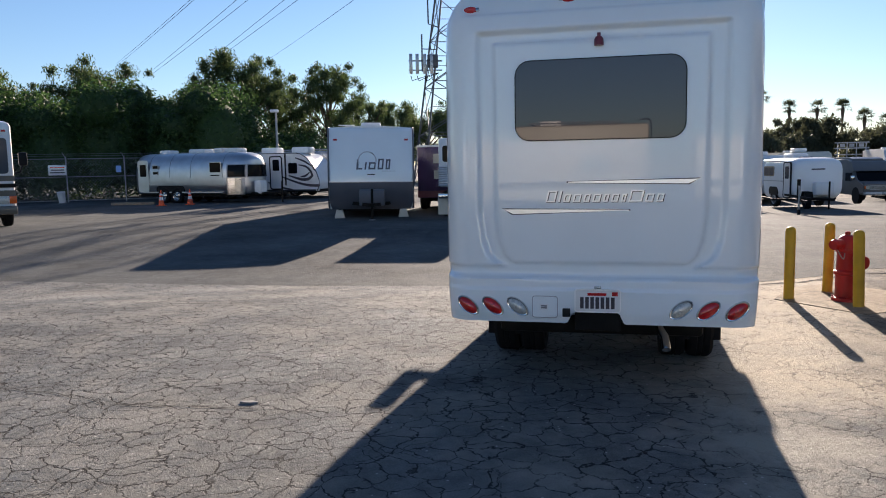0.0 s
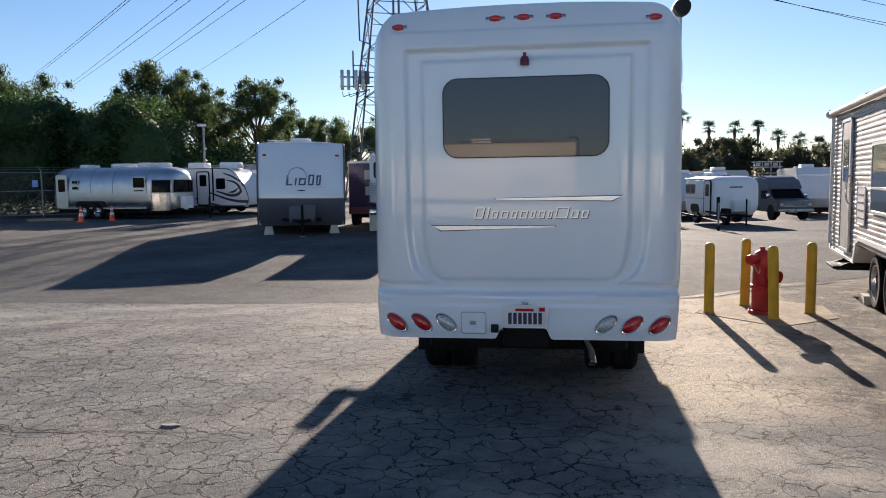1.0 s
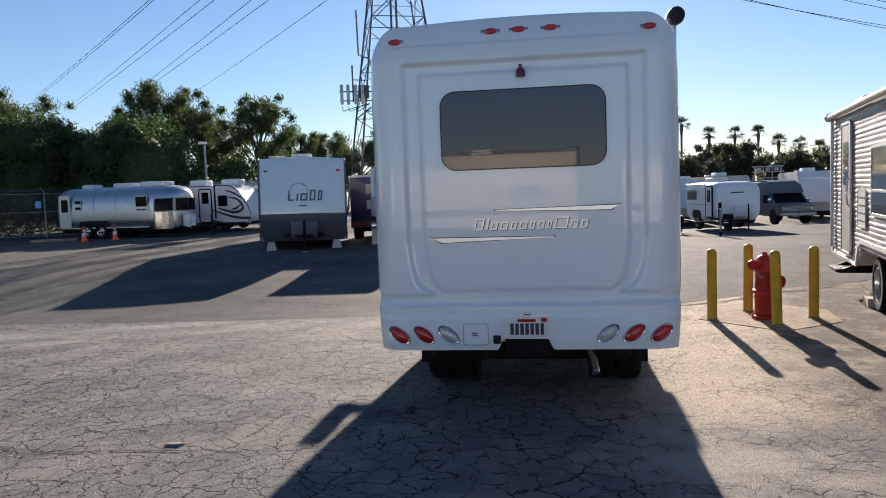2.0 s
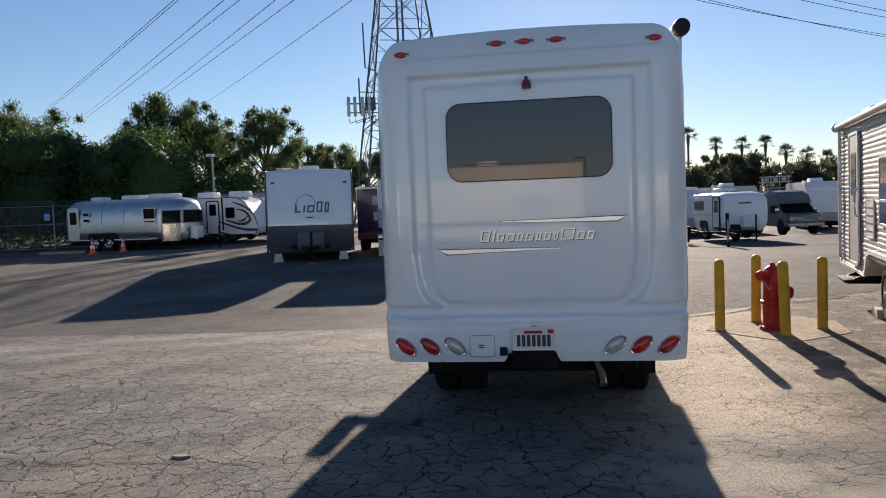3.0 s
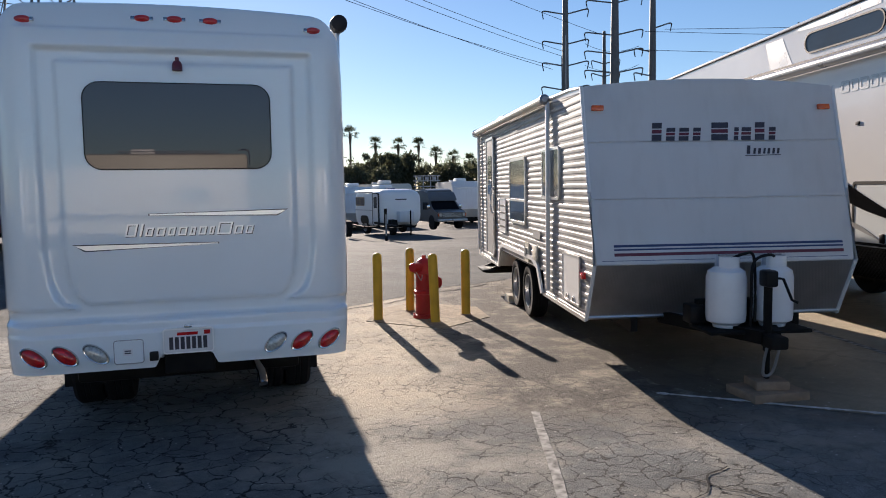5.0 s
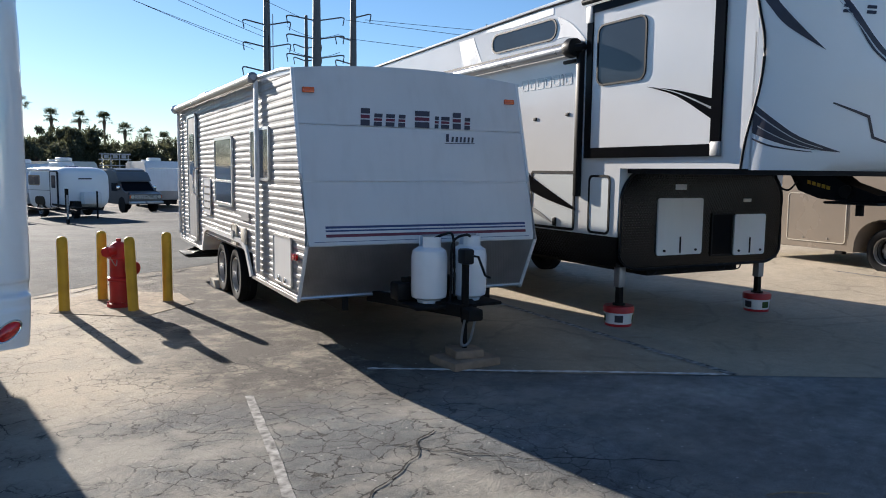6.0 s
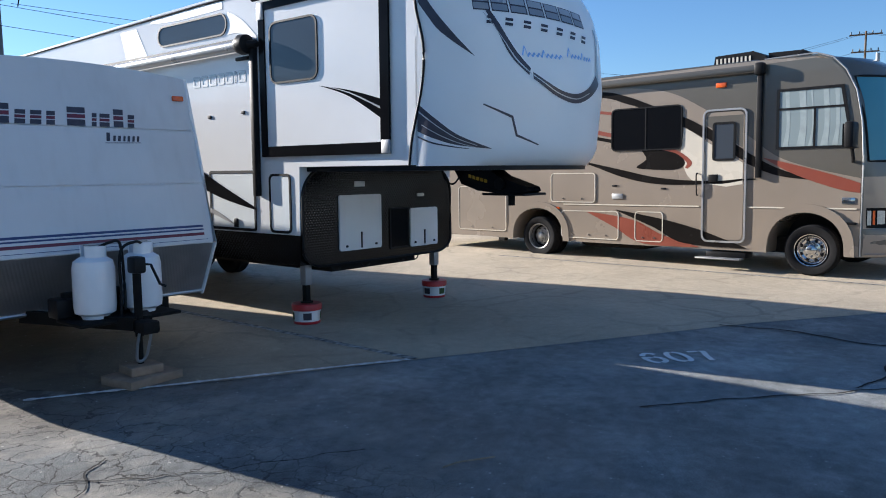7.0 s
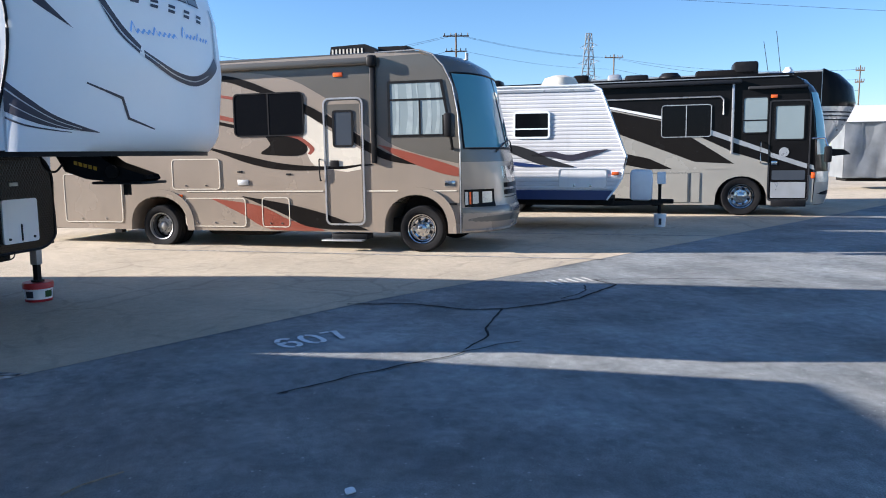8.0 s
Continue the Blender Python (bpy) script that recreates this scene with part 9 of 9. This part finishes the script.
part("mast_bracket", tube([(-3.95, -3.0, 10.5), (-2.7, -2.7, 10.5)], 0.04, 5), TOWER_STEEL, tw)
part("whip_mast", tube([(-2.55, -2.6, 12.2), (-3.4, -2.9, 12.4), (-3.45, -2.9, 15.8)], 0.06, 6), TOWER_STEEL, tw)
part("equipment_box", box(-3.5, -2.7, -3.05, -2.55, 9.1, 10.1, 0.05), TOWER_STEEL, tw)


def mono_pole(az, dist, H, arms, r=0.42, ins=True, label="tall grey steel power pole with davit arms"):
    a = radians(az)
    t = thing("power_pole", label, "power pole", pose(dist * math.cos(a), dist * math.sin(a), 0, 0, 0, az - 90), "steel power poles")
    part("shaft", spun([(r * 1.25, 0), (r, H * 0.5), (r * 0.6, H)], 12), TOWER_STEEL, t)
    for z, x0, x1 in arms:
        for x in (x0, x1):
            if x:
                s = math.copysign(1, x)
                part("davit_arm", tube(smooth([(0, 0, z - 0.1), (x * 0.6, 0, z + 0.25), (x * 0.9, 0, z + 0.42), (x, 0, z + 0.3)], 3), 0.09, 6), TOWER_STEEL, t)
                if ins:
                    part("insulator", cyl((x, 0, z + 0.3), (x - s * 0.15, 0, z - 0.55), 0.07, seg=6), UNDER, t)
    return t


mono_pole(51.3, 95, 32, ((18.9, -2.8, 2.8), (16.3, -2.8, 2.8), (13.4, -2.9, 2.9), (22.5, -2.8, 2.8)))
mono_pole(47.75, 95, 33, ((19.7, -3.6, 3.3), (17.5, -3.6, 3.3), (15.2, -3.6, 3.3), (23.5, -3.4, 3.2)), 0.52)
mono_pole(48.5, 112, 23.5, ((19.0, -1.8, 2.2), (17.2, -1.8, 2.2)), 0.34)
mono_pole(45.1, 97, 33, ((20.6, 0, 2.2), (17.8, -2.2, 0), (14.9, -2.2, 0)), 0.42)


def wood_pole(az, dist, H, arms, r=0.12):
    a = radians(az)
    t = thing("power_pole", "brown wooden utility pole with cross-arms", "power pole", pose(dist * math.cos(a), dist * math.sin(a), 0, 0, 0, az - 90), "wooden poles")
    part("shaft", spun([(r, 0), (r * 0.7, H)], 10), BARK, t)
    for z, w in arms:
        part("cross_arm", box(-w, w, -0.06, 0.06, z - 0.06, z + 0.06), BARK, t)
        for x in (-w * 0.9, -w * 0.4, w * 0.4, w * 0.9):
            part("insulator", cyl((x, 0, z + 0.08), (x, 0, z + 0.3), 0.05, seg=6), TOWER_STEEL, t)


wood_pole(-13.5, 78, 13.7, ((13.4, 1.3), (11.9, 1.1)))
wood_pole(-25.0, 105, 14.6, ((14.2, 1.2),))
wood_pole(-40.9, 85, 9.9, ((9.4, 0.4), (8.3, 0.4)), 0.08)
py_ = lattice_tower(150 * math.cos(radians(-23.2)), 150 * math.sin(radians(-23.2)), 1.9, 0.35, 24.2, "distant steel lattice pylon", 20, 0.1, 8)
for z, w in ((15.5, 3.4), (18.5, 3.0), (21.5, 2.4)):
    for k in (1, -1):
        part("cross_arm", tube([(k * 0.5, 0, z), (k * w, 0, z + 0.25), (k * 0.45, 0, z + 0.9)], 0.08, 4), TOWER_STEEL, py_)



def wire(p, q, sag, r, name="power_line"):
    p, q = Vector(p), Vector(q)
    pts = [p + (q - p) * (i / 24) - Vector((0, 0, sag * 4 * (i / 24) * (1 - i / 24))) for i in range(25)]
    ob = part(name, tube(pts, r, 5), UNDER, None)
    return tagged(ob, "dark overhead power line strung across the sky", "power line", "power lines")


for p, q, r in (((-9.4, 59.2, 22.3), (-100.4, 239.8, 34.8), 0.035), ((-9.1, 59.3, 22.3), (-99.9, 240.0, 34.5), 0.035), ((-4.9, 59.7, 22.9), (-93.0, 242.7, 31.1), 0.035), ((-3.2, 59.9, 23.0), (-92.3, 243.0, 30.7), 0.035),
                ((-0.6, 59.9, 23.0), (-81.8, 246.8, 30.6), 0.035), ((1.5, 59.9, 23.0), (-81.0, 247.0, 30.3), 0.035), ((5.0, 59.7, 22.1), (-56.8, 253.7, 36.7), 0.035),
                ((4.2, 59.9, 22.6), (58.0, 75.3, 16.4), 0.028), ((4.2, 59.9, 23.4), (58.2, 75.1, 15.9), 0.028), ((4.2, 59.9, 25.2), (59.1, 74.3, 17.4), 0.028), ((4.2, 59.9, 25.9), (59.4, 74.1, 17.9), 0.028), ((4.2, 59.9, 29.0), (62.3, 71.7, 20.0), 0.028),
                ((61.5, 73.0, 18.9), (66, 68.5, 18.2), 0.025), ((61.5, 73.0, 16.3), (66, 68.5, 16.0), 0.025), ((61.5, 73.0, 13.4), (66, 68.5, 13.6), 0.025), ((67.0, 68.5, 20), (140, 10, 16), 0.03), ((67.0, 68.5, 17.8), (140, 10, 14), 0.03), ((70.5, 68.7, 20.6), (150, 0, 19), 0.03)):
    wire(p, q, 0.3 if q[0] < 0 else 0.8, r)
a1, a2, a3 = (Vector((d * math.cos(radians(a)), d * math.sin(radians(a)), 0)) for a, d in ((-13.5, 78), (-25.0, 105), (-40.9, 85)))
for z, k in ((13.6, 0), (13.5, 1), (12.1, 2)):
    wire(a1 + Vector((0, 0, z)), a2 + Vector((0, 0, z + 0.6)), 0.5, 0.012)
    wire(a1 + Vector((0, 0, z)), Vector((120, 30, z - 4 - k)), 0.9, 0.014)
    wire(a2 + Vector((0, 0, z + 0.6)), Vector((a3.x, a3.y, 9.5 - k)), 0.8, 0.014)
mono_pole(23.8, 166, 40, ((38.0, -2.2, 2.2), (36.0, -2.2, 2.2)))
mono_pole(-61.9, 100, 14, ((12.3, -1.8, 1.8), (10.8, -1.8, 1.8)), 0.3)
far, near = (Vector((*[d * f(radians(a)) for f in (math.cos, math.sin)], 0)) for a, d in ((23.8, 166), (-61.9, 100)))
for z0, z1 in ((37.1, 11.1), (37.6, 12.6)):
    wire(far + Vector((0, 0, z0)), near + Vector((0, 0, z1)), 0.6, 0.016)


# ---- trees ----
RNG = np.random.default_rng(7)


def leaf_mesh(name, clumps, n, size, material, parent, flat=0.75, shell=0.55, droop=False):
    """Many small leaf sprays spread through clumps (centre, radii)."""
    C = np.array([c for c, r in clumps], float)
    Rr = np.array([r if hasattr(r, "__len__") else (r, r, r * flat) for c, r in clumps], float)
    wgt = Rr.prod(1) ** (2 / 3)
    idx = RNG.choice(len(C), n, p=wgt / wgt.sum())
    d = RNG.normal(size=(n, 3))
    d /= np.linalg.norm(d, axis=1)[:, None]
    rad = shell + (1 - shell) * RNG.random(n) ** 0.7 + 0.12 * RNG.normal(size=n)
    if droop:
        rad = np.minimum(np.abs(RNG.normal(size=n)) * 0.7, 1.0 + 0.25 * RNG.random(n))
    P = C[idx] + d * Rr[idx] * rad[:, None]
    u = RNG.normal(size=(n, 3))
    u[:, 2] *= 1.8 if droop else 0.7
    u /= np.linalg.norm(u, axis=1)[:, None]
    v = np.cross(u, RNG.normal(size=(n, 3)))
    v /= np.linalg.norm(v, axis=1)[:, None]
    s = size * (0.6 + 0.8 * RNG.random(n))[:, None]
    wide = 0.26 if droop else 0.45
    quad = np.stack([P - u * s, P + v * s * wide, P + u * s, P - v * s * wide], 1).reshape(-1, 3)
    quad[:, 2] = np.maximum(quad[:, 2], 0.05)
    me = bpy.data.meshes.new(name)
    me.from_pydata(quad.tolist(), [], np.arange(4 * n).reshape(-1, 4).tolist())
    me.materials.append(material)
    ob = new(name, me)
    ob.parent = parent
    return tagged(ob, kind="stuff")


def tree(x, y, H, spread, n, label, trunk_h=0.35, size=0.2, lean=0.0, material=None):
    t = thing("tree", label, "tree", pose(x, y, 0, 0, 0, float(RNG.random() * 360)), "trees behind the yard")
    bm = tube([(0, 0, 0), (0.1, 0.05, H * trunk_h * 0.6), (0.15 + lean, 0.1, H * trunk_h), (0.1 + lean, 0, H * 0.6)], 0.2 + 0.008 * H, 8)
    part("trunk", bm, BARK, t)
    clumps = []
    for i in range(20):
        a = i * 2.4 + RNG.random() * 0.9
        h = H * (trunk_h + (0.97 - trunk_h) * ((i + 0.5) / 20) ** 0.8)
        k = spread * (0.35 + 0.65 * math.sin(math.pi * min(0.92, (h / H - trunk_h * 0.7) / (1.06 - trunk_h * 0.7)))) * (0.65 + 0.5 * RNG.random())
        c = (k * math.cos(a) * 0.8, k * math.sin(a) * 0.8, h)
        part("limb", tube(smooth([(0.1 + lean, 0, h * 0.62), (c[0] * 0.5, c[1] * 0.5, h * 0.8), c], 3), 0.06, 5), BARK, t)
        r = spread * (0.2 + 0.14 * RNG.random())
        clumps.append((c, (r, r, r * 0.8)))
        for q in range(3):
            o = RNG.normal(size=3) * r * 1.1
            clumps.append(((c[0] + o[0], c[1] + o[1], min(c[2] + o[2] * 0.6, H)), (r * 0.5, r * 0.5, r * 0.45)))
    leaf_mesh("crown", clumps, n, size, material or LEAF_PALE, t, shell=0.15, droop=True)


def polar(az, d):
    return d * math.cos(radians(az)), d * math.sin(radians(az))


EUC = "tall eucalyptus-like tree with feathery olive crown"
for az, d, H, sp, n in ((113.8, 62, 9.2, 3.6, 9000), (118.5, 60, 7.6, 3.2, 7000), (109.6, 66, 7.6, 3.0, 6000), (105.0, 58, 9.7, 3.5, 12000), (102.3, 62, 8.4, 2.7, 7000), (98.5, 58, 9.0, 3.1, 9500), (95.6, 72, 7.2, 2.8, 6000),
                        (93.4, 76, 7.6, 3.2, 7000), (91.0, 80, 7.0, 3.2, 6000), (88.5, 84, 8.0, 3.6, 5000), (122.5, 62, 8.6, 3.8, 6000)):
    tree(*polar(az, d), H, sp, int(n * 4.5), EUC, 0.3, 0.115)
hedge = thing("hedge", "dense dark green hedge of tall rounded shrubs", "hedge", pose(0, 0, 0), kind="stuff")
cl = []
for az in np.arange(100.5, 130, 1.5):
    d = 50 + 2.5 * math.sin(az * 1.7)
    h = 5.5 + 0.7 * math.sin(az * 0.9 + 0.6) + 0.5 * RNG.random() - (2.0 if az < 104 else 0)
    x, y = polar(az, d)
    cl.append(((x, y, h * 0.5), (2.1, 2.1, h * 0.52)))
    cl.append(((x + RNG.normal() * 0.6, y + RNG.normal() * 0.6, h * 0.82), (1.5, 1.5, h * 0.24)))
leaf_mesh("hedge_leaves", cl, 90000, 0.12, LEAF_DARK, hedge, shell=0.78)
core = bmesh.new()
for c, r in cl:
    q = bmesh.ops.create_icosphere(core, subdivisions=2, radius=1.0)
    for v in q["verts"]:
        v.co = Vector((c[0] + v.co.x * r[0] * 0.78, c[1] + v.co.y * r[1] * 0.78, max(0.0, c[2] + v.co.z * r[2] * 0.78)))
tagged(part("hedge_core", core, LEAF_DARK, hedge), kind="stuff")

# far right tree line
for az, d, H, sp, n in ((68.0, 100, 4.2, 3.6, 6000), (66.4, 96, 4.2, 3.4, 6000), (65.0, 105, 6.0, 3.6, 11000), (63.7, 108, 6.4, 4.0, 12000), (61.2, 112, 4.6, 4.2, 8000), (59.4, 110, 5.0, 4.4, 7000), (57.4, 106, 5.0, 4.4, 7000), (55.3, 106, 5.0, 4.6, 6000), (70.5, 98, 5.4, 4.6, 2000),
                        (53.0, 108, 7.0, 5, 2600), (73.5, 100, 6.5, 5, 2000), (78.0, 104, 7.0, 5, 2000), (83, 100, 7.0, 5, 2000)):
    tree(*polar(az, d), H, sp, n, "broad dark tree in the far tree line", 0.1, 0.26, 0, LEAF_FAR)


def palm(az, d, H):
    x, y = polar(az, d)
    t = thing("palm_tree", "tall fan palm with a shaggy round crown", "palm tree", pose(x, y, 0, 0, 0, float(RNG.random() * 360)), "far palms")
    part("trunk", loft([[(0.05 * z / H + r * math.cos(k * 0.785), r * math.sin(k * 0.785), z) for k in range(8)] for z, r in ((0, 0.3), (H * 0.4, 0.19), (H - 2.0, 0.17), (H - 1.5, 0.22), (H - 0.7, 0.30), (H - 0.1, 0.2))]), PALM_BARK, t)
    bm = bmesh.new()
    top = Vector((0.05, 0, H - 0.25))
    for i in range(32):
        a, e = float(RNG.random()) * 6.283, radians(-30 + 112 * float(RNG.random()) ** 0.85)
        L = 1.75 * (0.75 + 0.4 * float(RNG.random()))
        out = Vector((math.cos(a) * math.cos(e), math.sin(a) * math.cos(e), math.sin(e)))
        side = out.cross(Vector((0, 0, 1))).normalized()
        nrm = side.cross(out)
        hub_ = top + out * L * 0.45
        bm.faces.new([bm.verts.new(p) for p in (top + side * 0.03, top - side * 0.03, hub_ - side * 0.02, hub_ + side * 0.02)])
        for k in range(-5, 6):
            w = radians(k * 15)
            d_ = out * math.cos(w) + side * math.sin(w)
            tip = hub_ + d_ * L * 0.62 * (1 - 0.012 * k * k) - Vector((0, 0, 0.16 + 0.012 * k * k))
            mid = hub_ + d_ * L * 0.3
            q = side * math.cos(w) - out * math.sin(w)
            bm.faces.new([bm.verts.new(p) for p in (hub_, mid + q * 0.045, tip, mid - q * 0.045)])
    tagged(part("fronds", bm, LEAF_PALM, t), kind="stuff")


for az, d, H in ((67.4, 128, 11.0), (65.5, 138, 9.9), (63.8, 138, 9.7), (62.3, 138, 9.7), (61.0, 135, 7.9), (59.7, 138, 7.4), (58.5, 138, 6.6)):
    palm(az, d, H)
frame_t = thing("scaffold_frame", "pale steel sign frame rising over far trailers", "frame", pose(*polar(61.7, 62), fall(*polar(61.7, 62)), 0, 0, -28))
for x_ in (-0.9, -0.3, 0.3, 0.9):
    part("post", box(x_ - 0.035, x_ + 0.035, -0.04, 0.04, 0, 3.75), GREY_STEEL, frame_t)
for z_ in (2.9, 3.35, 3.75):
    part("beam", box(-1.1, 1.1, -0.04, 0.04, z_ - 0.05, z_ + 0.03), GREY_STEEL, frame_t)
for x_ in (-0.6, 0.0, 0.6):
    part("sign_panel", box(x_ - 0.16, x_ + 0.16, -0.06, -0.04, 3.42, 3.66), GREY_STEEL, frame_t)
